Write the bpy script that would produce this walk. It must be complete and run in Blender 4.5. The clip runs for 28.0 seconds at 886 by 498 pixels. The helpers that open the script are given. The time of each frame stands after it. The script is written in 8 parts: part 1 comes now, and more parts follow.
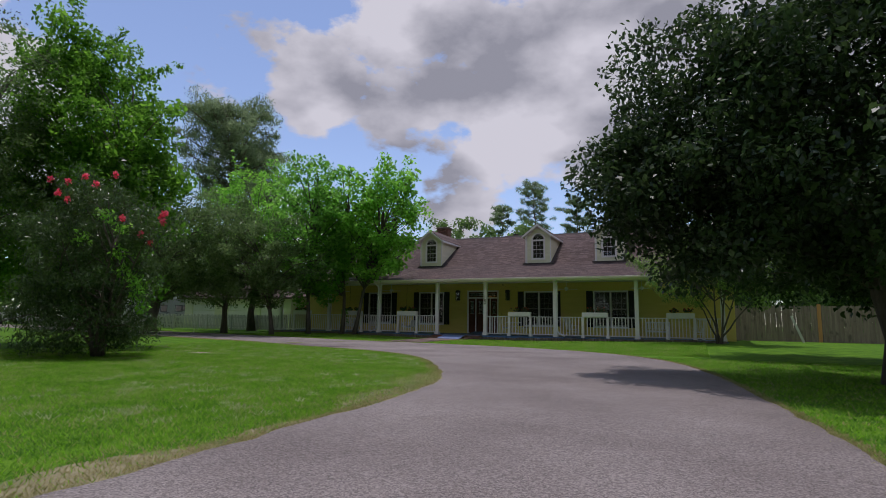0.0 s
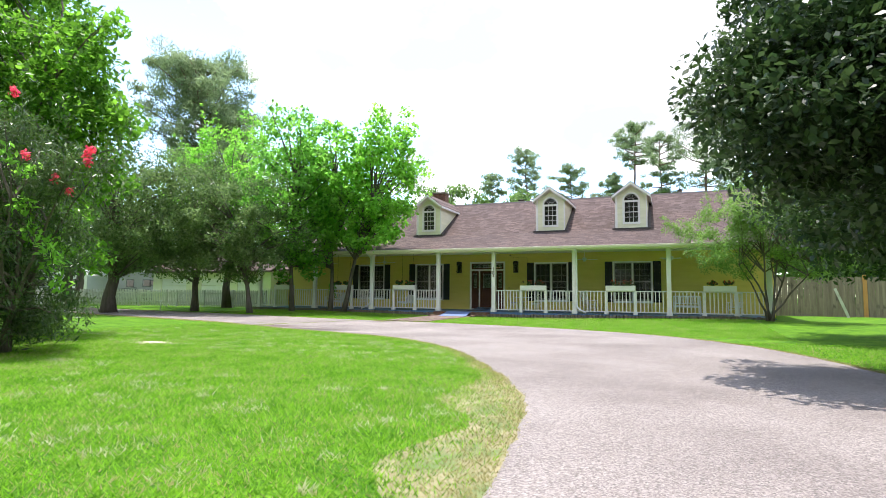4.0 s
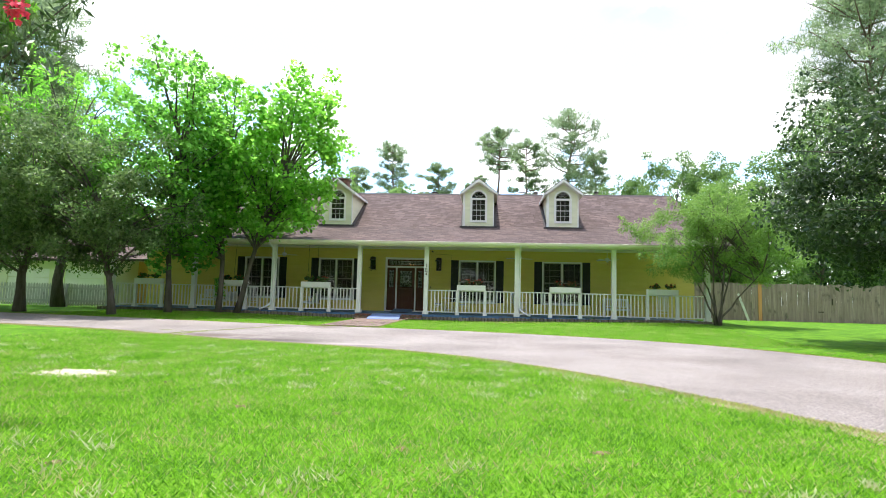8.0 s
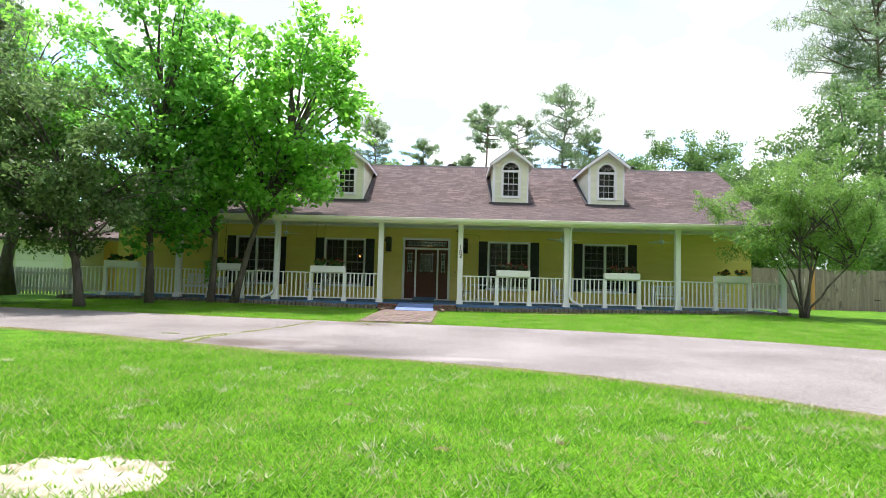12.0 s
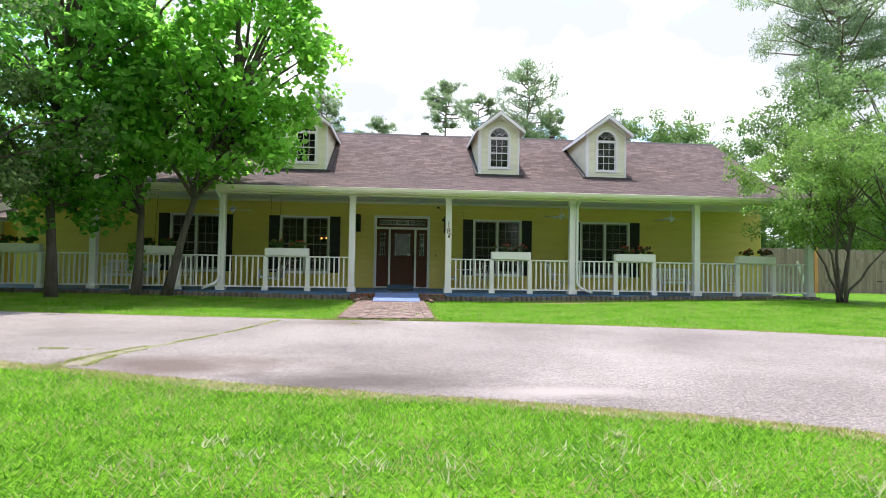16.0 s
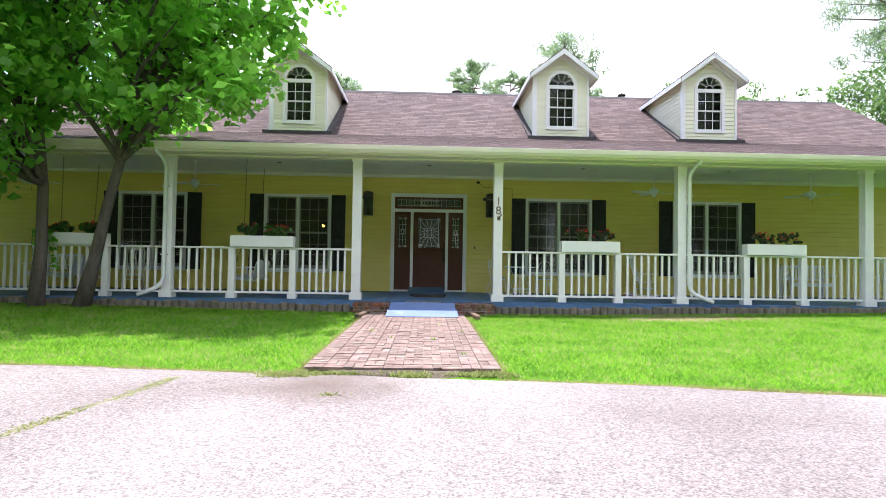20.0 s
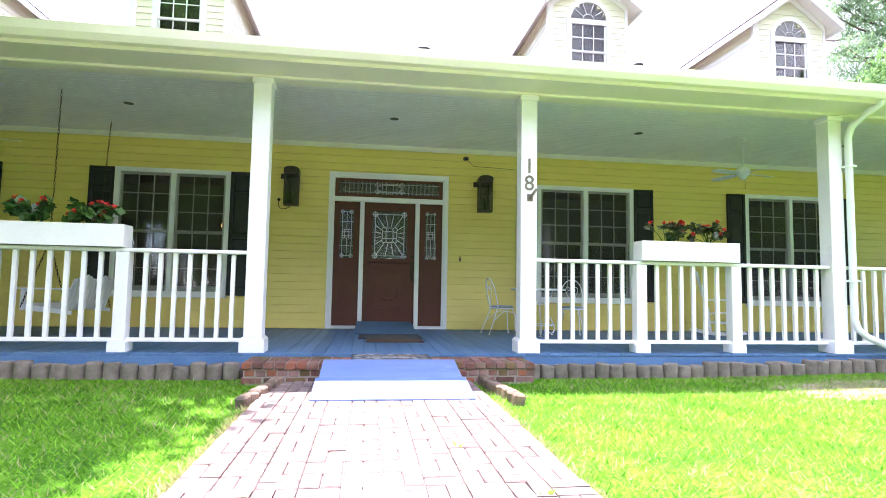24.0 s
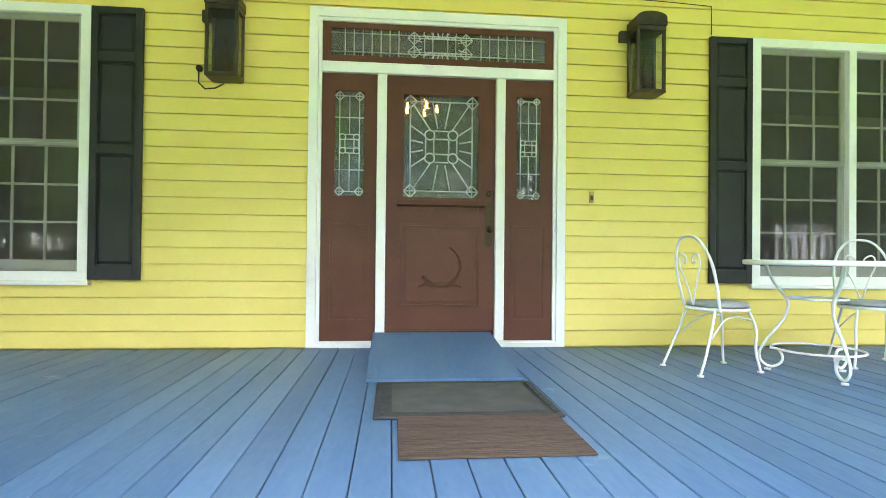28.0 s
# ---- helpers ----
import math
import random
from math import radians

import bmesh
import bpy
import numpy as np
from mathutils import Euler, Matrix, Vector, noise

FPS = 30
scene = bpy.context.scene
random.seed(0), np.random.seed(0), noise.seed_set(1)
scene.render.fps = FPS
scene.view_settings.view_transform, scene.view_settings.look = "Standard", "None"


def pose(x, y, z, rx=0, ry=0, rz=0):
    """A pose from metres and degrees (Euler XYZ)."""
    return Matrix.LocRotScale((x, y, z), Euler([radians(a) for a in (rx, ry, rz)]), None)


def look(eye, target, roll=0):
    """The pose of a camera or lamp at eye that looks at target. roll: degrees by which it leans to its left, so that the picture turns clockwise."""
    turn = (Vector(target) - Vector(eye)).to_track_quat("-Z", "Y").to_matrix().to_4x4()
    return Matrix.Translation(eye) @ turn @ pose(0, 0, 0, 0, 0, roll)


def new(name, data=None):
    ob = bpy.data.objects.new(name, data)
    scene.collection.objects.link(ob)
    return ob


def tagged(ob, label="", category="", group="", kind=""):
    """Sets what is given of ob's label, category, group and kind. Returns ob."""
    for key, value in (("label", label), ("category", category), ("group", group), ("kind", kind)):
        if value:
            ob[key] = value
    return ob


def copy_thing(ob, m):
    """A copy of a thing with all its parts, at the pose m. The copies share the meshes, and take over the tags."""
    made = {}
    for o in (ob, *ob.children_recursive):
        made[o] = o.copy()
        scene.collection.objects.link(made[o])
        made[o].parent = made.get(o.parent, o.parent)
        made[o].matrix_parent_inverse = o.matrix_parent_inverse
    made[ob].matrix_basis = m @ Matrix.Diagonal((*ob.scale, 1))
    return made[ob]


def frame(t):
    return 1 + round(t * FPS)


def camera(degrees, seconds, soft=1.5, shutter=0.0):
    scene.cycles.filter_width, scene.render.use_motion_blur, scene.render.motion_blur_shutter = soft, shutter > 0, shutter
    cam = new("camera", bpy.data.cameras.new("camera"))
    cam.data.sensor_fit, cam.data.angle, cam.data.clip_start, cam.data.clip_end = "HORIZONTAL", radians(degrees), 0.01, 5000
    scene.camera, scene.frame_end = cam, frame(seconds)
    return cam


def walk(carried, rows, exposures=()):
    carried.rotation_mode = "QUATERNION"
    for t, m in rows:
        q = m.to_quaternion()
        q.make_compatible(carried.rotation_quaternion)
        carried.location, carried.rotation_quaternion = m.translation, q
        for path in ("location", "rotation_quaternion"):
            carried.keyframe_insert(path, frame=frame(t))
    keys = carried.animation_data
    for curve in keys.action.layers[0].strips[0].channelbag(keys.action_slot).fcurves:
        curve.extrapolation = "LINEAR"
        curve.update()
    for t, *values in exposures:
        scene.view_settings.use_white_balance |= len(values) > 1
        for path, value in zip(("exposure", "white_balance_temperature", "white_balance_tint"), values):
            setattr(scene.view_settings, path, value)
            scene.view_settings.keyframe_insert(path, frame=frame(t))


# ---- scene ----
cam = camera(77.8, 28.0, 0.8)
PATH = [
    (0, (0.63, -0.566, 1.076), (-0.199, 1.236, 1.336), 0.9),
    (0.5, (0.541, -0.523, 1.076), (-0.286, 1.287, 1.275), 1.0),
    (1, (0.336, -0.37, 1.077), (-0.485, 1.444, 1.264), 1.0),
    (1.5, (0.068, -0.018, 1.089), (-0.751, 1.798, 1.271), 1.0),
    (2, (-0.31, 0.479, 1.096), (-1.145, 2.288, 1.275), 0.9),
    (2.5, (-0.71, 1.031, 1.078), (-1.527, 2.848, 1.254), 0.6),
    (4.5, (-2.766, 2.995, 1.19), (-3.5, 4.848, 1.351), 0.8),
    (5, (-3.52, 3.301, 1.172), (-4.208, 5.172, 1.334), 1.0),
    (5.5, (-4.309, 3.5, 1.173), (-4.946, 5.389, 1.336), 1.0),
    (6, (-5.048, 3.724, 1.211), (-5.616, 5.635, 1.372), 1.1),
    (6.5, (-5.82, 3.883, 1.186), (-6.343, 5.807, 1.349), 1.2),
    (7, (-6.552, 4.185, 1.15), (-7.004, 6.126, 1.318), 1.3),
    (7.5, (-7.201, 4.522, 1.13), (-7.52, 6.489, 1.301), 1.4),
    (8, (-7.753, 4.928, 1.109), (-7.928, 6.913, 1.282), 1.4),
    (8.5, (-8.326, 5.421, 1.121), (-8.486, 7.407, 1.293), 1.5),
    (9, (-8.711, 5.948, 1.089), (-8.861, 7.935, 1.259), 1.5),
    (9.5, (-9.038, 6.517, 1.096), (-9.191, 8.504, 1.262), 1.4),
    (10, (-9.333, 7.052, 1.112), (-9.482, 9.04, 1.273), 1.4),
    (10.5, (-9.605, 7.533, 1.149), (-9.759, 9.522, 1.287), 1.4),
    (11, (-10.014, 7.946, 1.2), (-10.146, 9.938, 1.323), 1.5),
    (11.5, (-10.439, 8.31, 1.248), (-10.549, 10.304, 1.358), 1.5),
    (12, (-10.924, 8.57, 1.202), (-10.971, 10.566, 1.316), 1.5),
    (12.5, (-11.275, 8.823, 1.193), (-11.221, 10.819, 1.309), 1.6),
    (14.5, (-12.072, 10.223, 1.014), (-11.92, 12.215, 1.105), 1.2),
    (15, (-12.163, 10.814, 1.054), (-12.012, 12.807, 1.134), 1.1),
    (15.5, (-12.178, 11.502, 1.072), (-12.037, 13.496, 1.146), 0.9),
    (16, (-12.204, 12.182, 1.087), (-12.062, 14.176, 1.157), 0.9),
    (16.5, (-12.223, 12.872, 1.104), (-12.104, 14.867, 1.171), 0.9),
    (17, (-12.285, 13.559, 1.116), (-12.194, 15.556, 1.18), 0.7),
    (17.5, (-12.244, 14.267, 1.109), (-12.154, 16.264, 1.173), 0.8),
    (18, (-12.232, 14.992, 1.139), (-12.152, 16.99, 1.201), 0.7),
    (18.5, (-12.209, 15.744, 1.151), (-12.128, 17.742, 1.209), 0.8),
    (19, (-12.255, 16.462, 1.147), (-12.173, 18.459, 1.201), 0.8),
    (19.5, (-12.296, 17.189, 1.131), (-12.197, 19.186, 1.186), 0.8),
    (20, (-12.324, 17.983, 1.109), (-12.266, 19.981, 1.162), 0.9),
    (20.5, (-12.357, 18.754, 1.118), (-12.28, 20.751, 1.173), 0.8),
    (21, (-12.426, 19.517, 1.13), (-12.343, 21.514, 1.208), 0.8),
    (21.5, (-12.508, 20.23, 1.14), (-12.398, 22.224, 1.255), 0.7),
    (23.5, (-12.605, 23.141, 1.019), (-12.357, 25.119, 1.181), 1.0),
    (24, (-12.655, 23.841, 1.01), (-12.384, 25.818, 1.158), 1.0),
    (24.5, (-12.731, 24.512, 1.056), (-12.454, 26.488, 1.193), 1.0),
    (25, (-12.801, 25.19, 1.049), (-12.495, 27.163, 1.17), 0.9),
    (25.5, (-12.841, 25.856, 1.036), (-12.572, 27.836, 1.139), 0.7),
    (26, (-12.834, 26.51, 1.051), (-12.583, 28.493, 1.116), 0.7),
    (26.5, (-12.787, 27.205, 1.027), (-12.53, 29.188, 1.065), 0.7),
    (27, (-12.750, 27.860, 1.045), (-12.548, 29.850, 1.053), 0.8),
    (27.5, (-12.662, 28.621, 1.04), (-12.479, 30.613, 1.055), 0.7),
    (28, (-12.678, 29.304, 1.07), (-12.493, 31.295, 1.091), 0.6),
]
LIGHTNESS = [(0, -1.28, 6150, 21), (0.5, -0.92, 6200, 19), (1.0, -0.55, 6300, 16), (1.5, -0.24, 6400, 15), (2.0, 0.06, 6400, 14), (2.5, 0.28, 6400, 13), (4.5, 0.60, 6350, 11), (5.0, 0.65, 6350, 10),
             (8.0, 0.60, 6300, 10), (12.0, 0.53, 6250, 11), (17.0, 0.49, 6200, 14), (19.0, 0.72, 6150, 14.5), (20.0, 0.92, 6080, 18),
             (21.5, 1.32, 5980, 22), (23.5, 1.94, 5800, 27), (25.0, 2.34, 5800, 29), (26.0, 2.52, 6100, 23), (27.0, 3.04, 6350, 20), (28.0, 3.36, 6350, 20)]
walk(cam, [(t, look(eye, target, roll)) for t, eye, target, roll in PATH], LIGHTNESS)

# ---- world and sun ----
world = bpy.data.worlds.new("world")
scene.world = world
world.use_nodes = True
wn, wl = world.node_tree.nodes, world.node_tree.links
wn.clear()
SUN_TO = Vector((-0.08, 0.165, 1.0)).normalized()
sky = wn.new("ShaderNodeTexSky")
sky.sky_type, sky.sun_disc = "NISHITA", False
sky.sun_elevation = math.asin(SUN_TO.z)
sky.sun_rotation = math.atan2(SUN_TO.x, SUN_TO.y)
sky.dust_density, sky.ozone_density = 0.25, 3.0
tc = wn.new("ShaderNodeTexCoord")
mp = wn.new("ShaderNodeMapping")
mp.inputs["Scale"].default_value = (1.0, 1.0, 1.7)
wl.new(tc.outputs["Generated"], mp.inputs["Vector"])
cl = wn.new("ShaderNodeTexNoise")
cl.inputs["Scale"].default_value, cl.inputs["Detail"].default_value, cl.inputs["Roughness"].default_value = 5.5, 10, 0.58
cw = wn.new("ShaderNodeTexNoise")
cw.inputs["Scale"].default_value, cw.inputs["Detail"].default_value = 4.0, 7
wide = wn.new("ShaderNodeTexNoise")
wide.inputs["Scale"].default_value, wide.inputs["Detail"].default_value = 1.6, 8
for k_ in (cl, cw, wide):
    wl.new(mp.outputs[0], k_.inputs["Vector"])


def wmath(op, a, b, clamp=False):
    k_ = wn.new("ShaderNodeMath")
    k_.operation, k_.use_clamp = op, clamp
    for s_, v_ in zip(k_.inputs, (a, b)):
        if isinstance(v_, (int, float)):
            s_.default_value = v_
        else:
            wl.new(v_, s_)
    return k_.outputs[0]


# cumulus banks: azimuth and height in degrees, angular radius
BANKS = [(-13, 27, 13), (-28, 20, 6.5), (-38, 23, 4.5), (-24, 13.5, 5.5), (-6, 37, 14), (12, 26, 17), (34, 16, 13), (-62, 14, 8), (60, 40, 25), (140, 30, 35), (-140, 35, 30), (28, 27, 9), (-29, 32, 7)]
cover = wmath("MULTIPLY", wide.outputs["Fac"], 0.30)
for az, el, rad in BANKS:
    a_, e_ = radians(az), radians(el)
    dt = wn.new("ShaderNodeVectorMath")
    dt.operation = "DOT_PRODUCT"
    nm = wn.new("ShaderNodeVectorMath")
    nm.operation = "NORMALIZE"
    wl.new(tc.outputs["Generated"], nm.inputs[0])
    wl.new(nm.outputs[0], dt.inputs[0])
    dt.inputs[1].default_value = (math.sin(a_) * math.cos(e_), math.cos(a_) * math.cos(e_), math.sin(e_))
    mr_ = wn.new("ShaderNodeMapRange")
    mr_.inputs["From Min"].default_value, mr_.inputs["From Max"].default_value = math.cos(radians(rad * 1.35)), math.cos(radians(rad * 0.35))
    wl.new(dt.outputs["Value"], mr_.inputs["Value"])
    cover = wmath("MAXIMUM", cover, mr_.outputs[0])
lump = wn.new("ShaderNodeTexNoise")
lump.inputs["Scale"].default_value, lump.inputs["Detail"].default_value, lump.inputs["Roughness"].default_value = 3.4, 6, 0.6
wl.new(mp.outputs[0], lump.inputs["Vector"])
rough_edge = wmath("ADD", wmath("MULTIPLY", wmath("SUBTRACT", cl.outputs["Fac"], 0.5), 2.2), wmath("MULTIPLY", wmath("SUBTRACT", lump.outputs["Fac"], 0.5), 3.0))
cr = wn.new("ShaderNodeValToRGB")
cr.color_ramp.elements[0].position, cr.color_ramp.elements[1].position = 0.38, 0.60
wl.new(wmath("ADD", cover, rough_edge, True), cr.inputs["Fac"])
cc = wn.new("ShaderNodeValToRGB")
cc.color_ramp.elements[0].color, cc.color_ramp.elements[1].color = (6.4, 6.6, 7.2, 1), (14.0, 14.0, 14.2, 1)
cc.color_ramp.elements[0].position, cc.color_ramp.elements[1].position = 0.40, 0.58
wl.new(cw.outputs["Fac"], cc.inputs["Fac"])
mx = wn.new("ShaderNodeMixRGB")
deep = wn.new("ShaderNodeHueSaturation")
deep.inputs["Saturation"].default_value, deep.inputs["Value"].default_value = 0.88, 3.2
wl.new(sky.outputs["Color"], deep.inputs["Color"])
bg = wn.new("ShaderNodeBackground")
bg.inputs["Strength"].default_value = 0.105
ow = wn.new("ShaderNodeOutputWorld")
for a, b in ((cr.outputs["Color"], mx.inputs["Fac"]), (deep.outputs["Color"], mx.inputs["Color1"]), (cc.outputs["Color"], mx.inputs["Color2"]),
             (mx.outputs["Color"], bg.inputs["Color"]), (bg.outputs["Background"], ow.inputs["Surface"])):
    wl.new(a, b)
sun = new("sun", bpy.data.lights.new("sun", "SUN"))
sun.data.energy, sun.data.angle, sun.data.color = 5.0, radians(0.6), (1.0, 0.95, 0.87)
sun.matrix_world = look(SUN_TO * 60, (0, 0, 0))

# ---- materials ----
def nodes_of(name):
    m = bpy.data.materials.new(name)
    m.use_nodes = True
    return m, m.node_tree.nodes, m.node_tree.links, m.node_tree.nodes["Principled BSDF"]


def surface(name, c1, c2, rough=0.6, scale=3.0, fine=60.0, bump=0.15, depth=0.01, vary=0.0, island=False, metal=0.0, spec=0.5,
            stain=None, stretch=(1, 1, 1), lo=0.35, hi=0.68, wear=0.55):
    """Two-scale mottled surface: broad tone from c1 to c2, fine grain in relief, optional stain colour, per-piece tone."""
    m, n, l, p = nodes_of(name)
    t = n.new("ShaderNodeTexCoord")
    info = n.new("ShaderNodeObjectInfo")
    geo = n.new("ShaderNodeNewGeometry")
    rnd = geo.outputs["Random Per Island"] if island else info.outputs["Random"]
    vm = n.new("ShaderNodeVectorMath")
    vm.operation = "SCALE"
    vm.inputs[0].default_value = (31.0, 17.0, 23.0)
    l.new(info.outputs["Random"], vm.inputs["Scale"])
    va = n.new("ShaderNodeVectorMath")
    l.new(t.outputs["Object"], va.inputs[0])
    l.new(vm.outputs[0], va.inputs[1])
    ms = n.new("ShaderNodeMapping")
    ms.inputs["Scale"].default_value = stretch
    l.new(va.outputs[0], ms.inputs["Vector"])
    a = n.new("ShaderNodeTexNoise")
    a.inputs["Scale"].default_value, a.inputs["Detail"].default_value = scale, 5
    b = n.new("ShaderNodeTexNoise")
    b.inputs["Scale"].default_value, b.inputs["Detail"].default_value = fine, 4
    l.new(ms.outputs[0], a.inputs["Vector"])
    l.new(ms.outputs[0], b.inputs["Vector"])
    add = n.new("ShaderNodeMath")
    add.operation = "MULTIPLY_ADD"
    add.inputs[1].default_value = 0.35
    l.new(b.outputs["Fac"], add.inputs[0])
    sc = n.new("ShaderNodeMath")
    sc.operation = "MULTIPLY"
    sc.inputs[1].default_value = 0.65
    l.new(a.outputs["Fac"], sc.inputs[0])
    l.new(sc.outputs[0], add.inputs[2])
    r = n.new("ShaderNodeValToRGB")
    r.color_ramp.elements[0].position, r.color_ramp.elements[1].position = lo, hi
    r.color_ramp.elements[0].color, r.color_ramp.elements[1].color = (*c1, 1), (*c2, 1)
    l.new(add.outputs[0], r.inputs["Fac"])
    out = r.outputs["Color"]
    if stain:
        s = n.new("ShaderNodeTexNoise")
        s.inputs["Scale"].default_value, s.inputs["Detail"].default_value, s.inputs["Roughness"].default_value = scale * 0.6, 8, 0.7
        l.new(va.outputs[0], s.inputs["Vector"])
        sr = n.new("ShaderNodeValToRGB")
        sr.color_ramp.elements[0].position, sr.color_ramp.elements[1].position = wear, wear + 0.13
        l.new(s.outputs["Fac"], sr.inputs["Fac"])
        k = n.new("ShaderNodeMixRGB")
        k.inputs["Color2"].default_value = (*stain, 1)
        l.new(sr.outputs["Color"], k.inputs["Fac"])
        l.new(out, k.inputs["Color1"])
        out = k.outputs["Color"]
    if vary:
        h = n.new("ShaderNodeHueSaturation")
        mr = n.new("ShaderNodeMapRange")
        mr.inputs["To Min"].default_value, mr.inputs["To Max"].default_value = 1 - vary, 1 + vary
        l.new(rnd, mr.inputs["Value"])
        l.new(mr.outputs[0], h.inputs["Value"])
        l.new(out, h.inputs["Color"])
        out = h.outputs["Color"]
    l.new(out, p.inputs["Base Color"])
    p.inputs["Roughness"].default_value, p.inputs["Metallic"].default_value = rough, metal
    p.inputs["Specular IOR Level"].default_value = spec
    if bump:
        u = n.new("ShaderNodeBump")
        u.inputs["Strength"].default_value, u.inputs["Distance"].default_value = bump, depth
        l.new(b.outputs["Fac"], u.inputs["Height"])
        l.new(u.outputs["Normal"], p.inputs["Normal"])
    return m


def leafy(name, c1, c2, rough=0.45, through_light=0.35, spec=0.4, dry=None, patch=0.8):
    """Leaves: tone by leaf, part of the light passes through."""
    m, n, l, p = nodes_of(name)
    geo = n.new("ShaderNodeNewGeometry")
    t = n.new("ShaderNodeTexCoord")
    a = n.new("ShaderNodeTexNoise")
    a.inputs["Scale"].default_value, a.inputs["Detail"].default_value = patch, 5
    l.new(t.outputs["Object"], a.inputs["Vector"])
    ad = n.new("ShaderNodeMath")
    ad.operation = "ADD"
    l.new(geo.outputs["Random Per Island"], ad.inputs[0])
    l.new(a.outputs["Fac"], ad.inputs[1])
    r = n.new("ShaderNodeValToRGB")
    r.color_ramp.elements[0].position, r.color_ramp.elements[1].position = 0.3, 1.0
    r.color_ramp.elements[0].color, r.color_ramp.elements[1].color = (*c1, 1), (*c2, 1)
    if dry:
        r.color_ramp.elements[1].position = 0.84
        e_ = r.color_ramp.elements.new(0.93)
        e_.color = (*dry, 1)
    hf = n.new("ShaderNodeMath")
    hf.operation = "MULTIPLY"
    hf.inputs[1].default_value = 0.66
    l.new(ad.outputs[0], hf.inputs[0])
    l.new(hf.outputs[0], r.inputs["Fac"])
    l.new(r.outputs["Color"], p.inputs["Base Color"])
    p.inputs["Roughness"].default_value, p.inputs["Specular IOR Level"].default_value = rough, spec
    tr = n.new("ShaderNodeBsdfTranslucent")
    br = n.new("ShaderNodeHueSaturation")
    br.inputs["Value"].default_value, br.inputs["Saturation"].default_value = 1.9, 1.0
    l.new(r.outputs["Color"], br.inputs["Color"])
    l.new(br.outputs["Color"], tr.inputs["Color"])
    ms = n.new("ShaderNodeMixShader")
    ms.inputs["Fac"].default_value = through_light
    l.new(p.outputs[0], ms.inputs[1])
    l.new(tr.outputs[0], ms.inputs[2])
    l.new(ms.outputs[0], n["Material Output"].inputs["Surface"])
    return m


def plain(name, c, rough=0.5, metal=0.0, spec=0.5):
    m, n, l, p = nodes_of(name)
    p.inputs["Base Color"].default_value = (*c, 1)
    p.inputs["Roughness"].default_value, p.inputs["Metallic"].default_value, p.inputs["Specular IOR Level"].default_value = rough, metal, spec
    return m


WHITE = surface("white_paint", (0.79, 0.77, 0.755), (0.87, 0.85, 0.835), 0.45, 2.0, 30, 0.05, 0.003, stain=(0.62, 0.61, 0.57), wear=0.62)
CREAM = surface("cream_trim", (0.79, 0.74, 0.61), (0.86, 0.81, 0.68), 0.45, 1.5, 30, 0.05, 0.003)
YELLOW = surface("yellow_siding", (0.75, 0.60, 0.140), (0.81, 0.655, 0.180), 0.42, 1.2, 45, 0.06, 0.003, vary=0.015)
PALE = surface("pale_yellow_siding", (0.73, 0.715, 0.53), (0.80, 0.785, 0.59), 0.45, 1.2, 45, 0.06, 0.003, vary=0.03)
BLACK = surface("black_shutter", (0.016, 0.017, 0.019), (0.030, 0.031, 0.034), 0.45, 3, 60, 0.08, 0.003, spec=0.3)
BROWN = surface("brown_door_paint", (0.095, 0.034, 0.022), (0.13, 0.048, 0.031), 0.5, 2.5, 70, 0.08, 0.002, spec=0.25)
BLUE = surface("blue_deck_paint", (0.065, 0.140, 0.272), (0.107, 0.199, 0.336), 0.48, 2.5, 40, 0.25, 0.004, vary=0.12, spec=0.35,
               stain=(0.30, 0.37, 0.48), stretch=(1, 0.25, 1), wear=0.66)
GREYCEIL = surface("porch_ceiling_paint", (0.77, 0.75, 0.75), (0.84, 0.82, 0.82), 0.5, 2.0, 30, 0.04, 0.002)
FENCEWOOD = surface("weathered_fence_wood", (0.20, 0.15, 0.12), (0.34, 0.27, 0.22), 0.8, 2.0, 40, 0.4, 0.006, vary=0.14, stretch=(4, 4, 0.5), stain=(0.13, 0.10, 0.085))
NEWWOOD = surface("new_orange_wood", (0.52, 0.24, 0.08), (0.62, 0.32, 0.12), 0.7, 3.0, 40, 0.3, 0.005, stretch=(4, 4, 0.5))
PICKET = surface("weathered_white_picket", (0.50, 0.49, 0.46), (0.66, 0.65, 0.62), 0.7, 3.0, 40, 0.2, 0.004, vary=0.08, stain=(0.36, 0.34, 0.30))
BRICK = surface("walk_brick", (0.150, 0.092, 0.074), (0.275, 0.195, 0.165), 0.88, 9.0, 90, 0.6, 0.008, vary=0.22, stain=(0.25, 0.205, 0.17), wear=0.50)
REDBRICK = surface("step_brick", (0.11, 0.043, 0.033), (0.215, 0.092, 0.068), 0.85, 11.0, 90, 0.7, 0.010, vary=0.42, stain=(0.15, 0.115, 0.075), wear=0.50)
MORTAR = surface("mortar_sand", (0.225, 0.185, 0.150), (0.33, 0.28, 0.235), 0.95, 8, 90, 0.5, 0.006)
CONC = surface("weathered_concrete", (0.130, 0.106, 0.082), (0.245, 0.207, 0.165), 0.9, 9, 70, 0.6, 0.008, vary=0.15, stain=(0.13, 0.12, 0.10), wear=0.56)
ASPHALT = surface("worn_gravel_asphalt", (0.170, 0.142, 0.131), (0.297, 0.258, 0.240), 0.92, 0.45, 26, 0.9, 0.012, lo=0.36, hi=0.66, stain=(0.255, 0.225, 0.208), wear=0.55)
an_, al_ = ASPHALT.node_tree.nodes, ASPHALT.node_tree.links
ap_ = an_["Principled BSDF"]
base_ = ap_.inputs["Base Color"].links[0].from_socket
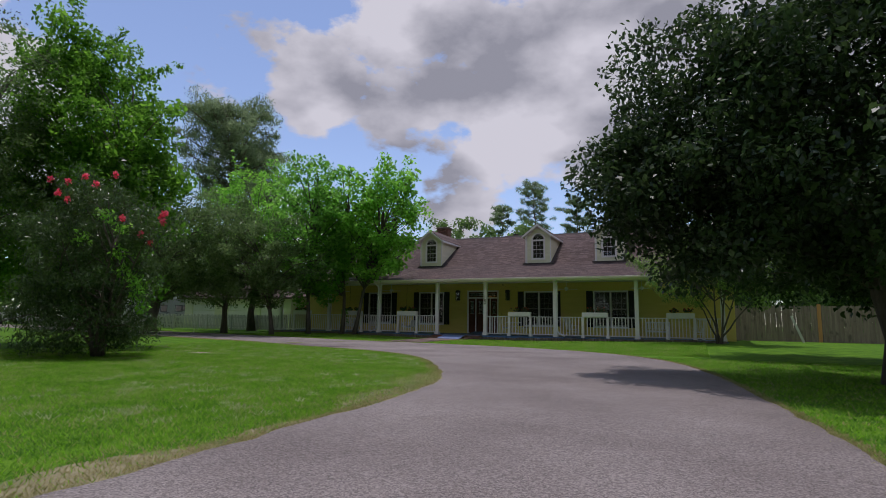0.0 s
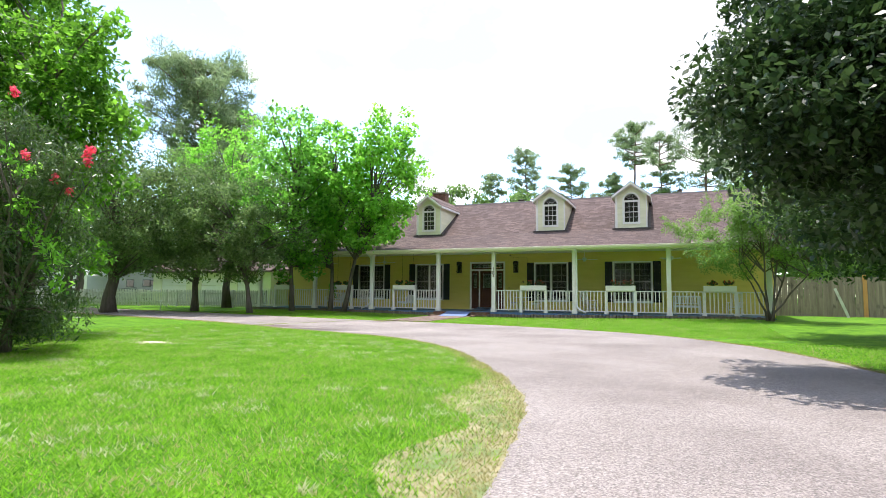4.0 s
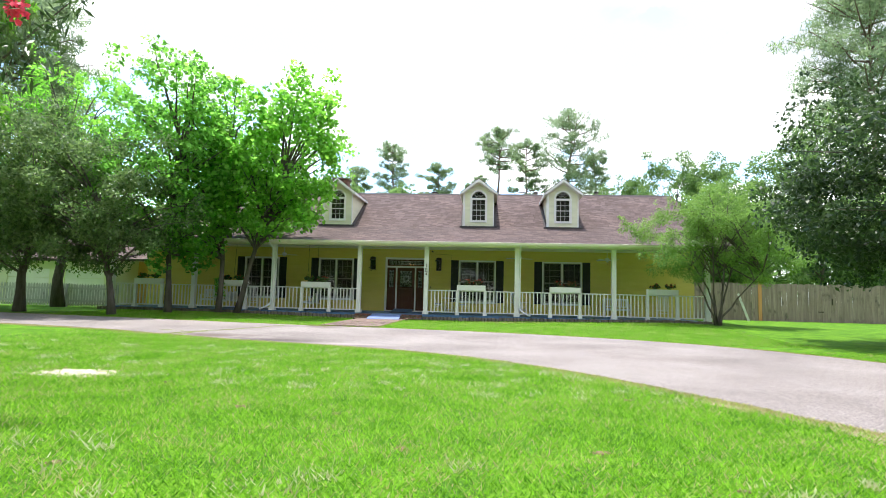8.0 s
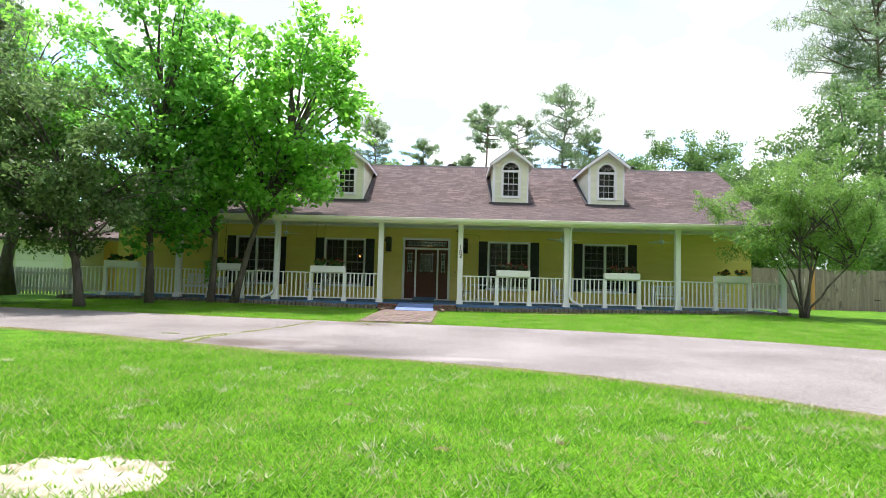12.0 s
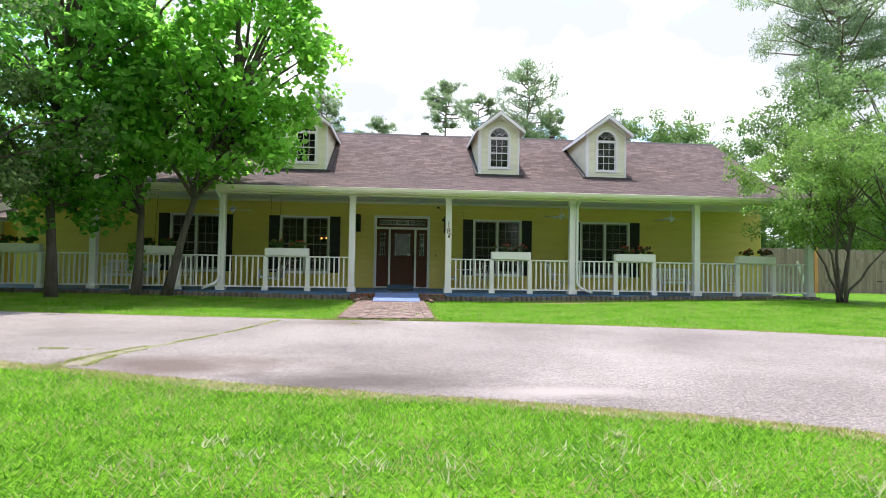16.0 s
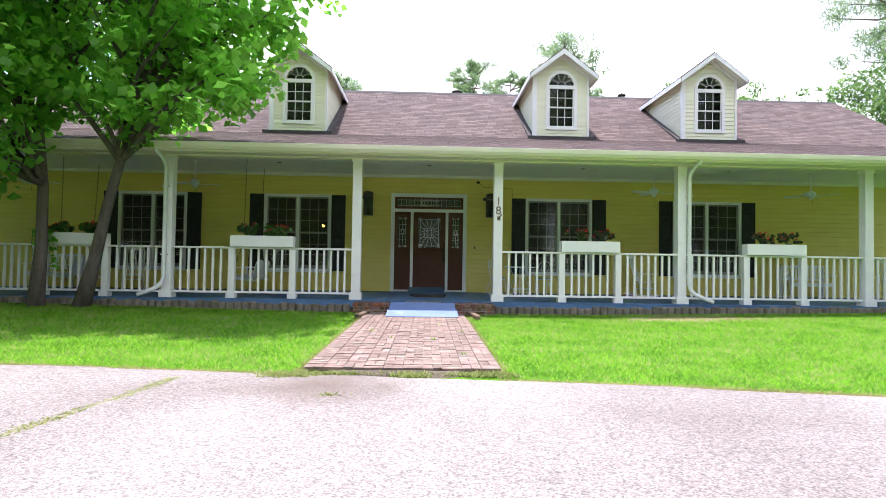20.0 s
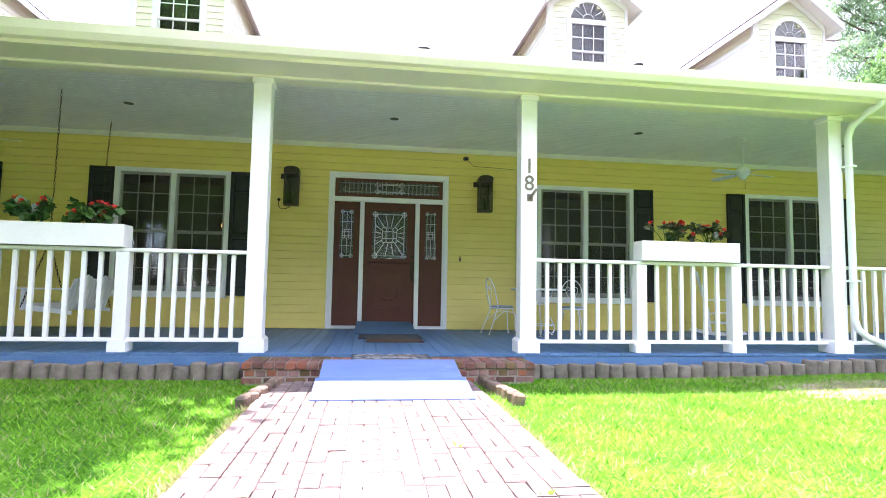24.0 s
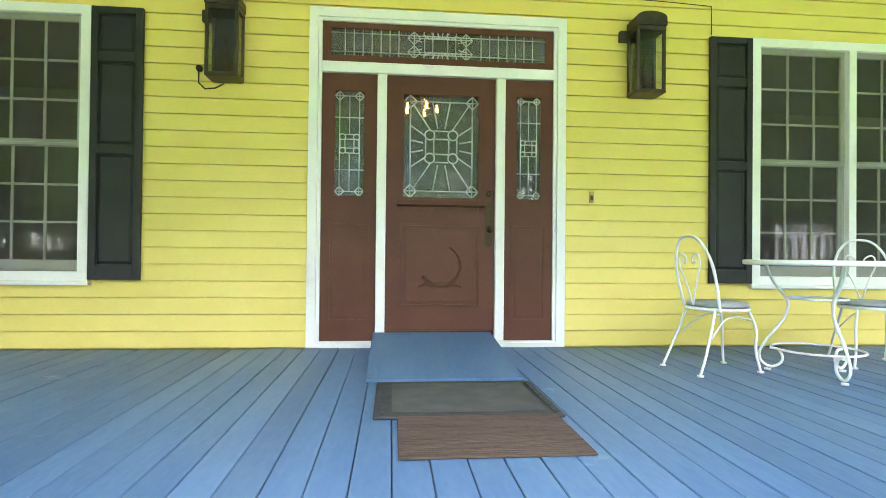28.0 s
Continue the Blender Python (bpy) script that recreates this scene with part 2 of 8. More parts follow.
vor = an_.new("ShaderNodeTexVoronoi")
vor.inputs["Scale"].default_value = 88.0
tco = an_.new("ShaderNodeTexCoord")
al_.new(tco.outputs["Object"], vor.inputs["Vector"])
hs = an_.new("ShaderNodeSeparateColor")
al_.new(vor.outputs["Color"], hs.inputs[0])
vr = an_.new("ShaderNodeMapRange")
vr.inputs["To Min"].default_value, vr.inputs["To Max"].default_value = 0.55, 1.5
al_.new(hs.outputs[0], vr.inputs["Value"])
hv = an_.new("ShaderNodeHueSaturation")
al_.new(vr.outputs[0], hv.inputs["Value"])
al_.new(base_, hv.inputs["Color"])
al_.new(hv.outputs["Color"], ap_.inputs["Base Color"])
# brown damp stains near the joint, the inner edge and the walk
sn_ = an_.new("ShaderNodeTexNoise")
sn_.inputs["Scale"].default_value, sn_.inputs["Detail"].default_value = 1.6, 6.0
al_.new(tco.outputs["Object"], sn_.inputs["Vector"])
tone_ = hv.outputs["Color"]
for sx_, sy_, rx_, ry_, tint_ in ((-14.6, 18.2, 1.6, 0.8, (0.105, 0.070, 0.055, 1)), (-12.6, 17.4, 1.7, 0.75, (0.075, 0.056, 0.050, 1)), (-13.2, 22.85, 0.8, 0.6, (0.12, 0.083, 0.063, 1)), (-10.8, 16.95, 1.1, 0.28, (0.36, 0.31, 0.29, 1))):
    mp_ = an_.new("ShaderNodeMapping")
    mp_.inputs["Location"].default_value = (-sx_ / rx_, -sy_ / ry_, 0)
    mp_.inputs["Scale"].default_value = (1 / rx_, 1 / ry_, 0)
    al_.new(tco.outputs["Object"], mp_.inputs["Vector"])
    ln_ = an_.new("ShaderNodeVectorMath")
    ln_.operation = "LENGTH"
    al_.new(mp_.outputs[0], ln_.inputs[0])
    ad_ = an_.new("ShaderNodeMath")
    ad_.operation = "MULTIPLY_ADD"
    ad_.inputs[1].default_value = 1.5
    al_.new(sn_.outputs["Fac"], ad_.inputs[0])
    al_.new(ln_.outputs["Value"], ad_.inputs[2])
    mr_ = an_.new("ShaderNodeMapRange")
    for key_, val_ in (("From Min", 0.95), ("From Max", 1.8), ("To Min", 0.8), ("To Max", 0.0)):
        mr_.inputs[key_].default_value = val_
    al_.new(ad_.outputs[0], mr_.inputs["Value"])
    mx_ = an_.new("ShaderNodeMix")
    mx_.data_type = "RGBA"
    al_.new(mr_.outputs[0], mx_.inputs[0])
    al_.new(tone_, mx_.inputs[6])
    mx_.inputs[7].default_value = tint_
    tone_ = mx_.outputs[2]
al_.new(tone_, ap_.inputs["Base Color"])
vb = an_.new("ShaderNodeBump")
vb.inputs["Strength"].default_value, vb.inputs["Distance"].default_value, vb.invert = 0.8, 0.006, True
al_.new(vor.outputs["Distance"], vb.inputs["Height"])
al_.new(vb.outputs["Normal"], ap_.inputs["Normal"])
BARK = surface("tree_bark", (0.075, 0.06, 0.05), (0.17, 0.14, 0.115), 0.9, 3, 25, 0.8, 0.03, stretch=(3, 3, 0.6))
PINEBARK = surface("pine_bark", (0.12, 0.08, 0.06), (0.24, 0.17, 0.13), 0.9, 3, 20, 0.8, 0.03, stretch=(3, 3, 0.6))
WHITEMETAL = surface("white_metal", (0.74, 0.75, 0.76), (0.82, 0.82, 0.82), 0.35, 4, 60, 0.05, 0.002)
BRASS = surface("dark_brass", (0.045, 0.033, 0.022), (0.085, 0.062, 0.040), 0.5, 20, 90, 0.1, 0.001, metal=0.9)
BRONZE = surface("dark_bronze_lantern", (0.035, 0.028, 0.022), (0.075, 0.06, 0.045), 0.42, 12, 80, 0.1, 0.002, metal=0.6)
# near-black tone that puts the shade of unlit rooms into the colour
INSIDE = surface("shade_toned_interior", (0.05, 0.045, 0.04), (0.08, 0.07, 0.06), 0.8, 1, 10, 0)
TERRA = surface("soil", (0.06, 0.045, 0.03), (0.12, 0.09, 0.06), 0.95, 6, 60, 0.6, 0.01)

GLASS, gn, gl, gp = nodes_of("window_glass")
gp.inputs["Base Color"].default_value = (0.9, 0.93, 0.92, 1)
gp.inputs["Roughness"].default_value, gp.inputs["IOR"].default_value, gp.inputs["Transmission Weight"].default_value = 0.02, 1.38, 1.0

LGLASS, ln_, ll_, lp_ = nodes_of("bevelled_leaded_glass")
lp_.inputs["Base Color"].default_value = (0.86, 0.90, 0.87, 1)
lp_.inputs["Roughness"].default_value, lp_.inputs["IOR"].default_value, lp_.inputs["Transmission Weight"].default_value = 0.03, 1.5, 0.95
_lt, _lv, _lb = ln_.new("ShaderNodeTexCoord"), ln_.new("ShaderNodeTexVoronoi"), ln_.new("ShaderNodeBump")
_lv.inputs["Scale"].default_value = 11.0
_lb.inputs["Strength"].default_value, _lb.inputs["Distance"].default_value = 0.10, 0.02
ll_.new(_lt.outputs["Object"], _lv.inputs["Vector"])
ll_.new(_lv.outputs["Distance"], _lb.inputs["Height"])
ll_.new(_lb.outputs["Normal"], lp_.inputs["Normal"])

LEAD = plain("came_metal", (0.62, 0.63, 0.63), 0.3, 0.9)

# ---- building blocks ----
def add_box(bm, x0, x1, y0, y1, z0, z1, bevel=0.0, m=None):
    vs = [bm.verts.new((x, y, z)) for x in (x0, x1) for y in (y0, y1) for z in (z0, z1)]
    fs = [bm.faces.new([vs[i] for i in f]) for f in ((0, 1, 3, 2), (4, 6, 7, 5), (0, 4, 5, 1), (2, 3, 7, 6), (0, 2, 6, 4), (1, 5, 7, 3))]
    if bevel:
        es = list({e for f in fs for e in f.edges})
        r = bmesh.ops.bevel(bm, geom=es, offset=bevel, segments=1, affect="EDGES")
        vs = list({v for f in r["faces"] for v in f.verts} | {v for v in vs if v.is_valid})
    if m is not None:
        bmesh.ops.transform(bm, matrix=m, verts=[v for v in vs if v.is_valid])
    return vs


def box(x0, x1, y0, y1, z0, z1, bevel=0.0):
    bm = bmesh.new()
    add_box(bm, x0, x1, y0, y1, z0, z1, bevel)
    return bm


def add_tube(bm, pts, radii, seg=8, cap=True):
    """A tube along points with a radius at each."""
    rings, prev = [], None
    for i, p in enumerate(pts):
        p = Vector(p)
        d = (Vector(pts[min(i + 1, len(pts) - 1)]) - Vector(pts[max(i - 1, 0)])).normalized()
        if prev is None:
            prev = d.orthogonal().normalized()
        u = (prev - d * prev.dot(d))
        u = u.normalized() if u.length > 1e-6 else d.orthogonal().normalized()
        prev, w = u, d.cross(u)
        r = radii[i] if hasattr(radii, "__len__") else radii
        rings.append([bm.verts.new(p + (u * math.cos(k * math.tau / seg) + w * math.sin(k * math.tau / seg)) * r) for k in range(seg)])
    for a, b in zip(rings, rings[1:]):
        for k in range(seg):
            f = bm.faces.new((a[k], a[(k + 1) % seg], b[(k + 1) % seg], b[k]))
            f.smooth = True
    if cap:
        bm.faces.new(rings[0][::-1])
        bm.faces.new(rings[-1])


def tube(pts, radii, seg=8):
    bm = bmesh.new()
    add_tube(bm, pts, radii, seg)
    return bm


def add_prism(bm, outline, axis, a, b):
    """Outline of 2D points extruded from a to b along axis ('x', 'y' or 'z')."""
    def at(p, s):
        return {"x": (s, p[0], p[1]), "y": (p[0], s, p[1]), "z": (p[0], p[1], s)}[axis]
    lo, hi = [bm.verts.new(at(p, a)) for p in outline], [bm.verts.new(at(p, b)) for p in outline]
    bm.faces.new(lo)
    bm.faces.new(hi[::-1])
    k = len(outline)
    for i in range(k):
        bm.faces.new((lo[i], hi[i], hi[(i + 1) % k], lo[(i + 1) % k]))
    bmesh.ops.recalc_face_normals(bm, faces=bm.faces[:])


def prism(outline, axis, a, b):
    bm = bmesh.new()
    add_prism(bm, outline, axis, a, b)
    return bm


def mesh_of(name, bm, material):
    me = bpy.data.meshes.new(name)
    bm.to_mesh(me)
    bm.free()
    me.materials.append(material)
    return me


def part(name, bm, material, parent=None, label="", at=None):
    """Links a bmesh (or a finished mesh) as one mesh object, under a thing or a part if one is given."""
    me = mesh_of(name, bm, material) if isinstance(bm, bmesh.types.BMesh) else bm
    ob = new(name, me)
    ob.parent = parent
    if at is not None:
        ob.matrix_basis = at if isinstance(at, Matrix) else Matrix.Translation(at)
    return tagged(ob, label)


def thing(name, at, label, category, group="", kind=""):
    ob = new(name)
    ob.empty_display_size = 0.2
    ob.matrix_basis = at if isinstance(at, Matrix) else Matrix.Translation(at)
    return tagged(ob, label, category, group, kind)


def quick_mesh(name, verts, faces, material, smooth=False):
    """A mesh from numpy arrays; all faces have the same number of corners."""
    me = bpy.data.meshes.new(name)
    nv, (nf, k) = len(verts), faces.shape
    me.vertices.add(nv)
    me.vertices.foreach_set("co", np.asarray(verts, np.float32).ravel())
    me.loops.add(nf * k)
    me.loops.foreach_set("vertex_index", np.asarray(faces, np.int32).ravel())
    me.polygons.add(nf)
    me.polygons.foreach_set("loop_start", np.arange(0, nf * k, k, dtype=np.int32))
    me.materials.append(material)
    me.update(calc_edges=True)
    me.validate()
    return me


def hill(x, y):
    """Height of the ground: flat lawn that swells a little towards the house front and the trees."""
    s = min(max((y - 21.0) / 7.5, 0.0), 1.0)
    s = s * s * (3 - 2 * s)
    e = min(max((x + 9.0) / 9.0, 0.0), 1.0) * 0.17 + min(max((-14.5 - x) / 6.0, 0.0), 1.0) * 0.10
    return s * (0.03 + e)

# ---- ground, driveway ----
def spaced(a, b, step, far, out):
    core = list(np.arange(a, b + 1e-6, step))
    left = [a - step * 1.6 ** k * 2 for k in range(1, 40) if a - step * 1.6 ** k * 2 > -far]
    right = [b + step * 1.6 ** k * 2 for k in range(1, 40) if b + step * 1.6 ** k * 2 < far]
    return [-far] + left[::-1] + core + right + [far]


GRASSMAT, gn_, gl_, gpb = nodes_of("lawn")
_t = gn_.new("ShaderNodeTexCoord")
_n = [gn_.new("ShaderNodeTexNoise") for _ in range(4)]
for _k, _s, _d in zip(_n, (0.22, 2.2, 38.0, 0.9), (4, 5, 4, 9)):
    _k.inputs["Scale"].default_value, _k.inputs["Detail"].default_value = _s, _d
    gl_.new(_t.outputs["Object"], _k.inputs["Vector"])
_n[3].inputs["Roughness"].default_value = 0.72
_r1, _r2 = gn_.new("ShaderNodeValToRGB"), gn_.new("ShaderNodeValToRGB")
_r1.color_ramp.elements[0].color, _r1.color_ramp.elements[1].color = (0.045, 0.135, 0.006, 1), (0.135, 0.280, 0.013, 1)
_r1.color_ramp.elements[0].position, _r1.color_ramp.elements[1].position = 0.44, 0.57
_m1 = gn_.new("ShaderNodeMath")
_m1.operation = "MULTIPLY_ADD"
_m1.inputs[1].default_value = 0.62
_m2 = gn_.new("ShaderNodeMath")
_m2.operation = "MULTIPLY"
_m2.inputs[1].default_value = 0.38
gl_.new(_n[1].outputs["Fac"], _m2.inputs[0])
gl_.new(_n[2].outputs["Fac"], _m1.inputs[0])
gl_.new(_m2.outputs[0], _m1.inputs[2])
gl_.new(_m1.outputs[0], _r1.inputs["Fac"])
_r2.color_ramp.elements[0].position, _r2.color_ramp.elements[1].position = 0.63, 0.74
gl_.new(_n[3].outputs["Fac"], _r2.inputs["Fac"])
_mx = gn_.new("ShaderNodeMixRGB")
_mx.inputs["Color2"].default_value = (0.26, 0.23, 0.10, 1)
gl_.new(_r2.outputs["Color"], _mx.inputs["Fac"])
gl_.new(_r1.outputs["Color"], _mx.inputs["Color1"])
gl_.new(_mx.outputs["Color"], gpb.inputs["Base Color"])
gpb.inputs["Roughness"].default_value, gpb.inputs["Specular IOR Level"].default_value = 0.85, 0.15
_b = gn_.new("ShaderNodeBump")
_b.inputs["Strength"].default_value, _b.inputs["Distance"].default_value = 0.8, 0.03
gl_.new(_n[2].outputs["Fac"], _b.inputs["Height"])
gl_.new(_b.outputs["Normal"], gpb.inputs["Normal"])

gx, gy = spaced(-60, 30, 0.6, 900, 0), spaced(-14, 48, 0.6, 900, 0)
GV = np.array([(x, y, hill(x, y)) for y in gy for x in gx])
NX, NY = len(gx), len(gy)
II, JJ = np.meshgrid(np.arange(NX - 1), np.arange(NY - 1))
K = (JJ * NX + II).ravel()
ground = new("ground", quick_mesh("ground", GV, np.stack([K, K + 1, K + NX + 1, K + NX], 1), GRASSMAT))
tagged(ground, "mown green lawn with dry patches round the driveway", "lawn", kind="structure")

INNER = [(-3.1, -14), (-2.9, -4), (-2.85, 0), (-2.95, 2), (-3.15, 4.5), (-3.3, 7), (-3.75, 9), (-4.7, 10.8), (-6.0, 13), (-7.9, 15.2), (-10.2, 16.3),
         (-12.5, 16.95), (-15.1, 17.8), (-18, 19.1), (-21, 19.9), (-30, 21.7), (-46, 24.2), (-75, 28)]
OUTER = [(2.3, -14), (2.2, -4), (2.2, 0), (2.1, 3), (1.95, 5.4), (1.65, 8), (1.2, 11.5), (0.7, 14.5), (-0.4, 17.8), (-2.3, 20.2), (-5.2, 21.8),
         (-8.3, 22.7), (-11.4, 23.15), (-15, 23.5), (-20, 24.0), (-30, 25.3), (-46, 27.6), (-75, 31)]


def resample(pts, n):
    p = [Vector((*a, 0)) for a in pts]
    for _ in range(2):
        q = [p[0]]
        for a, b in zip(p, p[1:]):
            q += [a * 0.75 + b * 0.25, a * 0.25 + b * 0.75]
        p = q + [p[-1]]
    return p


inn, outr = resample(INNER, 0), resample(OUTER, 0)
dv, ACROSS = [], (0, 0.012, 0.13, 0.26, 0.38, 0.5, 0.62, 0.74, 0.87, 0.988, 1)
CROSS = len(ACROSS) - 1
LONG = 420


def along(p, n):
    d = np.r_[0, np.cumsum([(b - a).length for a, b in zip(p, p[1:])])]
    s = np.linspace(0, d[-1], n)
    return np.stack([np.interp(s, d, [v.x for v in p]), np.interp(s, d, [v.y for v in p])], 1)


ai, ao = along(inn, LONG), along(outr, LONG)
for i in range(LONG):
    j1 = 0.10 * noise.noise(Vector((ai[i][0], ai[i][1], 3)) * 1.7) + 0.05 * noise.noise(Vector((ai[i][0], ai[i][1], 9)) * 6)
    j2 = 0.08 * noise.noise(Vector((ao[i][0], ao[i][1], 5)) * 1.7) + 0.05 * noise.noise(Vector((ao[i][0], ao[i][1], 7)) * 6)
    w = ao[i] - ai[i]
    w = w / np.linalg.norm(w)
    a, b = ai[i] + w * j1, ao[i] + w * j2
    for c, part_way in enumerate(ACROSS):
        q = a + (b - a) * part_way
        crown = 0.022 - 0.03 * (c in (0, CROSS))
        dv.append((q[0], q[1], hill(q[0], q[1]) + crown))
dk = np.array([[i * (CROSS + 1) + c, i * (CROSS + 1) + c + 1, (i + 1) * (CROSS + 1) + c + 1, (i + 1) * (CROSS + 1) + c] for i in range(LONG - 1) for c in range(CROSS)])
driveway = new("road", quick_mesh("road", np.array(dv), dk, ASPHALT))
tagged(driveway, "curving worn grey-pink aggregate asphalt driveway", "driveway", kind="structure")

# ---- house shell ----
W, D, XL, XR = 34.0, 0.28, -26.8, 2.6
EAVE, BREAK, RIDGE = (29.64, 3.60), (33.85, 4.80), (38.0, 7.36)
WINDOWS = [(-21.2, -19.25), (-17.05, -15.12), (-9.45, -7.49), (-5.08, -3.02)]
WZ0, WZ1 = 0.83, 3.06
DX0, DX1, DZ1 = -13.385, -11.18, 3.14
CEIL = 3.68


def house_wall():
    spans, x = [], XL
    for a, b, z0, z1 in sorted([(a, b, WZ0, WZ1) for a, b in WINDOWS] + [(DX0, DX1, D, DZ1)]):
        spans.append((x, a, 0.0, CEIL + 0.9))
        if z0 > D + 0.1:
            spans.append((a, b, 0.0, z0))
        else:
            spans.append((a, b, 0.0, D))
        spans.append((a, b, z1, CEIL + 0.9))
        x = b
    spans.append((x, XR, 0.0, CEIL + 0.9))
    bm = bmesh.new()
    for a, b, z0, z1 in spans:
        add_box(bm, a, b, W + 0.02, W + 0.16, z0, z1)
    wall = part("wall_front", bm, YELLOW)
    tagged(wall, "yellow painted horizontal lap siding under the porch roof", "wall", kind="structure")
    step, made = 0.1375, {}
    rows = int((CEIL - D) / step)
    for r in range(rows):
        z = D + 0.005 + r * step
        cuts = [(XL, XR)]
        for a, b, z0, z1 in [(a, b, WZ0, WZ1) for a, b in WINDOWS] + [(DX0, DX1, D - 1, DZ1)]:
            if z + step * 0.6 > z0 and z + step * 0.4 < z1:
                cuts = [c for u, v in cuts for c in ((u, min(v, a)), (max(u, b), v)) if c[1] - c[0] > 0.02]
        for u, v in cuts:
            key = (round(u, 2), round(v, 2))
            if key not in made:
                made[key] = mesh_of("siding_board", prism([(W - 0.014, 0.0), (W + 0.010, 0.0), (W + 0.018, 0.009), (W + 0.018, step - 0.0050), (W + 0.000, step - 0.0050), (W - 0.0155, 0.004)], "x", u, v), YELLOW)
            part("siding_board", made[key], None, wall, at=(0, 0, z))
    return wall


def side_walls():
    gable = [(W + 0.165, 0.0), (W + 0.165, 4.9), (RIDGE[0], RIDGE[1] - 0.12), (41.4, 4.9), (41.4, 0.0)]
    for name, x0, x1 in (("wall_east", XR - 0.15, XR), ("wall_west", XL, XL + 0.15)):
        tagged(part(name, prism(gable, "x", x0, x1), PALE), "pale yellow gable end wall of the house", "wall", kind="structure")
    tagged(part("wall_back", box(XL + 0.151, XR - 0.151, 41.2, 41.4, 0, 4.9), PALE), "plain back wall of the house", "wall", kind="structure")
    # room shell behind the windows; its darkness comes from the colour
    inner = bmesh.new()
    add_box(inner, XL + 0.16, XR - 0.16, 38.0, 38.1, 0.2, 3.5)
    tagged(part("wall_room", inner, INSIDE), "plain wall inside the front rooms, coloured dark as if unlit", "wall", kind="structure")
    tagged(part("floor_room", box(XL + 0.16, XR - 0.16, W + 0.165, 38.0, 0.1, 0.27), INSIDE), "wooden floor inside the front rooms, coloured dark as if unlit", "floor", kind="structure")
    tagged(part("ceiling_room", box(XL + 0.16, XR - 0.16, W + 0.165, 38.0, 3.5, 3.6), INSIDE), "ceiling inside the front rooms, coloured dark as if unlit", "ceiling", kind="structure")


ROOF, rn, rl, rp = nodes_of("brown_shingles")
_t = rn.new("ShaderNodeTexCoord")
_bk = rn.new("ShaderNodeTexBrick")
_bk.inputs["Scale"].default_value = 1.0
_bk.inputs["Brick Width"].default_value, _bk.inputs["Row Height"].default_value = 0.30, 5.0
_bk.inputs["Mortar Size"].default_value = 0.008
_bk.inputs["Color1"].default_value, _bk.inputs["Color2"].default_value, _bk.inputs["Mortar"].default_value = (0.090, 0.064, 0.060, 1), (0.172, 0.126, 0.118, 1), (0.055, 0.040, 0.038, 1)
_info = rn.new("ShaderNodeNewGeometry")
_cx = rn.new("ShaderNodeSeparateXYZ")
rl.new(_t.outputs["Object"], _cx.inputs[0])
_ax = rn.new("ShaderNodeMath")
_ax.operation = "MULTIPLY_ADD"
_ax.inputs[1].default_value = 7.3
rl.new(_info.outputs["Random Per Island"], _ax.inputs[0])
rl.new(_cx.outputs[0], _ax.inputs[2])
_cb = rn.new("ShaderNodeCombineXYZ")
rl.new(_ax.outputs[0], _cb.inputs[0])
_cb.inputs[1].default_value = 1.0
rl.new(_cb.outputs[0], _bk.inputs["Vector"])
_n1, _n2 = rn.new("ShaderNodeTexNoise"), rn.new("ShaderNodeTexNoise")
_n1.inputs["Scale"].default_value, _n1.inputs["Detail"].default_value = 0.7, 6
_n2.inputs["Scale"].default_value, _n2.inputs["Detail"].default_value = 90, 3
rl.new(_t.outputs["Object"], _n1.inputs["Vector"])
rl.new(_t.outputs["Object"], _n2.inputs["Vector"])
_rr = rn.new("ShaderNodeValToRGB")
_rr.color_ramp.elements[0].position, _rr.color_ramp.elements[1].position = 0.3, 0.7
_rr.color_ramp.elements[0].color, _rr.color_ramp.elements[1].color = (0.80, 0.80, 0.81, 1), (1.0, 0.97, 0.95, 1)
rl.new(_n1.outputs["Fac"], _rr.inputs["Fac"])
_mm = rn.new("ShaderNodeMixRGB")
_mm.blend_type = "MULTIPLY"
_mm.inputs["Fac"].default_value = 1.0
rl.new(_bk.outputs["Color"], _mm.inputs["Color1"])
rl.new(_rr.outputs["Color"], _mm.inputs["Color2"])
rl.new(_mm.outputs["Color"], rp.inputs["Base Color"])
rp.inputs["Roughness"].default_value, rp.inputs["Specular IOR Level"].default_value = 0.9, 0.25
_bu = rn.new("ShaderNodeBump")
_bu.inputs["Strength"].default_value, _bu.inputs["Distance"].default_value = 0.7, 0.01
rl.new(_n2.outputs["Fac"], _bu.inputs["Height"])
rl.new(_bu.outputs["Normal"], rp.inputs["Normal"])


def courses(bm, x0, x1, lower, upper, step=0.142, thick=0.005):
    """Overlapping shingle courses from a lower to an upper line given as (y, z)."""
    d = Vector((upper[0] - lower[0], upper[1] - lower[1]))
    n = max(1, int(round(d.length / step)))
    u = d / n
    k = Vector((-u.y, u.x)).normalized()
    if k.y < 0:
        k = -k
    for i in range(n):
        a = Vector(lower) + u * i
        b = Vector(lower) + u * (i + 1.12)
        q = [a + k * thick, b + k * 0.001, b - k * 0.012, a - k * 0.012]
        lo, hi = [[bm.verts.new((x, v.x, v.y)) for v in q] for x in (x0, x1)]
        for c in range(4):
            bm.faces.new((lo[c], hi[c], hi[(c + 1) % 4], lo[(c + 1) % 4]))
        bm.faces.new(lo[::-1])
        bm.faces.new(hi)


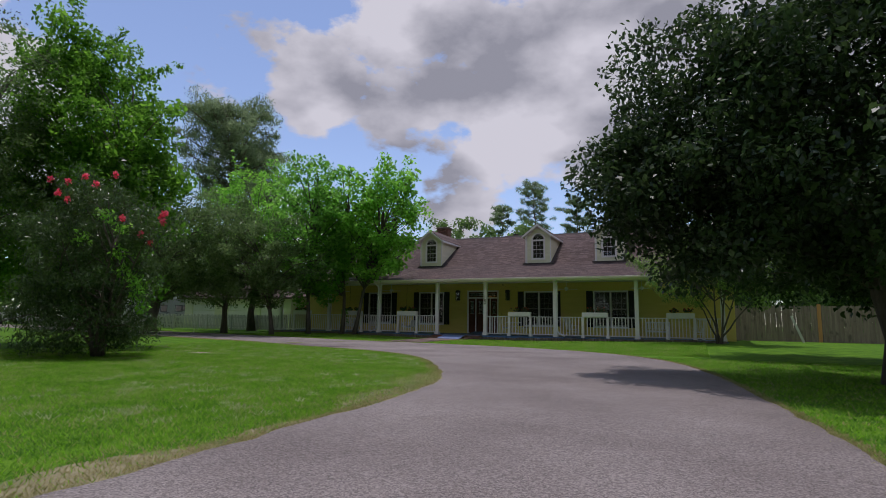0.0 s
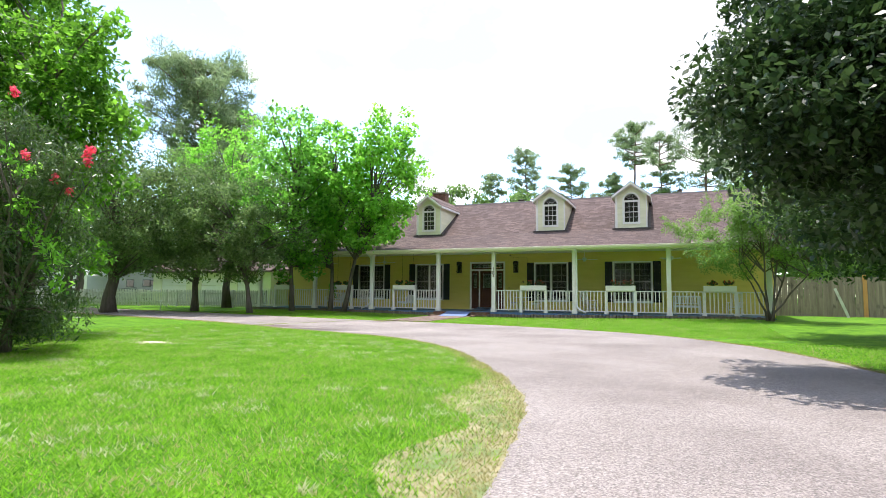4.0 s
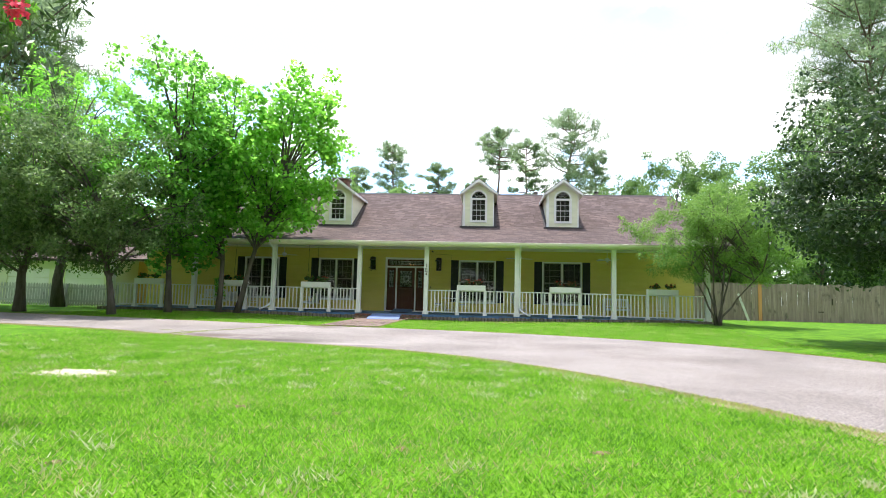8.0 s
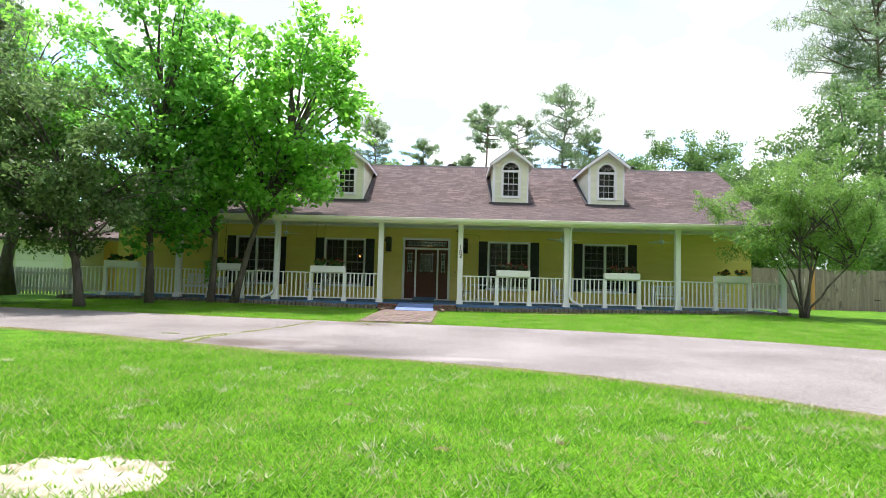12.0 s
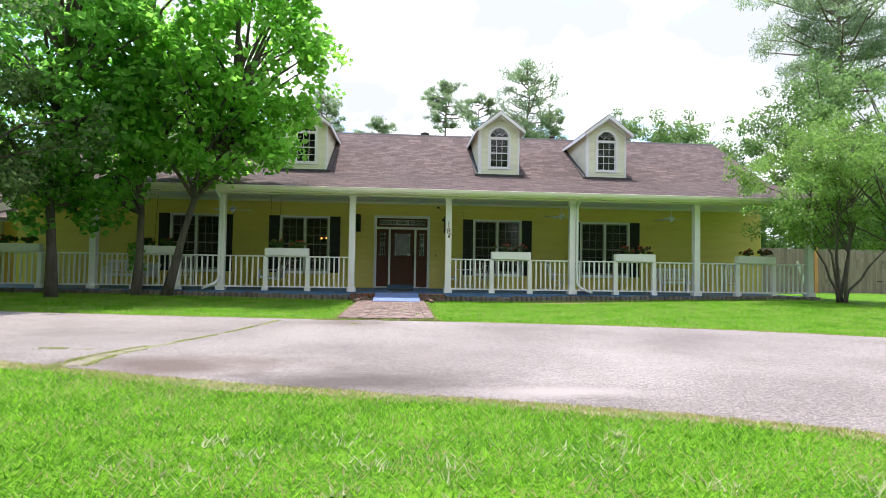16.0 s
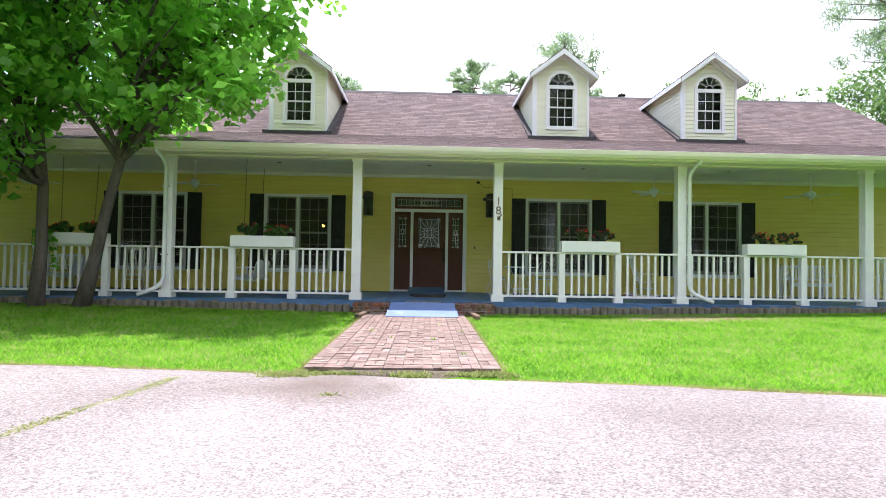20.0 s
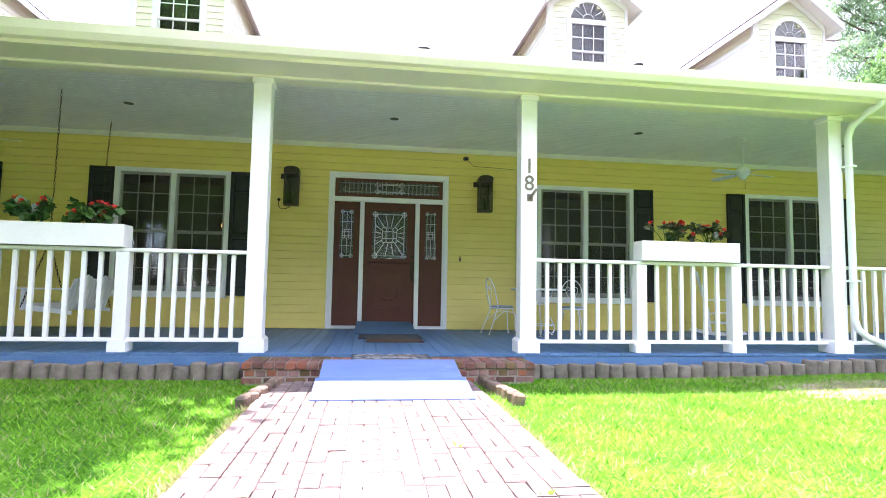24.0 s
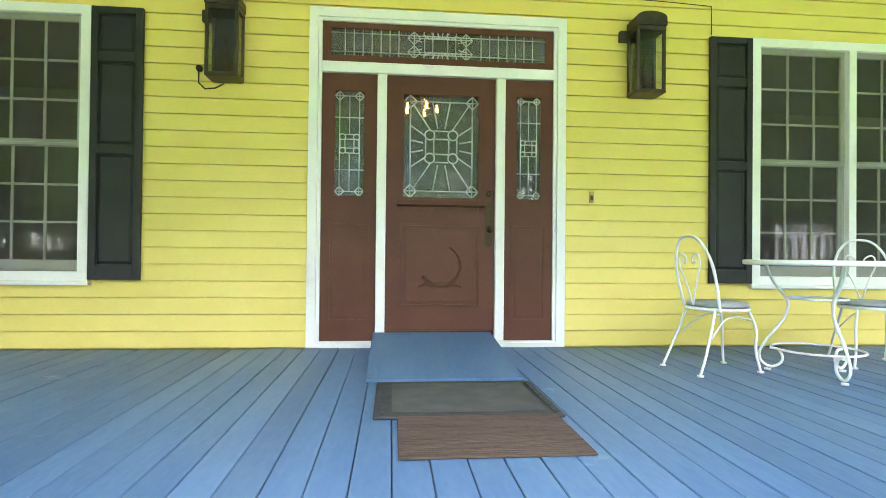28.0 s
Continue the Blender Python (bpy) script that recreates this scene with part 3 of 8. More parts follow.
def main_roof():
    x0, x1 = XL - 0.25, XR + 0.25
    bm = bmesh.new()
    prof = [EAVE, BREAK, RIDGE, (41.9, 4.6), (41.9, 4.45), (RIDGE[0], RIDGE[1] - 0.16), (BREAK[0], BREAK[1] - 0.14), (EAVE[0] + 0.02, EAVE[1] - 0.10)]
    roof = part("roof", prism([(y, z - 0.014) for y, z in prof], "x", x0, x1), ROOF)
    tagged(roof, "brown asphalt shingle gable roof with a low porch slope", "roof", kind="structure")
    courses(bm, x0, x1, EAVE, BREAK)
    courses(bm, x0, x1, BREAK, RIDGE)
    bmesh.ops.recalc_face_normals(bm, faces=bm.faces[:])
    sh = part("shingle_courses", bm, ROOF, roof)
    tagged(sh, kind="stuff")
    cap = prism([(RIDGE[0] - 0.16, RIDGE[1] - 0.085), (RIDGE[0], RIDGE[1] + 0.03), (RIDGE[0] + 0.16, RIDGE[1] - 0.085), (RIDGE[0], RIDGE[1] + 0.005)], "x", x0, x1)
    part("ridge_cap", cap, plain("ridge_dark", (0.05, 0.042, 0.042), 0.9), roof, "dark ridge cap shingles")
    for x in (x0 - 0.02, x1 - 0.02):
        rake = [(EAVE[0], EAVE[1] - 0.02), (BREAK[0], BREAK[1] - 0.02), (RIDGE[0], RIDGE[1] - 0.02), (RIDGE[0], RIDGE[1] - 0.24), (BREAK[0], BREAK[1] - 0.22), (EAVE[0], EAVE[1] - 0.2)]
        part("rake_board", prism(rake, "x", x, x + 0.035), WHITE, roof, "white rake board")
    return roof


def porch():
    x0, x1 = XL + 0.3, XR - 0.55
    tagged(part("ceiling", box(x0, x1, 30.43, W - 0.02, CEIL, CEIL + 0.05), GREYCEIL), "grey painted beadboard porch ceiling", "ceiling", kind="structure")
    beads = bmesh.new()
    for y in np.arange(30.45, W - 0.06, 0.083):
        add_box(beads, x0, x1, y, y + 0.069, CEIL - 0.012, CEIL - 0.0005)
    cb = part("ceiling_boards", beads, GREYCEIL, bpy.data.objects["ceiling"])
    tagged(cb, kind="stuff")
    tagged(part("trim_beam", box(x0 - 0.05, x1 + 0.05, 30.22, 30.425, 3.41, 3.72, 0.008), CREAM), "cream painted beam along the porch front", "beam", kind="structure")
    tagged(part("trim_soffit", box(x0 - 0.1, x1 + 0.15, 29.721, 30.215, 3.44, 3.465), CREAM), "cream painted soffit under the eave", "soffit", kind="structure")
    gut = prism([(29.69, 3.44), (29.60, 3.44), (29.555, 3.50), (29.535, 3.585), (29.56, 3.592), (29.572, 3.515), (29.61, 3.458), (29.68, 3.458)], "x", XL - 0.25, XR + 0.27)
    g = part("gutter", gut, CREAM)
    tagged(g, "cream painted metal gutter along the porch eave", "gutter", kind="structure")
    tagged(part("trim_fascia", box(XL - 0.2, XR + 0.2, 29.691, 29.72, 3.40, 3.575), CREAM), "cream fascia board", "fascia", kind="structure")
    crown = prism([(W - 0.02, CEIL - 0.001), (W - 0.085, CEIL - 0.001), (W - 0.075, CEIL - 0.03), (W - 0.04, CEIL - 0.075), (W - 0.02, CEIL - 0.09)], "x", x0, x1)
    tagged(part("trim_crown", crown, CREAM), "cream crown moulding where wall meets ceiling", "moulding", kind="structure")
    deck = part("floor", box(x0, x1, 30.20, W, 0.12, D - 0.034), TERRA)
    tagged(deck, "blue painted plank porch floor with worn paint", "porch floor", kind="structure")
    part("rim_board", box(x0, x1, 30.166, 30.199, 0.02, D - 0.034), BLUE, deck, "blue painted rim board")
    return deck


house_wall()
side_walls()
main_roof()
DECK = porch()

# ---- posts and railings ----
POSTS = [-26.15, -22.0, -18.05, -13.90, -10.74, -6.56, -2.22, 1.85]
PY = 30.32


def porch_post():
    t = thing("porch_post", (POSTS[0], PY, D), "white painted square wooden porch post with plain base", "post", "posts along the porch front", "structure")
    h = 3.41 - D
    part("shaft", box(-0.1, 0.1, -0.1, 0.1, 0.17, h - 0.001, 0.006), WHITE, t)
    part("base", prism([(-0.135, 0.001), (0.135, 0.001), (0.135, 0.14), (0.104, 0.172), (-0.104, 0.172), (-0.135, 0.14)], "y", -0.135, 0.135), WHITE, t)
    part("cap", box(-0.118, 0.118, -0.118, 0.118, h - 0.075, h - 0.004, 0.01), WHITE, t)
    return t


POST = porch_post()
for x in POSTS[1:]:
    copy_thing(POST, Matrix.Translation((x, PY, D)))
NEWELS = [(-24.95, -23.6), (-20.75, -19.4), (-16.65, -15.31), None, (-9.28, -8.00), (-5.05, -3.72), (-0.75, 0.55)]
NEWEL_ME = mesh_of("newel", box(-0.068, 0.068, -0.068, 0.068, 0.002, 1.085, 0.006), WHITE)
NEWEL_BASE = mesh_of("newel_base", prism([(-0.095, 0.001), (0.095, 0.001), (0.095, 0.10), (0.07, 0.13), (-0.07, 0.13), (-0.095, 0.10)], "y", -0.095, 0.095), WHITE)
BAL_ME = mesh_of("baluster", box(-0.022, 0.022, -0.02, 0.02, 0.151, 1.0845), WHITE)
for i, nw in enumerate(NEWELS):
    if nw is None:
        continue
    a, b = POSTS[i] + 0.1, POSTS[i + 1] - 0.1
    rail = thing("porch_railing", ((a + b) / 2, PY, D), "white painted wooden porch railing with square balusters", "railing", "railing sections along the porch", "structure")
    mid = (a + b) / 2
    stops = [a, nw[0] - 0.068, nw[0] + 0.068, nw[1] - 0.068, nw[1] + 0.068, b]
    part("top_rail", box(a - mid, b - mid, -0.06, 0.06, 1.087, 1.130, 0.008), WHITE, rail)
    for x in nw:
        part("newel", NEWEL_ME, None, rail, at=(x - mid, 0, 0))
        part("newel_base", NEWEL_BASE, None, rail, at=(x - mid, 0, 0))
    for u, v in zip(stops[::2], stops[1::2]):
        part("bottom_rail", box(u - mid, v - mid, -0.03, 0.03, 0.105, 0.15, 0.005), WHITE, rail)
        n = max(1, int(round((v - u) / 0.165)))
        for k in range(1, n):
            part("baluster", BAL_ME, None, rail, at=(u + (v - u) * k / n - mid, 0, 0))

# ---- windows, shutters, doors ----
def add_frame(bm, x0, x1, z0, z1, w, y0, y1, wb=None):
    """A rectangular frame of bars of width w (wb: bottom bar)."""
    wb = wb or w
    add_box(bm, x0, x0 + w, y0, y1, z0, z1)
    add_box(bm, x1 - w, x1, y0, y1, z0, z1)
    add_box(bm, x0 + w, x1 - w, y0, y1, z1 - w, z1)
    add_box(bm, x0 + w, x1 - w, y0, y1, z0, z0 + wb)


def frame_of(*a, **k):
    bm = bmesh.new()
    add_frame(bm, *a, **k)
    return bm


SASHGREY = surface("sash_paint", (0.34, 0.335, 0.30), (0.44, 0.43, 0.39), 0.5, 3, 40, 0.05, 0.002)


def pane_of(t, x0, x1, z0, z1, y, name="pane", glass=None):
    p = part(name, box(x0, x1, y, y + 0.004, z0, z1), glass or GLASS, t)
    p.visible_shadow = False
    return p


SCREEN, sn_, sl_, sp_ = nodes_of("insect_screen_mesh")
sp_.inputs["Base Color"].default_value, sp_.inputs["Roughness"].default_value = (0.16, 0.145, 0.12, 1), 0.8
_st, _sm = sn_.new("ShaderNodeBsdfTransparent"), sn_.new("ShaderNodeMixShader")
_sm.inputs["Fac"].default_value = 0.13
sl_.new(_st.outputs[0], _sm.inputs[1])
sl_.new(sp_.outputs[0], _sm.inputs[2])
sl_.new(_sm.outputs[0], sn_["Material Output"].inputs["Surface"])


def porch_window(i, x0, x1):
    t = thing("window_%d" % i, ((x0 + x1) / 2, W, WZ0), "twin double-hung window with white casing and grilles", "window", "porch windows", "structure")
    hw, h = (x1 - x0) / 2, WZ1 - WZ0
    part("casing", frame_of(-hw, hw, 0, h, 0.075, -0.035, 0.03), WHITE, t)
    part("sill", box(-hw - 0.02, hw + 0.02, -0.06, 0.03, -0.035, -0.001, 0.006), WHITE, t)
    part("mullion", box(-0.035, 0.035, -0.03, 0.06, 0.076, h - 0.076), WHITE, t)
    for a, b in ((-hw + 0.076, -0.036), (0.036, hw - 0.076)):
        mid = h * 0.5
        for z0, z1, y, nm in ((mid - 0.02, h - 0.076, 0.02, "upper_sash"), (0.076, mid + 0.02, 0.048, "lower_sash")):
            s = part(nm, frame_of(a, b, z0, z1, 0.045, y, y + 0.026, wb=0.05 if nm == "upper_sash" else 0.09), SASHGREY, t, "grey painted sash")
            u0, u1, v0, v1 = a + 0.046, b - 0.046, z0 + (0.051 if nm == "upper_sash" else 0.091), z1 - 0.046
            pane_of(s, u0, u1, v0, v1, y + 0.016)
            sc = part("insect_screen", box(a + 0.03, b - 0.03, -0.004, -0.002, z0 + 0.022 * (nm == "upper_sash"), z1 - 0.022 * (nm == "lower_sash")), SCREEN, s, "grey insect screen")
            sc.visible_shadow = False
            for k in (1, 2):
                xx = u0 + (u1 - u0) * k / 3
                part("muntin", box(xx - 0.009, xx + 0.009, y + 0.003, y + 0.015, v0, v1), SASHGREY, s)
                zz = v0 + (v1 - v0) * k / 3
                part("muntin", box(u0, u1, y + 0.004, y + 0.0145, zz - 0.009, zz + 0.009), SASHGREY, s)
    return t


def shutter():
    t = thing("shutter", (0, 0, 0), "black painted wooden shutter with three raised panels", "shutter", "shutters beside the porch windows")
    w, h = 0.40, WZ1 - WZ0 - 0.02
    for x in (0, w - 0.055):
        part("stile", box(x, x + 0.055, -0.035, -0.001, 0, h, 0.003), BLACK, t)
    for z, q in ((0, 0.12), (h * 0.46, 0.075), (h * 0.80, 0.075), (h - 0.055, 0.055)):
        part("rail", box(0.0555, w - 0.0555, -0.035, -0.001, z, z + q, 0.003), BLACK, t)
    for z0, z1 in ((0.12, h * 0.46), (h * 0.46 + 0.075, h * 0.80), (h * 0.80 + 0.075, h - 0.055)):
        bm = bmesh.new()
        add_box(bm, 0.056, w - 0.056, -0.014, -0.001, z0 + 0.0005, z1 - 0.0005)
        u = [(0.085, z0 + 0.03), (w - 0.085, z0 + 0.03), (w - 0.085, z1 - 0.03), (0.085, z1 - 0.03)]
        o = [(0.065, z0 + 0.01), (w - 0.065, z0 + 0.01), (w - 0.065, z1 - 0.01), (0.065, z1 - 0.01)]
        lo = [bm.verts.new((x, -0.0145, z)) for x, z in o]
        hi = [bm.verts.new((x, -0.029, z)) for x, z in u]
        bm.faces.new(hi)
        for k in range(4):
            bm.faces.new((lo[k], lo[(k + 1) % 4], hi[(k + 1) % 4], hi[k]))
        part("raised_panel", bm, BLACK, t)
    return t


SHUT = shutter()
for i, (x0, x1) in enumerate(WINDOWS):
    porch_window(i + 1, x0, x1)
    for j, x in enumerate((x0 - 0.41, x1 + 0.01)):
        at_ = Matrix.Translation((x, W - 0.017, WZ0 + 0.01))
        if i == 0 and j == 0:
            SHUT.matrix_basis = at_
        else:
            copy_thing(SHUT, at_)


def leaded(lines, circles, y, r=0.006, seg=5):
    """Came lines and rings in the plane y."""
    bm = bmesh.new()
    for (x0, z0), (x1, z1) in lines:
        add_tube(bm, [(x0, y, z0), (x1, y, z1)], r, seg)
    for cx, cz, cr in circles:
        add_tube(bm, [(cx + cr * math.cos(k * math.tau / 16), y, cz + cr * math.sin(k * math.tau / 16)) for k in range(17)], r, seg, cap=False)
    return bm


def star_lines(x0, x1, z0, z1, rays=True):
    """The pattern of a leaded pane: border, corner diamonds, a cross of four rings and rays."""
    b = min(0.055, (x1 - x0) * 0.16)
    L = [((x0 + b, z0), (x0 + b, z1)), ((x1 - b, z0), (x1 - b, z1)), ((x0, z0 + b), (x1, z0 + b)), ((x0, z1 - b), (x1, z1 - b))]
    for cx in (x0 + b, x1 - b):
        for cz in (z0 + b, z1 - b):
            q = [(cx - b, cz), (cx, cz + b), (cx + b, cz), (cx, cz - b)]
            L += [(q[k], q[(k + 1) % 4]) for k in range(4)]
    cx, cz = (x0 + x1) / 2, (z0 + z1) / 2
    s = min(0.10, (x1 - x0) * 0.24)
    C = [(cx + a * s, cz + c * s, s * 0.42) for a in (-1, 1) for c in (-1, 1)]
    for d in (-0.35, 0.35):
        L += [((cx - s * 0.6, cz + s + d * s), (cx + s * 0.6, cz + s + d * s)), ((cx - s * 0.6, cz - s + d * s), (cx + s * 0.6, cz - s + d * s)),
              ((cx - s + d * s, cz - s * 0.6), (cx - s + d * s, cz + s * 0.6)), ((cx + s + d * s, cz - s * 0.6), (cx + s + d * s, cz + s * 0.6))]
    if rays:
        for k in range(16):
            a = k * math.tau / 16 + 0.2
            e = min((x1 - x0 - 2 * b) / 2 / max(abs(math.cos(a)), 1e-3), (z1 - z0 - 2 * b) / 2 / max(abs(math.sin(a)), 1e-3))
            L.append(((cx + math.cos(a) * s * 1.6, cz + math.sin(a) * s * 1.6), (cx + math.cos(a) * e, cz + math.sin(a) * e)))
    else:
        for f in (0.25, 0.75):
            L.append(((x0, z0 + (z1 - z0) * f), (x1, z0 + (z1 - z0) * f)))
        L += [((cx, z0 + b), (cx, cz - s * 1.5)), ((cx, cz + s * 1.5), (cx, z1 - b))]
    return L, C


def front_entry():
    """White surround with transom and sidelights round a brown leaded door."""
    t = thing("door_surround", (DX0, W, D), "white casing with brown leaded sidelights and transom", "door surround", kind="structure")
    w, h = DX1 - DX0, DZ1 - D
    part("casing", frame_of(0, w, 0.002, h, 0.075, -0.045, 0.03, wb=0.04), WHITE, t)
    part("inner_stop", frame_of(0.076, w - 0.076, 0.043, h - 0.076, 0.028, -0.022, 0.05, wb=0.01), WHITE, t)
    part("transom_rail", box(0.105, w - 0.105, -0.04, 0.05, 2.32, 2.41, 0.006), WHITE, t)
    for x in (0.57, 1.59):
        part("mullion", box(x, x + 0.08, -0.04, 0.05, 0.054, 2.319, 0.006), WHITE, t)
    for nm, x0, x1, z0, z1, g0, g1 in (("sidelight", 0.105, 0.569, 0.054, 2.319, 1.28, 2.17), ("sidelight", 1.671, w - 0.105, 0.054, 2.319, 1.28, 2.17), ("transom", 0.105, w - 0.105, 2.411, h - 0.105, 2.475, h - 0.155)):
        gx = 0.11 if nm == "sidelight" else 0.07
        s = part(nm, bmesh.new(), BROWN, t, "dark brown painted panel with leaded glass")
        bm = bmesh.new()
        add_box(bm, x0, x0 + gx, 0.0, 0.04, z0, z1)
        add_box(bm, x1 - gx, x1, 0.0, 0.04, z0, z1)
        add_box(bm, x0 + gx, x1 - gx, 0.0, 0.04, g1, z1)
        add_box(bm, x0 + gx, x1 - gx, 0.0, 0.04, z0, g0)
        if nm == "sidelight":
            add_frame(bm, x0 + 0.06, x1 - 0.06, 0.22, 1.06, 0.018, -0.008, -0.0005)
            add_box(bm, x0 + 0.1, x1 - 0.1, -0.004, -0.0005, 0.26, 1.02, 0.0015)
        bm.to_mesh(s.data)
        bm.free()
        pane_of(s, x0 + gx, x1 - gx, g0, g1, 0.018, "pane", LGLASS)
        if nm == "sidelight":
            L, C = star_lines(x0 + gx, x1 - gx, g0, g1, False)
        else:
            cx, cz = w / 2, (g0 + g1) / 2
            L, C = star_lines(cx - 0.28, cx + 0.28, g0, g1, True)
            for k in range(1, 8):
                for sgn in (-1, 1):
                    xx = cx + sgn * (0.28 + 0.076 * k)
                    if abs(xx - cx) < w / 2 - 0.19:
                        L.append(((xx, g0), (xx, g1)))
            L += [((x0 + gx, g0 + 0.035), (x1 - gx, g0 + 0.035)), ((x0 + gx, g1 - 0.035), (x1 - gx, g1 - 0.035))]
        part("leading", leaded(L, C, 0.013, 0.0052), LEAD, s, "silvery came lines")
    d = thing("door_1", (DX0 + 0.652, W + 0.002, D + 0.14), "brown painted front door with leaded glass, closed", "door", kind="structure")
    dw, dh = 0.936, 2.178
    gx0, gx1, gz0, gz1 = 0.145, dw - 0.145, 1.14, 2.02
    bm = bmesh.new()
    add_box(bm, 0, gx0, 0, 0.045, 0, dh)
    add_box(bm, gx1, dw, 0, 0.045, 0, dh)
    add_box(bm, gx0, gx1, 0, 0.045, gz1, dh)
    add_box(bm, gx0, gx1, 0, 0.045, 0, gz0)
    leaf = part("leaf", bm, BROWN, d)
    part("glass_bead", frame_of(gx0 - 0.02, gx1 + 0.02, gz0 - 0.02, gz1 + 0.02, 0.02, -0.01, -0.0005), BROWN, d)
    pane_of(d, gx0, gx1, gz0, gz1, 0.02, "pane", LGLASS)
    L, C = star_lines(gx0, gx1, gz0, gz1)
    part("leading", leaded(L, C, 0.014, 0.0068), LEAD, d, "silvery came lines")
    part("shelf", prism([(-0.035, 1.075), (-0.0005, 1.06), (-0.0005, 1.105), (-0.04, 1.105)], "x", 0.09, dw - 0.09), BROWN, d)
    dm = mesh_of("dentil", box(0, 0.014, -0.016, -0.0005, 1.03, 1.058), BROWN)
    for k in range(26):
        part("dentil", dm, None, d, at=(0.10 + k * 0.0285, 0, 0))
    part("panel_mould", frame_of(0.12, dw - 0.12, 0.20, 0.92, 0.022, -0.012, -0.0005), BROWN, d)
    part("lower_panel", box(0.17, dw - 0.17, -0.006, -0.0005, 0.25, 0.87, 0.002), BROWN, d)
    wr = bmesh.new()
    cx, cz, R = dw / 2 + 0.0, 0.56, 0.175
    pts = [(cx + R * math.cos(a), -0.012, cz + R * math.sin(a)) for a in np.linspace(-2.6, 1.1, 22)]
    add_tube(wr, pts, [0.017 - 0.010 * abs(k - 6) / 18 for k in range(22)], 6)
    for k in range(2, 21):
        p = Vector(pts[k])
        for s in (-1, 1):
            q = p + Vector((math.cos(k * 0.9 + s), 0, math.sin(k * 0.9 + s))) * 0.014
            add_tube(wr, [tuple(p), tuple((p + q) / 2 + Vector((0, -0.004, 0))), tuple(q)], [0.004, 0.005, 0.001], 4)
    add_tube(wr, [(cx - 0.19, -0.01, cz - 0.19), (cx - 0.12, -0.013, cz - 0.16), (cx - 0.06, -0.012, cz - 0.185), (cx, -0.014, cz - 0.155), (cx + 0.06, -0.012, cz - 0.185), (cx + 0.12, -0.013, cz - 0.16), (cx + 0.19, -0.01, cz - 0.19)], [0.004, 0.012, 0.01, 0.014, 0.01, 0.012, 0.004], 6)
    part("carved_wreath", wr, BROWN, d)
    bm = bmesh.new()
    add_prism(bm, [(0.855, 0.74), (0.885, 0.72), (0.915, 0.74), (0.915, 1.08), (0.885, 1.115), (0.855, 1.08)], "y", -0.009, -0.0005)
    hp = part("handle_plate", bm, BRASS, d, "ornate dark brass plate")
    kb = bmesh.new()
    bmesh.ops.create_uvsphere(kb, u_segments=12, v_segments=8, radius=0.024, matrix=Matrix.Translation((0.885, -0.05, 0.87)) @ Matrix.Diagonal((0.8, 0.8, 1.25, 1)))
    add_tube(kb, [(0.885, -0.009, 0.87), (0.885, -0.04, 0.87)], 0.009, 8)
    part("knob", kb, BRASS, hp)
    db = bmesh.new()
    add_tube(db, [(0.885, -0.001, 1.18), (0.885, -0.016, 1.18), (0.885, -0.02, 1.18)], [0.027, 0.025, 0.012], 14)
    part("deadbolt", db, BRASS, d, "round brass deadbolt")
    tagged(part("door_threshold", box(DX0 + 0.652, DX0 + 1.588, W + 0.0, W + 0.05, D + 0.003, D + 0.138), BROWN), "brown wooden threshold under the front door", "threshold", kind="structure")


front_entry()

# ---- dormers ----
SLOPE = (RIDGE[1] - BREAK[1]) / (RIDGE[0] - BREAK[0])


def roof_y(z):
    return BREAK[0] + (z - BREAK[1]) / SLOPE


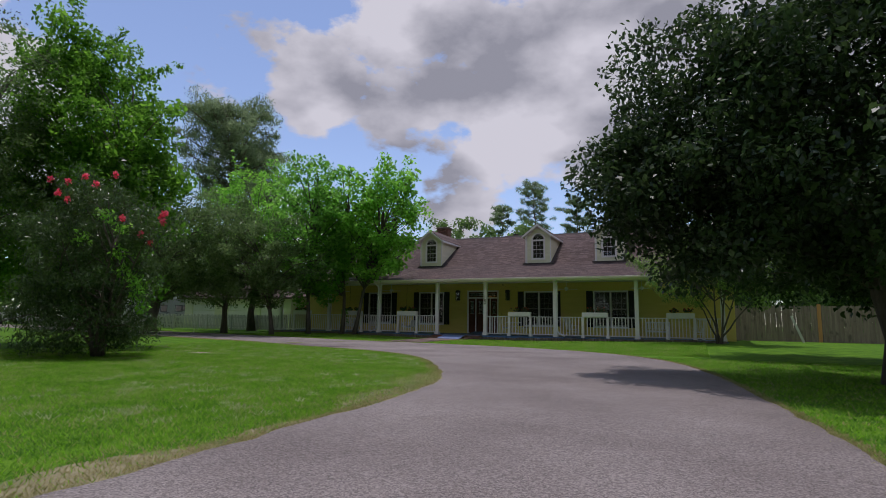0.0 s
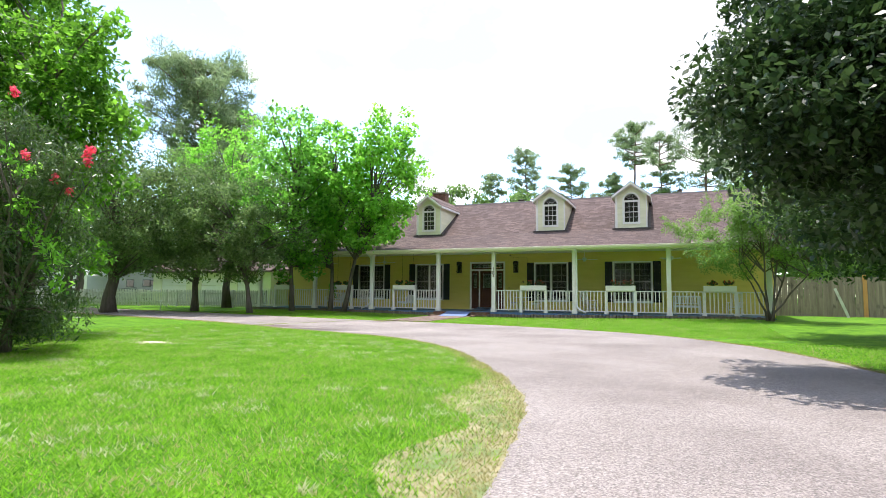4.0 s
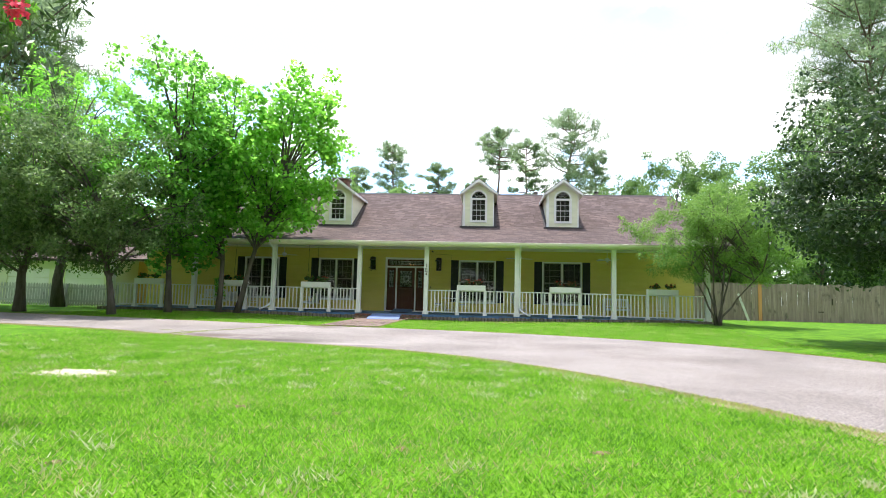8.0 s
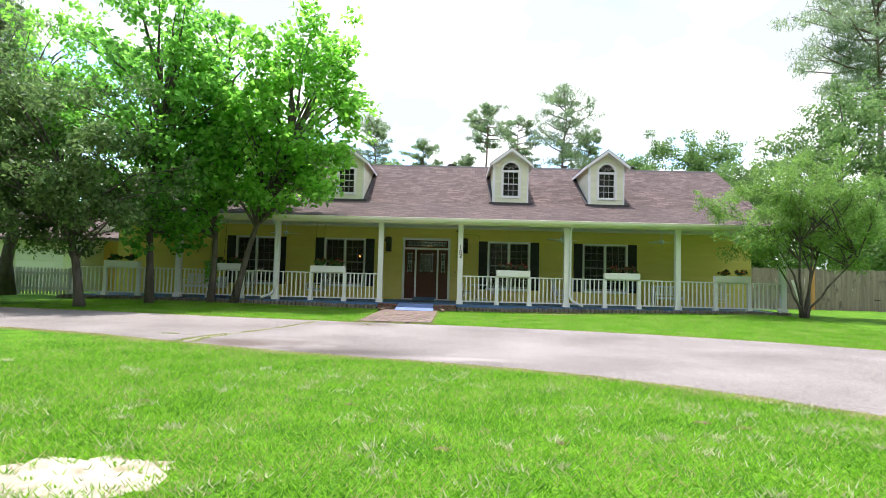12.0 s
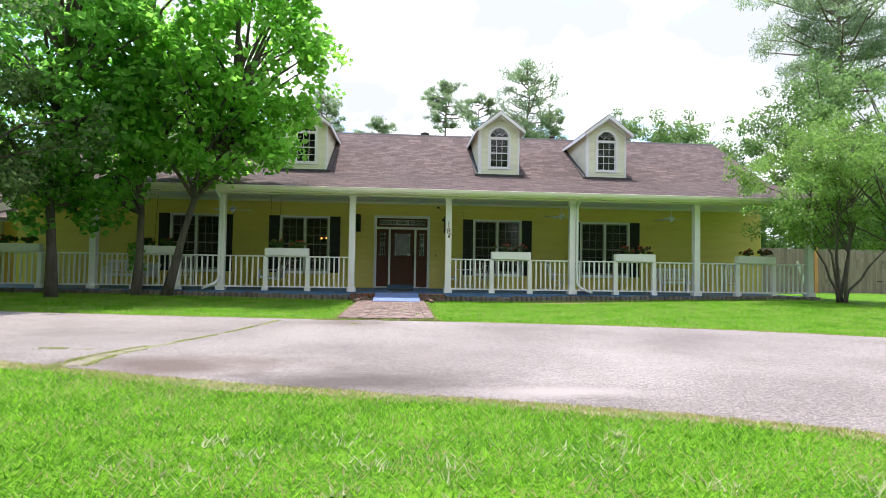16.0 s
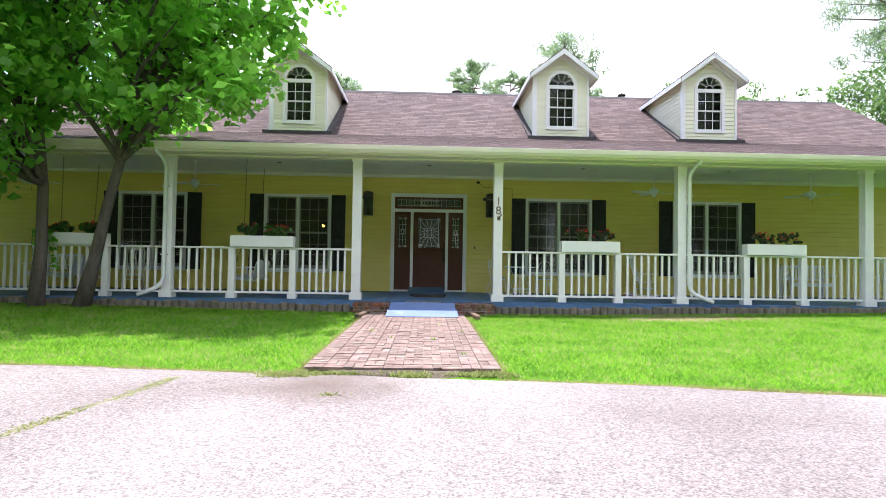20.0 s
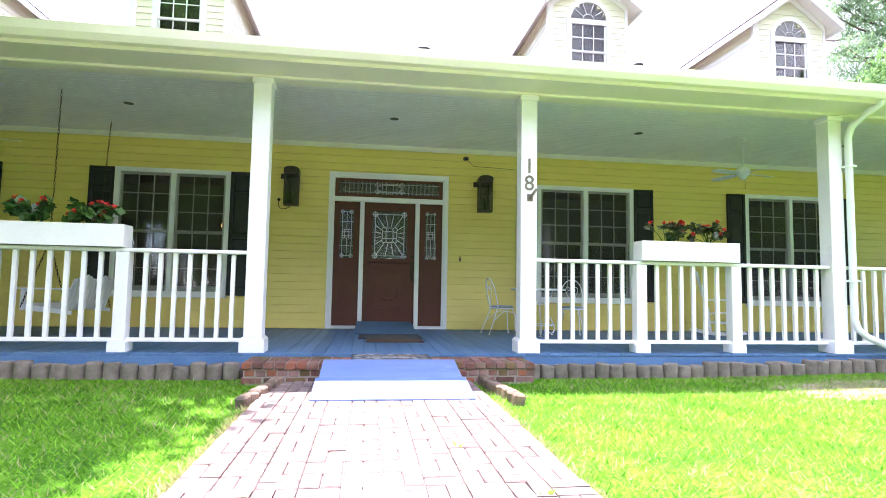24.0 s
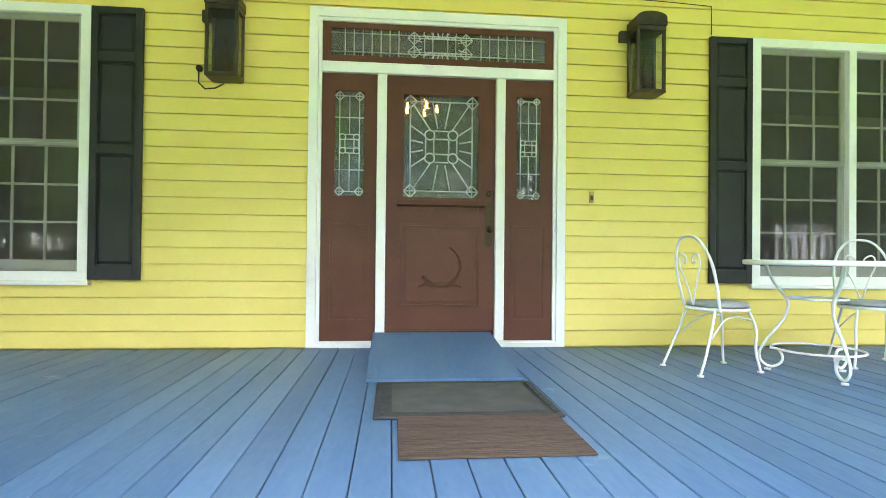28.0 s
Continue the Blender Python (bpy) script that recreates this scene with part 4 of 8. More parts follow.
def dormer(i, cx):
    y0, zb, ze, zp, hw = 33.88, 4.86, 6.68, 7.28, 0.79
    t = thing("dormer_%d" % i, (cx, y0, zb), "pale yellow gabled dormer with an arched white window", "dormer", "dormers on the roof", "structure")
    ar, az, wz0 = 0.37, 6.37 - zb, 5.15 - zb
    rise = (zp - ze) / hw
    st = 0.118

    def half_at(z):
        return hw - 0.0 if z < ze - zb else max(0.0, hw - (z - (ze - zb)) / rise)

    z = 0.0
    while z < zp - zb - 0.03:
        zm = z + st / 2
        hx = min(half_at(z), half_at(z + st * 0.9))
        if hx < 0.04:
            break
        op = 0.0
        if wz0 < zm < az:
            op = 0.37
        elif az <= zm < az + ar:
            op = math.sqrt(max(ar * ar - (zm - az) ** 2, 0))
        spans = [(-hx, hx)] if op < 0.03 else [(-hx, -op), (op, hx)]
        for u, v in spans:
            part("siding_board", prism([(-0.014, 0), (0.06, 0), (0.06, st + 0.004), (0.0, st + 0.004)], "x", u, v), PALE, t, at=(0, 0, z))
        yb = roof_y(zb + z + st) - y0
        if z < ze - zb:
            for s in (-1, 1):
                out = [(s * (hw + 0.012), 0), (s * (hw - 0.05), 0), (s * (hw - 0.05), st + 0.004), (s * hw, st + 0.004)]
                part("siding_board", prism(out, "y", 0.06, max(0.1, yb + 0.05)), PALE, t, at=(0, 0, z))
        z += st
    for s in (-1, 1):
        part("corner_board", box(s * hw - 0.045 + s * 0.012, s * hw + 0.045 - s * 0.02, -0.028, 0.05, 0.0, ze - zb), WHITE, t, "white corner board")
    # roof of the dormer
    oh, yf = 0.20, -0.30
    for s in (-1, 1):
        e = (s * (hw + oh), ze - oh * rise - zb + 0.09)
        p = (0.0, zp - zb + 0.09)
        k = Vector((-rise * s, 1)).normalized() * 0.075 if s < 0 else Vector((rise, 1)).normalized() * 0.075
        back_e, back_p = roof_y(zb + e[1]) - y0 + 0.25, roof_y(zb + p[1]) - y0 + 0.2
        bm = bmesh.new()
        vs = []
        for (x, zz), yb in ((e, back_e), (p, back_p)):
            for y in (yf, yb):
                for d in (0.0, 0.035):
                    vs.append(bm.verts.new((x, y, zz + d)))
        for f in ((0, 1, 5, 4), (2, 6, 7, 3), (0, 4, 6, 2), (1, 3, 7, 5), (0, 2, 3, 1), (4, 5, 7, 6)):
            bm.faces.new([vs[q] for q in f])
        bmesh.ops.recalc_face_normals(bm, faces=bm.faces[:])
        part("roof_slope", bm, ROOF, t, "brown shingled slope")
        rk = [(e[0], e[1] - 0.002), (p[0], p[1] - 0.002), (p[0], p[1] - 0.15), (e[0], e[1] - 0.13)]
        part("rake_board", prism(rk, "y", yf - 0.03, yf - 0.001), WHITE, t, "white rake board")
        part("soffit", prism([(e[0] * 0.98, e[1] - 0.006), (p[0], p[1] - 0.006), (p[0], p[1] - 0.05), (e[0] * 0.98, e[1] - 0.05)], "y", yf, back_e - 0.2), WHITE, t, "white soffit")
        part("eave_fascia", box(min(e[0] - s * 0.012, e[0] + s * 0.012), max(e[0] - s * 0.012, e[0] + s * 0.012), yf - 0.03, back_e - 0.1, e[1] - 0.13, e[1] - 0.001), WHITE, t, "white eave fascia")
        part("gable_trim", prism([(s * hw, ze - zb + 0.03), (0.0, zp - zb + 0.03), (0.0, zp - zb - 0.12), (s * hw, ze - zb - 0.09)], "y", -0.034, -0.0155), WHITE, t, "white trim board under the gable")
        fl = bmesh.new()
        n0, n1 = Vector((s * (hw + 0.02), -0.05, -0.02)), Vector((s * (hw + 0.02), roof_y(ze) - y0 + 0.2, ze - zb + 0.05))
        dy = Vector((s * 0.15, 0, 0))
        q = [n0 + Vector((0, -0.1, -0.045)), n1 + Vector((0, 0, 0.015)), n1 + dy + Vector((0, 0, 0.015)), n0 + dy + Vector((0, -0.1, -0.045))]
        lo = [fl.verts.new(v - Vector((0, 0, 0.05))) for v in q]
        hi = [fl.verts.new(v + Vector((0, 0, 0.02))) for v in q]
        fl.faces.new(lo), fl.faces.new(hi)
        for c in range(4):
            fl.faces.new((lo[c], lo[(c + 1) % 4], hi[(c + 1) % 4], hi[c]))
        bmesh.ops.recalc_face_normals(fl, faces=fl.faces[:])
        part("flashing", fl, DARKSH, t, "dark step flashing")
    part("apron_flashing", box(-hw - 0.2, hw + 0.2, -0.16, 0.0, -0.10, 0.0), DARKSH, t, "dark flashing below the front")
    # window
    wdw = part("window", frame_of(-0.455, 0.455, wz0 - 0.07, az - 0.0, 0.085, -0.04, 0.01), WHITE, t, "white arched window casing")
    arc = bmesh.new()
    n = 14
    ring = []
    for k in range(n + 1):
        a = math.pi * k / n
        ring.append([arc.verts.new((r * math.cos(a), y, az + r * math.sin(a))) for r, y in ((ar, -0.04), (0.455, -0.04), (0.455, 0.01), (ar, 0.01))])
    for a, b in zip(ring, ring[1:]):
        for c in range(4):
            arc.faces.new((a[c], a[(c + 1) % 4], b[(c + 1) % 4], b[c]))
    bmesh.ops.recalc_face_normals(arc, faces=arc.faces[:])
    part("arch_casing", arc, WHITE, wdw)
    part("arch_rail", box(-0.37, 0.37, -0.03, 0.02, az - 0.05, az + 0.02), WHITE, wdw)
    lo, hi = wz0 + 0.015, az - 0.05
    mid = (lo + hi) / 2
    for a, b, y in ((mid - 0.015, hi, -0.008), (lo, mid + 0.015, 0.014)):
        part("sash", frame_of(-0.369, 0.369, a, b, 0.035, y, y + 0.02), WHITE, wdw)
        for k in (1, 2):
            xx = -0.334 + 0.668 * k / 3
            part("muntin", box(xx - 0.009, xx + 0.009, y + 0.002, y + 0.012, a + 0.035, b - 0.035), WHITE, wdw)
        part("muntin", box(-0.334, 0.334, y + 0.003, y + 0.0125, (a + b) / 2 - 0.009, (a + b) / 2 + 0.009), WHITE, wdw)
        pane_of(wdw, -0.334, 0.334, a + 0.035, b - 0.035, y + 0.013)
    fan = bmesh.new()
    fan_pts = [(0.36 * math.cos(math.pi * k / 12), 0.36 * math.sin(math.pi * k / 12)) for k in range(13)]
    add_prism(fan, [(x, az + 0.02 + z) for x, z in fan_pts], "y", 0.004, 0.008)
    fp = part("fan_pane", fan, GLASS, wdw)
    fp.visible_shadow = False
    for k in range(1, 5):
        a = math.pi * k / 5
        part("muntin", tube([(0.11 * math.cos(a), -0.004, az + 0.02 + 0.11 * math.sin(a)), (0.365 * math.cos(a), -0.004, az + 0.02 + 0.345 * math.sin(a))], 0.009, 5), WHITE, wdw)
    hub = [(0.115 * math.cos(math.pi * k / 8), 0.0 - 0.004, az + 0.02 + 0.115 * math.sin(math.pi * k / 8)) for k in range(9)]
    part("muntin", tube(hub, 0.009, 5), WHITE, wdw)
    # flat dark sheet stands in for the attic's shade behind the panes
    part("backing", box(-0.7, 0.7, 0.5, 0.52, 0.3, ze - zb), INSIDE, t, "dark sheet behind the glass in place of the attic's shade")


DARKSH = surface("dark_flashing", (0.05, 0.042, 0.042), (0.09, 0.075, 0.072), 0.9, 4, 60, 0.3, 0.006)
for i, cx in enumerate((-20.54, -16.10, -8.455, -4.045)):
    dormer(i + 1, cx)

# ---- roof furniture ----
def chimney():
    t = thing("chimney", (-17.2, 38.4, 6.2), "dark red brick chimney behind the ridge", "chimney", kind="structure")
    part("stack", box(-0.45, 0.45, -0.35, 0.35, 0, 2.05), REDBRICK, t)
    part("cap", box(-0.52, 0.52, -0.42, 0.42, 2.051, 2.17, 0.02), CONC, t)
    rng = random.Random(3)
    bmesh_brick = mesh_of("brick", box(-0.1, 0.1, -0.006, 0.006, 0.006, 0.066), REDBRICK)
    for r in range(27):
        for c in range(4):
            part("brick", bmesh_brick, None, t, at=(-0.33 + c * 0.215 + (0.1 if r % 2 else 0), -0.357, 0.02 + r * 0.0745))


chimney()
for x, h, r, lab in ((-11.3, 0.32, 0.14, "dark metal roof vent behind the ridge"), (-5.1, 0.36, 0.1, "grey metal vent pipe behind the ridge"), (-1.5, 0.40, 0.1, "grey metal vent pipe with cap behind the ridge")):
    t = thing("roof_vent", (x, 38.3, 6.7), lab, "vent", "vents on the roof")
    part("pipe", tube([(0, 0, 0), (0, 0, 0.45 + h)], r, 12), CONC, t)
    part("cap", tube([(0, 0, 0.451 + h), (0, 0, 0.50 + h), (0, 0, 0.56 + h)], [r * 1.5, r * 1.5, r * 0.4], 12), DARKSH, t)

# ---- things on the porch ----
REDFLOWER = leafy("red_petals", (0.55, 0.03, 0.03), (0.78, 0.07, 0.05), 0.5, 0.3)
POTLEAF = leafy("begonia_leaves", (0.030, 0.075, 0.018), (0.085, 0.18, 0.035), 0.35, 0.25)
DARKPOT = leafy("bronze_begonia_leaves", (0.035, 0.045, 0.02), (0.09, 0.11, 0.04), 0.35, 0.2)
CUSHION = surface("grey_cushion", (0.30, 0.31, 0.32), (0.40, 0.41, 0.42), 0.9, 8, 120, 0.2, 0.002)


def planter_box(x0, x1):
    L = x1 - x0
    t = thing("planter_box", ((x0 + x1) / 2, PY, D + 1.131), "white painted wooden planter box set on the railing", "planter", "planter boxes on the railing")
    h, w = 0.25, 0.24
    for s in (-1, 1):
        part("side_board", box(-L / 2, L / 2, s * w / 2 - (0.02 if s > 0 else 0), s * w / 2 + (0.02 if s < 0 else 0), 0.002, h, 0.004), WHITE, t)
        part("end_board", box(s * L / 2 - (0.02 if s > 0 else 0), s * L / 2 + (0.02 if s < 0 else 0), -w / 2 + 0.0205, w / 2 - 0.0205, 0.002, h - 0.001), WHITE, t)
    part("soil_bed", box(-L / 2 + 0.021, L / 2 - 0.021, -w / 2 + 0.021, w / 2 - 0.021, 0.01, h - 0.05), TERRA, t, "dark potting soil")
    return t


def bedding_plant(x, seed, mat_, lab, leaf=0.085):
    rng = np.random.default_rng(seed)
    t = thing("potted_begonia", (x, PY, D + 1.33), lab, "plant", "begonias in the planter boxes")
    st = bmesh.new()
    cs = []
    for k in range(14):
        a = rng.random() * math.tau
        r = 0.04 + 0.17 * rng.random()
        e = Vector((math.cos(a) * r * 1.25, math.sin(a) * r * 0.7, 0.10 + 0.17 * rng.random()))
        add_tube(st, [(0, 0, 0), tuple(e * 0.5 + Vector((0, 0, 0.03))), tuple(e)], [0.006, 0.005, 0.003], 5)
        cs.append(tuple(e))
    tagged(part("stalk", st, POTLEAF, t), kind="stuff")
    tagged(part("foliage", leaf_mesh("foliage", cs, [0.065] * len(cs), np.full(len(cs), 12), leaf * 1.12, mat_, rng, 0.8, 0.85), None, t), kind="stuff")
    fl = [cs[i] for i in rng.choice(len(cs), 9, replace=False)]
    tagged(part("bloom", leaf_mesh("bloom", [(a, b - 0.03, c + 0.05) for a, b, c in fl], [0.028] * 9, np.full(9, 13), 0.036, REDFLOWER, rng, 0.8, 0.8), None, t, "small red flowers"), kind="stuff")

# ---- trees ----
def leaf_mesh(name, centres, radii, counts, size, material, rng, flat=0.7, ratio=0.5, droop=0.3, kind="leaf"):
    """Many small folded leaves scattered through clumps."""
    C = np.repeat(np.asarray(centres, float), counts, axis=0)
    R = np.repeat(np.asarray(radii, float), counts)
    n = len(C)
    d = rng.normal(size=(n, 3))
    d /= np.linalg.norm(d, axis=1)[:, None]
    rad = R * rng.random(n) ** 0.45
    P = C + d * rad[:, None] * np.array([1, 1, flat])
    ax = d * 0.5 + rng.normal(size=(n, 3)) * 0.8 + np.array([0, 0, -droop])
    ax /= np.linalg.norm(ax, axis=1)[:, None]
    up = rng.normal(size=(n, 3)) * 0.6 + np.array([0, 0, 1.0])
    side = np.cross(ax, up)
    side /= np.linalg.norm(side, axis=1)[:, None] + 1e-9
    nor = np.cross(side, ax)
    L = size * (0.65 + 0.7 * rng.random(n))[:, None]
    Wd = L * ratio * 0.5
    tip, base = P + ax * L * 0.5, P - ax * L * 0.5
    m1, m2 = P + side * Wd + nor * Wd * 0.25, P - side * Wd + nor * Wd * 0.25
    V = np.stack([base, m1, tip, m2], 1).reshape(-1, 3)
    F = np.arange(n * 4).reshape(-1, 4)
    return quick_mesh(name, V, F, material)


def broad_tree(name, at, height, trunks, lobes, leaf, material, seed, label, clump=0.75, per=130, n_clumps=150, bark=None, flat=0.75, ratio=0.55, lean=(0, 0), r0=0.16, twig=0.02, shell=0.55, gaps=-0.18, sprout=0.22):
    """A tapered trunk with limbs and a crown of leaf clumps set in lobes ((x, y, z), radii) relative to the base."""
    rng = np.random.default_rng(seed)
    t = thing(name, at, label, "tree")
    centres, sizes = [], []
    vol = np.array([l[1][0] * l[1][1] * l[1][2] for l in lobes]) ** 0.75
    vol = vol / vol.sum()
    for (c, r), v in zip(lobes, vol):
        for _ in range(max(3, int(n_clumps * v))):
            d = rng.normal(size=3)
            d /= np.linalg.norm(d)
            swell = 1.0 + 0.42 * noise.noise(Vector(d) * 1.9 + Vector((seed, c[0], c[2])))
            q = np.array(c) + d * np.array(r) * (shell + (1 - shell) * rng.random() ** 0.6) * (0.80 + 0.32 * rng.random()) * swell
            if noise.noise(Vector(q) * (0.55 / clump) * 0.8 + Vector((seed * 3, 0, 0))) < gaps:
                continue
            centres.append(q)
            sizes.append(clump * (0.45 + 0.8 * rng.random()))
            if sprout and rng.random() < sprout and d[2] > -0.25:
                g_ = d * 0.5 + np.array([0, 0, 0.8]) + rng.normal(size=3) * 0.28
                g_ /= np.linalg.norm(g_)
                s_ = clump * (0.42 + 0.2 * rng.random())
                for k in range(1, 3 + int(rng.random() * 4)):
                    centres.append(q + g_ * clump * 0.52 * k + rng.normal(size=3) * clump * 0.10)
                    sizes.append(s_ * (1 - 0.11 * k))
    centres = np.array(centres)
    rad = np.array(sizes)
    ends = []
    for k in range(trunks):
        ang = k * math.tau / max(trunks, 1) + rng.random()
        off = np.array([math.cos(ang), math.sin(ang), 0]) * (0.10 if trunks > 1 else 0)
        goal = np.array(lobes[k % len(lobes)][0], float)
        pts = []
        for s in np.linspace(0, 1, 8):
            w = np.array([rng.normal() * 0.07, rng.normal() * 0.07, 0]) * (0 < s < 1) * height * 0.09
            base = off * (1 + 3 * s)
            p = base + np.array([goal[0] * s ** 1.3 + lean[0] * math.sin(s * math.pi) * 0.5, goal[1] * s ** 1.3 + lean[1] * math.sin(s * math.pi) * 0.5, goal[2] * s]) + w
            pts.append(tuple(p))
        pts[0] = (pts[0][0], pts[0][1], -0.12)
        rr = [r0 * (1.35 if i == 0 else 1.0) * (1 - 0.8 * i / 7) / (trunks ** 0.5) for i in range(8)]
        bm = bmesh.new()
        add_tube(bm, pts, rr, 9)
        ends.append(pts)
        part("trunk" if trunks == 1 else "stem", bm, bark or BARK, t)
    bl = bmesh.new()
    pick = rng.choice(len(centres), min(len(centres), 46), replace=False)
    for i in pick:
        c = centres[i]
        pts = ends[rng.integers(len(ends))]
        hz = max(pts[2][2], min(c[2] * (0.55 + 0.2 * rng.random()), pts[-2][2]))
        j = int(np.argmin([abs(p[2] - hz) for p in pts]))
        a = np.array(pts[j])
        m = (a + c) / 2 + np.array([rng.normal() * 0.15, rng.normal() * 0.15, 0.12 * np.linalg.norm(c - a)])
        add_tube(bl, [tuple(a), tuple((a + m) / 2 + rng.normal(size=3) * 0.06), tuple(m), tuple((m + c) / 2 + rng.normal(size=3) * 0.06), tuple(c)],
                 [twig * 2.6, twig * 2.0, twig * 1.4, twig * 0.9, twig * 0.4], 5, cap=False)
    tagged(part("branchwork", bl, bark or BARK, t), kind="stuff")
    cm = leaf_mesh("crown", centres, rad, np.maximum(8, (per * (rad / clump) ** 2).astype(int)), leaf, material, rng, flat, ratio)
    tagged(part("crown", cm, None, t), kind="stuff")
    return t


def pine_tree(at, height, spread, seed, label, first=0.6, n=30, material=None, per=70, needle=0.5):
    """A bare trunk with a rounded, broken crown of needle tufts at the ends of rising limbs."""
    rng = np.random.default_rng(seed)
    t = thing("pine_tree", at, label, "tree", "tall pines behind the house")
    bm = bmesh.new()
    pts = [(rng.normal() * 0.009 * height * (k > 0), rng.normal() * 0.009 * height * (k > 0), height * 0.985 * k / 7 - 0.2 * (k == 0)) for k in range(8)]
    add_tube(bm, pts, [0.0125 * height * (1 - 0.85 * k / 7) for k in range(8)], 8)
    part("trunk", bm, PINEBARK, t)
    bl, cs, rs = bmesh.new(), [], []
    zs = [p[2] for p in pts]
    for i in range(n):
        u = (i + rng.random()) / n
        z = (first + (0.97 - first) * u) * height
        wide = spread * math.sqrt(max(0.07, 1 - ((u - 0.42) / 0.62) ** 2))
        ang = i * 2.4 + rng.normal() * 0.5
        ln = wide * (0.45 + 0.6 * rng.random())
        a = np.array([np.interp(z, zs, [p[0] for p in pts]), np.interp(z, zs, [p[1] for p in pts]), z])
        e = a + np.array([math.cos(ang) * ln, math.sin(ang) * ln, ln * (0.05 + 0.4 * u + 0.2 * rng.random())])
        e[2] = min(e[2], height * 0.985)
        m = (a + e) / 2 + np.array([0, 0, -0.07 * ln])
        add_tube(bl, [tuple(a), tuple(m), tuple(e)], [0.0038 * height, 0.0026 * height, 0.0010 * height], 5, cap=False)
        for f in (1.0, 0.88, 0.74, 0.6, 0.42 + 0.1 * rng.random()):
            q = a + (e - a) * f + rng.normal(size=3) * spread * np.array([0.11, 0.11, 0.06])
            cs.append(q)
            rs.append(spread * (0.11 + 0.11 * rng.random()))
    cs.append(np.array(pts[-1]))
    rs.append(spread * 0.2)
    tagged(part("branchwork", bl, PINEBARK, t), kind="stuff")
    cm = leaf_mesh("crown", cs, rs, np.full(len(cs), per), needle, material or PINE, rng, 0.6, 0.17, -0.3)
    tagged(part("crown", cm, None, t), kind="stuff")
    return t


OAKLEAF = leafy("oak_leaves", (0.060, 0.115, 0.032), (0.170, 0.250, 0.082), 0.42, 0.42)
BRIGHTLEAF = leafy("bright_maple_leaves", (0.090, 0.235, 0.026), (0.235, 0.470, 0.062), 0.45, 0.68)
DARKLEAF = leafy("dark_glossy_leaves", (0.018, 0.042, 0.014), (0.062, 0.105, 0.032), 0.42, 0.28, 0.4)
BUSHLEAF = leafy("myrtle_leaves", (0.085, 0.165, 0.026), (0.21, 0.34, 0.075), 0.45, 0.5)
LEFTLEAF = leafy("left_tree_leaves", (0.040, 0.115, 0.010), (0.150, 0.320, 0.030), 0.45, 0.62)
PINE = leafy("pine_needles", (0.105, 0.155, 0.080), (0.240, 0.310, 0.155), 0.6, 0.5)
FARLEAF = leafy("far_leaves", (0.065, 0.125, 0.035), (0.170, 0.265, 0.080), 0.6, 0.5)
MIDLEAF = leafy("mid_green_leaves", (0.075, 0.200, 0.030), (0.205, 0.410, 0.070), 0.42, 0.70)
OLELEAF = leafy("oleander_leaves", (0.026, 0.058, 0.018), (0.095, 0.155, 0.045), 0.35, 0.3)
REDBLOOM = leafy("oleander_petals", (0.62, 0.045, 0.11), (0.86, 0.13, 0.22), 0.5, 0.35)


def g(x, y):
    return (x, y, hill(x, y))


# trees in front of the porch's west end
broad_tree("maple_tree", g(-19.4, 29.45), 9, 1, [((2.5, -0.7, 6.9), (2.2, 2.0, 2.4)), ((3.1, -1.0, 9.2), (1.5, 1.4, 1.7)), ((4.2, -0.3, 8.0), (0.9, 0.9, 1.0)), ((3.3, -0.3, 5.2), (1.3, 1.2, 1.1)), ((0.4, -0.4, 5.6), (2.3, 2.0, 2.0)), ((1.4, -0.8, 4.5), (1.9, 1.4, 1.0)), ((2.6, -1.1, 4.2), (1.5, 1.0, 0.8))],
           0.21, BRIGHTLEAF, 11, "bright green maple with a leaning trunk beside the porch", 0.54, 36, 520, r0=0.135, lean=(0.3, 0), sprout=0.05, gaps=-0.10, shell=0.62, ratio=0.8, twig=0.026)
broad_tree("maple_tree", g(-20.2, 29.3), 10, 1, [((0.4, -0.5, 8.6), (2.3, 2.2, 2.6)), ((-0.6, -0.3, 5.8), (2.6, 2.3, 2.0)), ((1.4, -0.4, 6.4), (2.0, 1.7, 2.0)), ((-0.4, -0.4, 4.2), (2.1, 1.7, 1.0)), ((-0.8, -0.9, 3.3), (1.5, 1.3, 0.7))],
           0.21, BRIGHTLEAF, 12, "tall green maple standing before the porch railing", 0.54, 36, 460, r0=0.125, sprout=0.05, gaps=-0.10, shell=0.62, ratio=0.8, twig=0.026)
broad_tree("maple_tree", g(-21.7, 27.8), 11, 1, [((0.3, -0.6, 9.0), (2.6, 2.4, 2.5)), ((-0.5, -0.6, 5.8), (2.9, 2.5, 2.4)), ((1.2, -0.3, 6.8), (2.2, 2.1, 2.2)), ((-0.3, -0.4, 3.8), (2.2, 1.9, 1.2)), ((0.4, -0.4, 2.7), (1.5, 1.4, 0.8))],
           0.20, MIDLEAF, 13, "tall green maple with a straight grey trunk", 0.54, 38, 500, r0=0.135, sprout=0.05, gaps=-0.10, shell=0.62, ratio=0.8, twig=0.026)
broad_tree("oak_tree", g(-22.6, 25.5), 7, 1, [((-0.8, -0.4, 5.0), (3.0, 2.8, 2.5)), ((0.9, 0.3, 4.2), (2.2, 2.2, 2.0)), ((-2.4, -0.6, 4.0), (2.2, 2.2, 2.0)), ((-0.6, -0.6, 3.2), (2.8, 2.4, 1.5)), ((-0.4, -0.4, 2.4), (2.6, 2.2, 0.9))],
           0.14, OAKLEAF, 14, "round dark live oak with a forked leaning trunk", 0.55, 130, 330, r0=0.14)
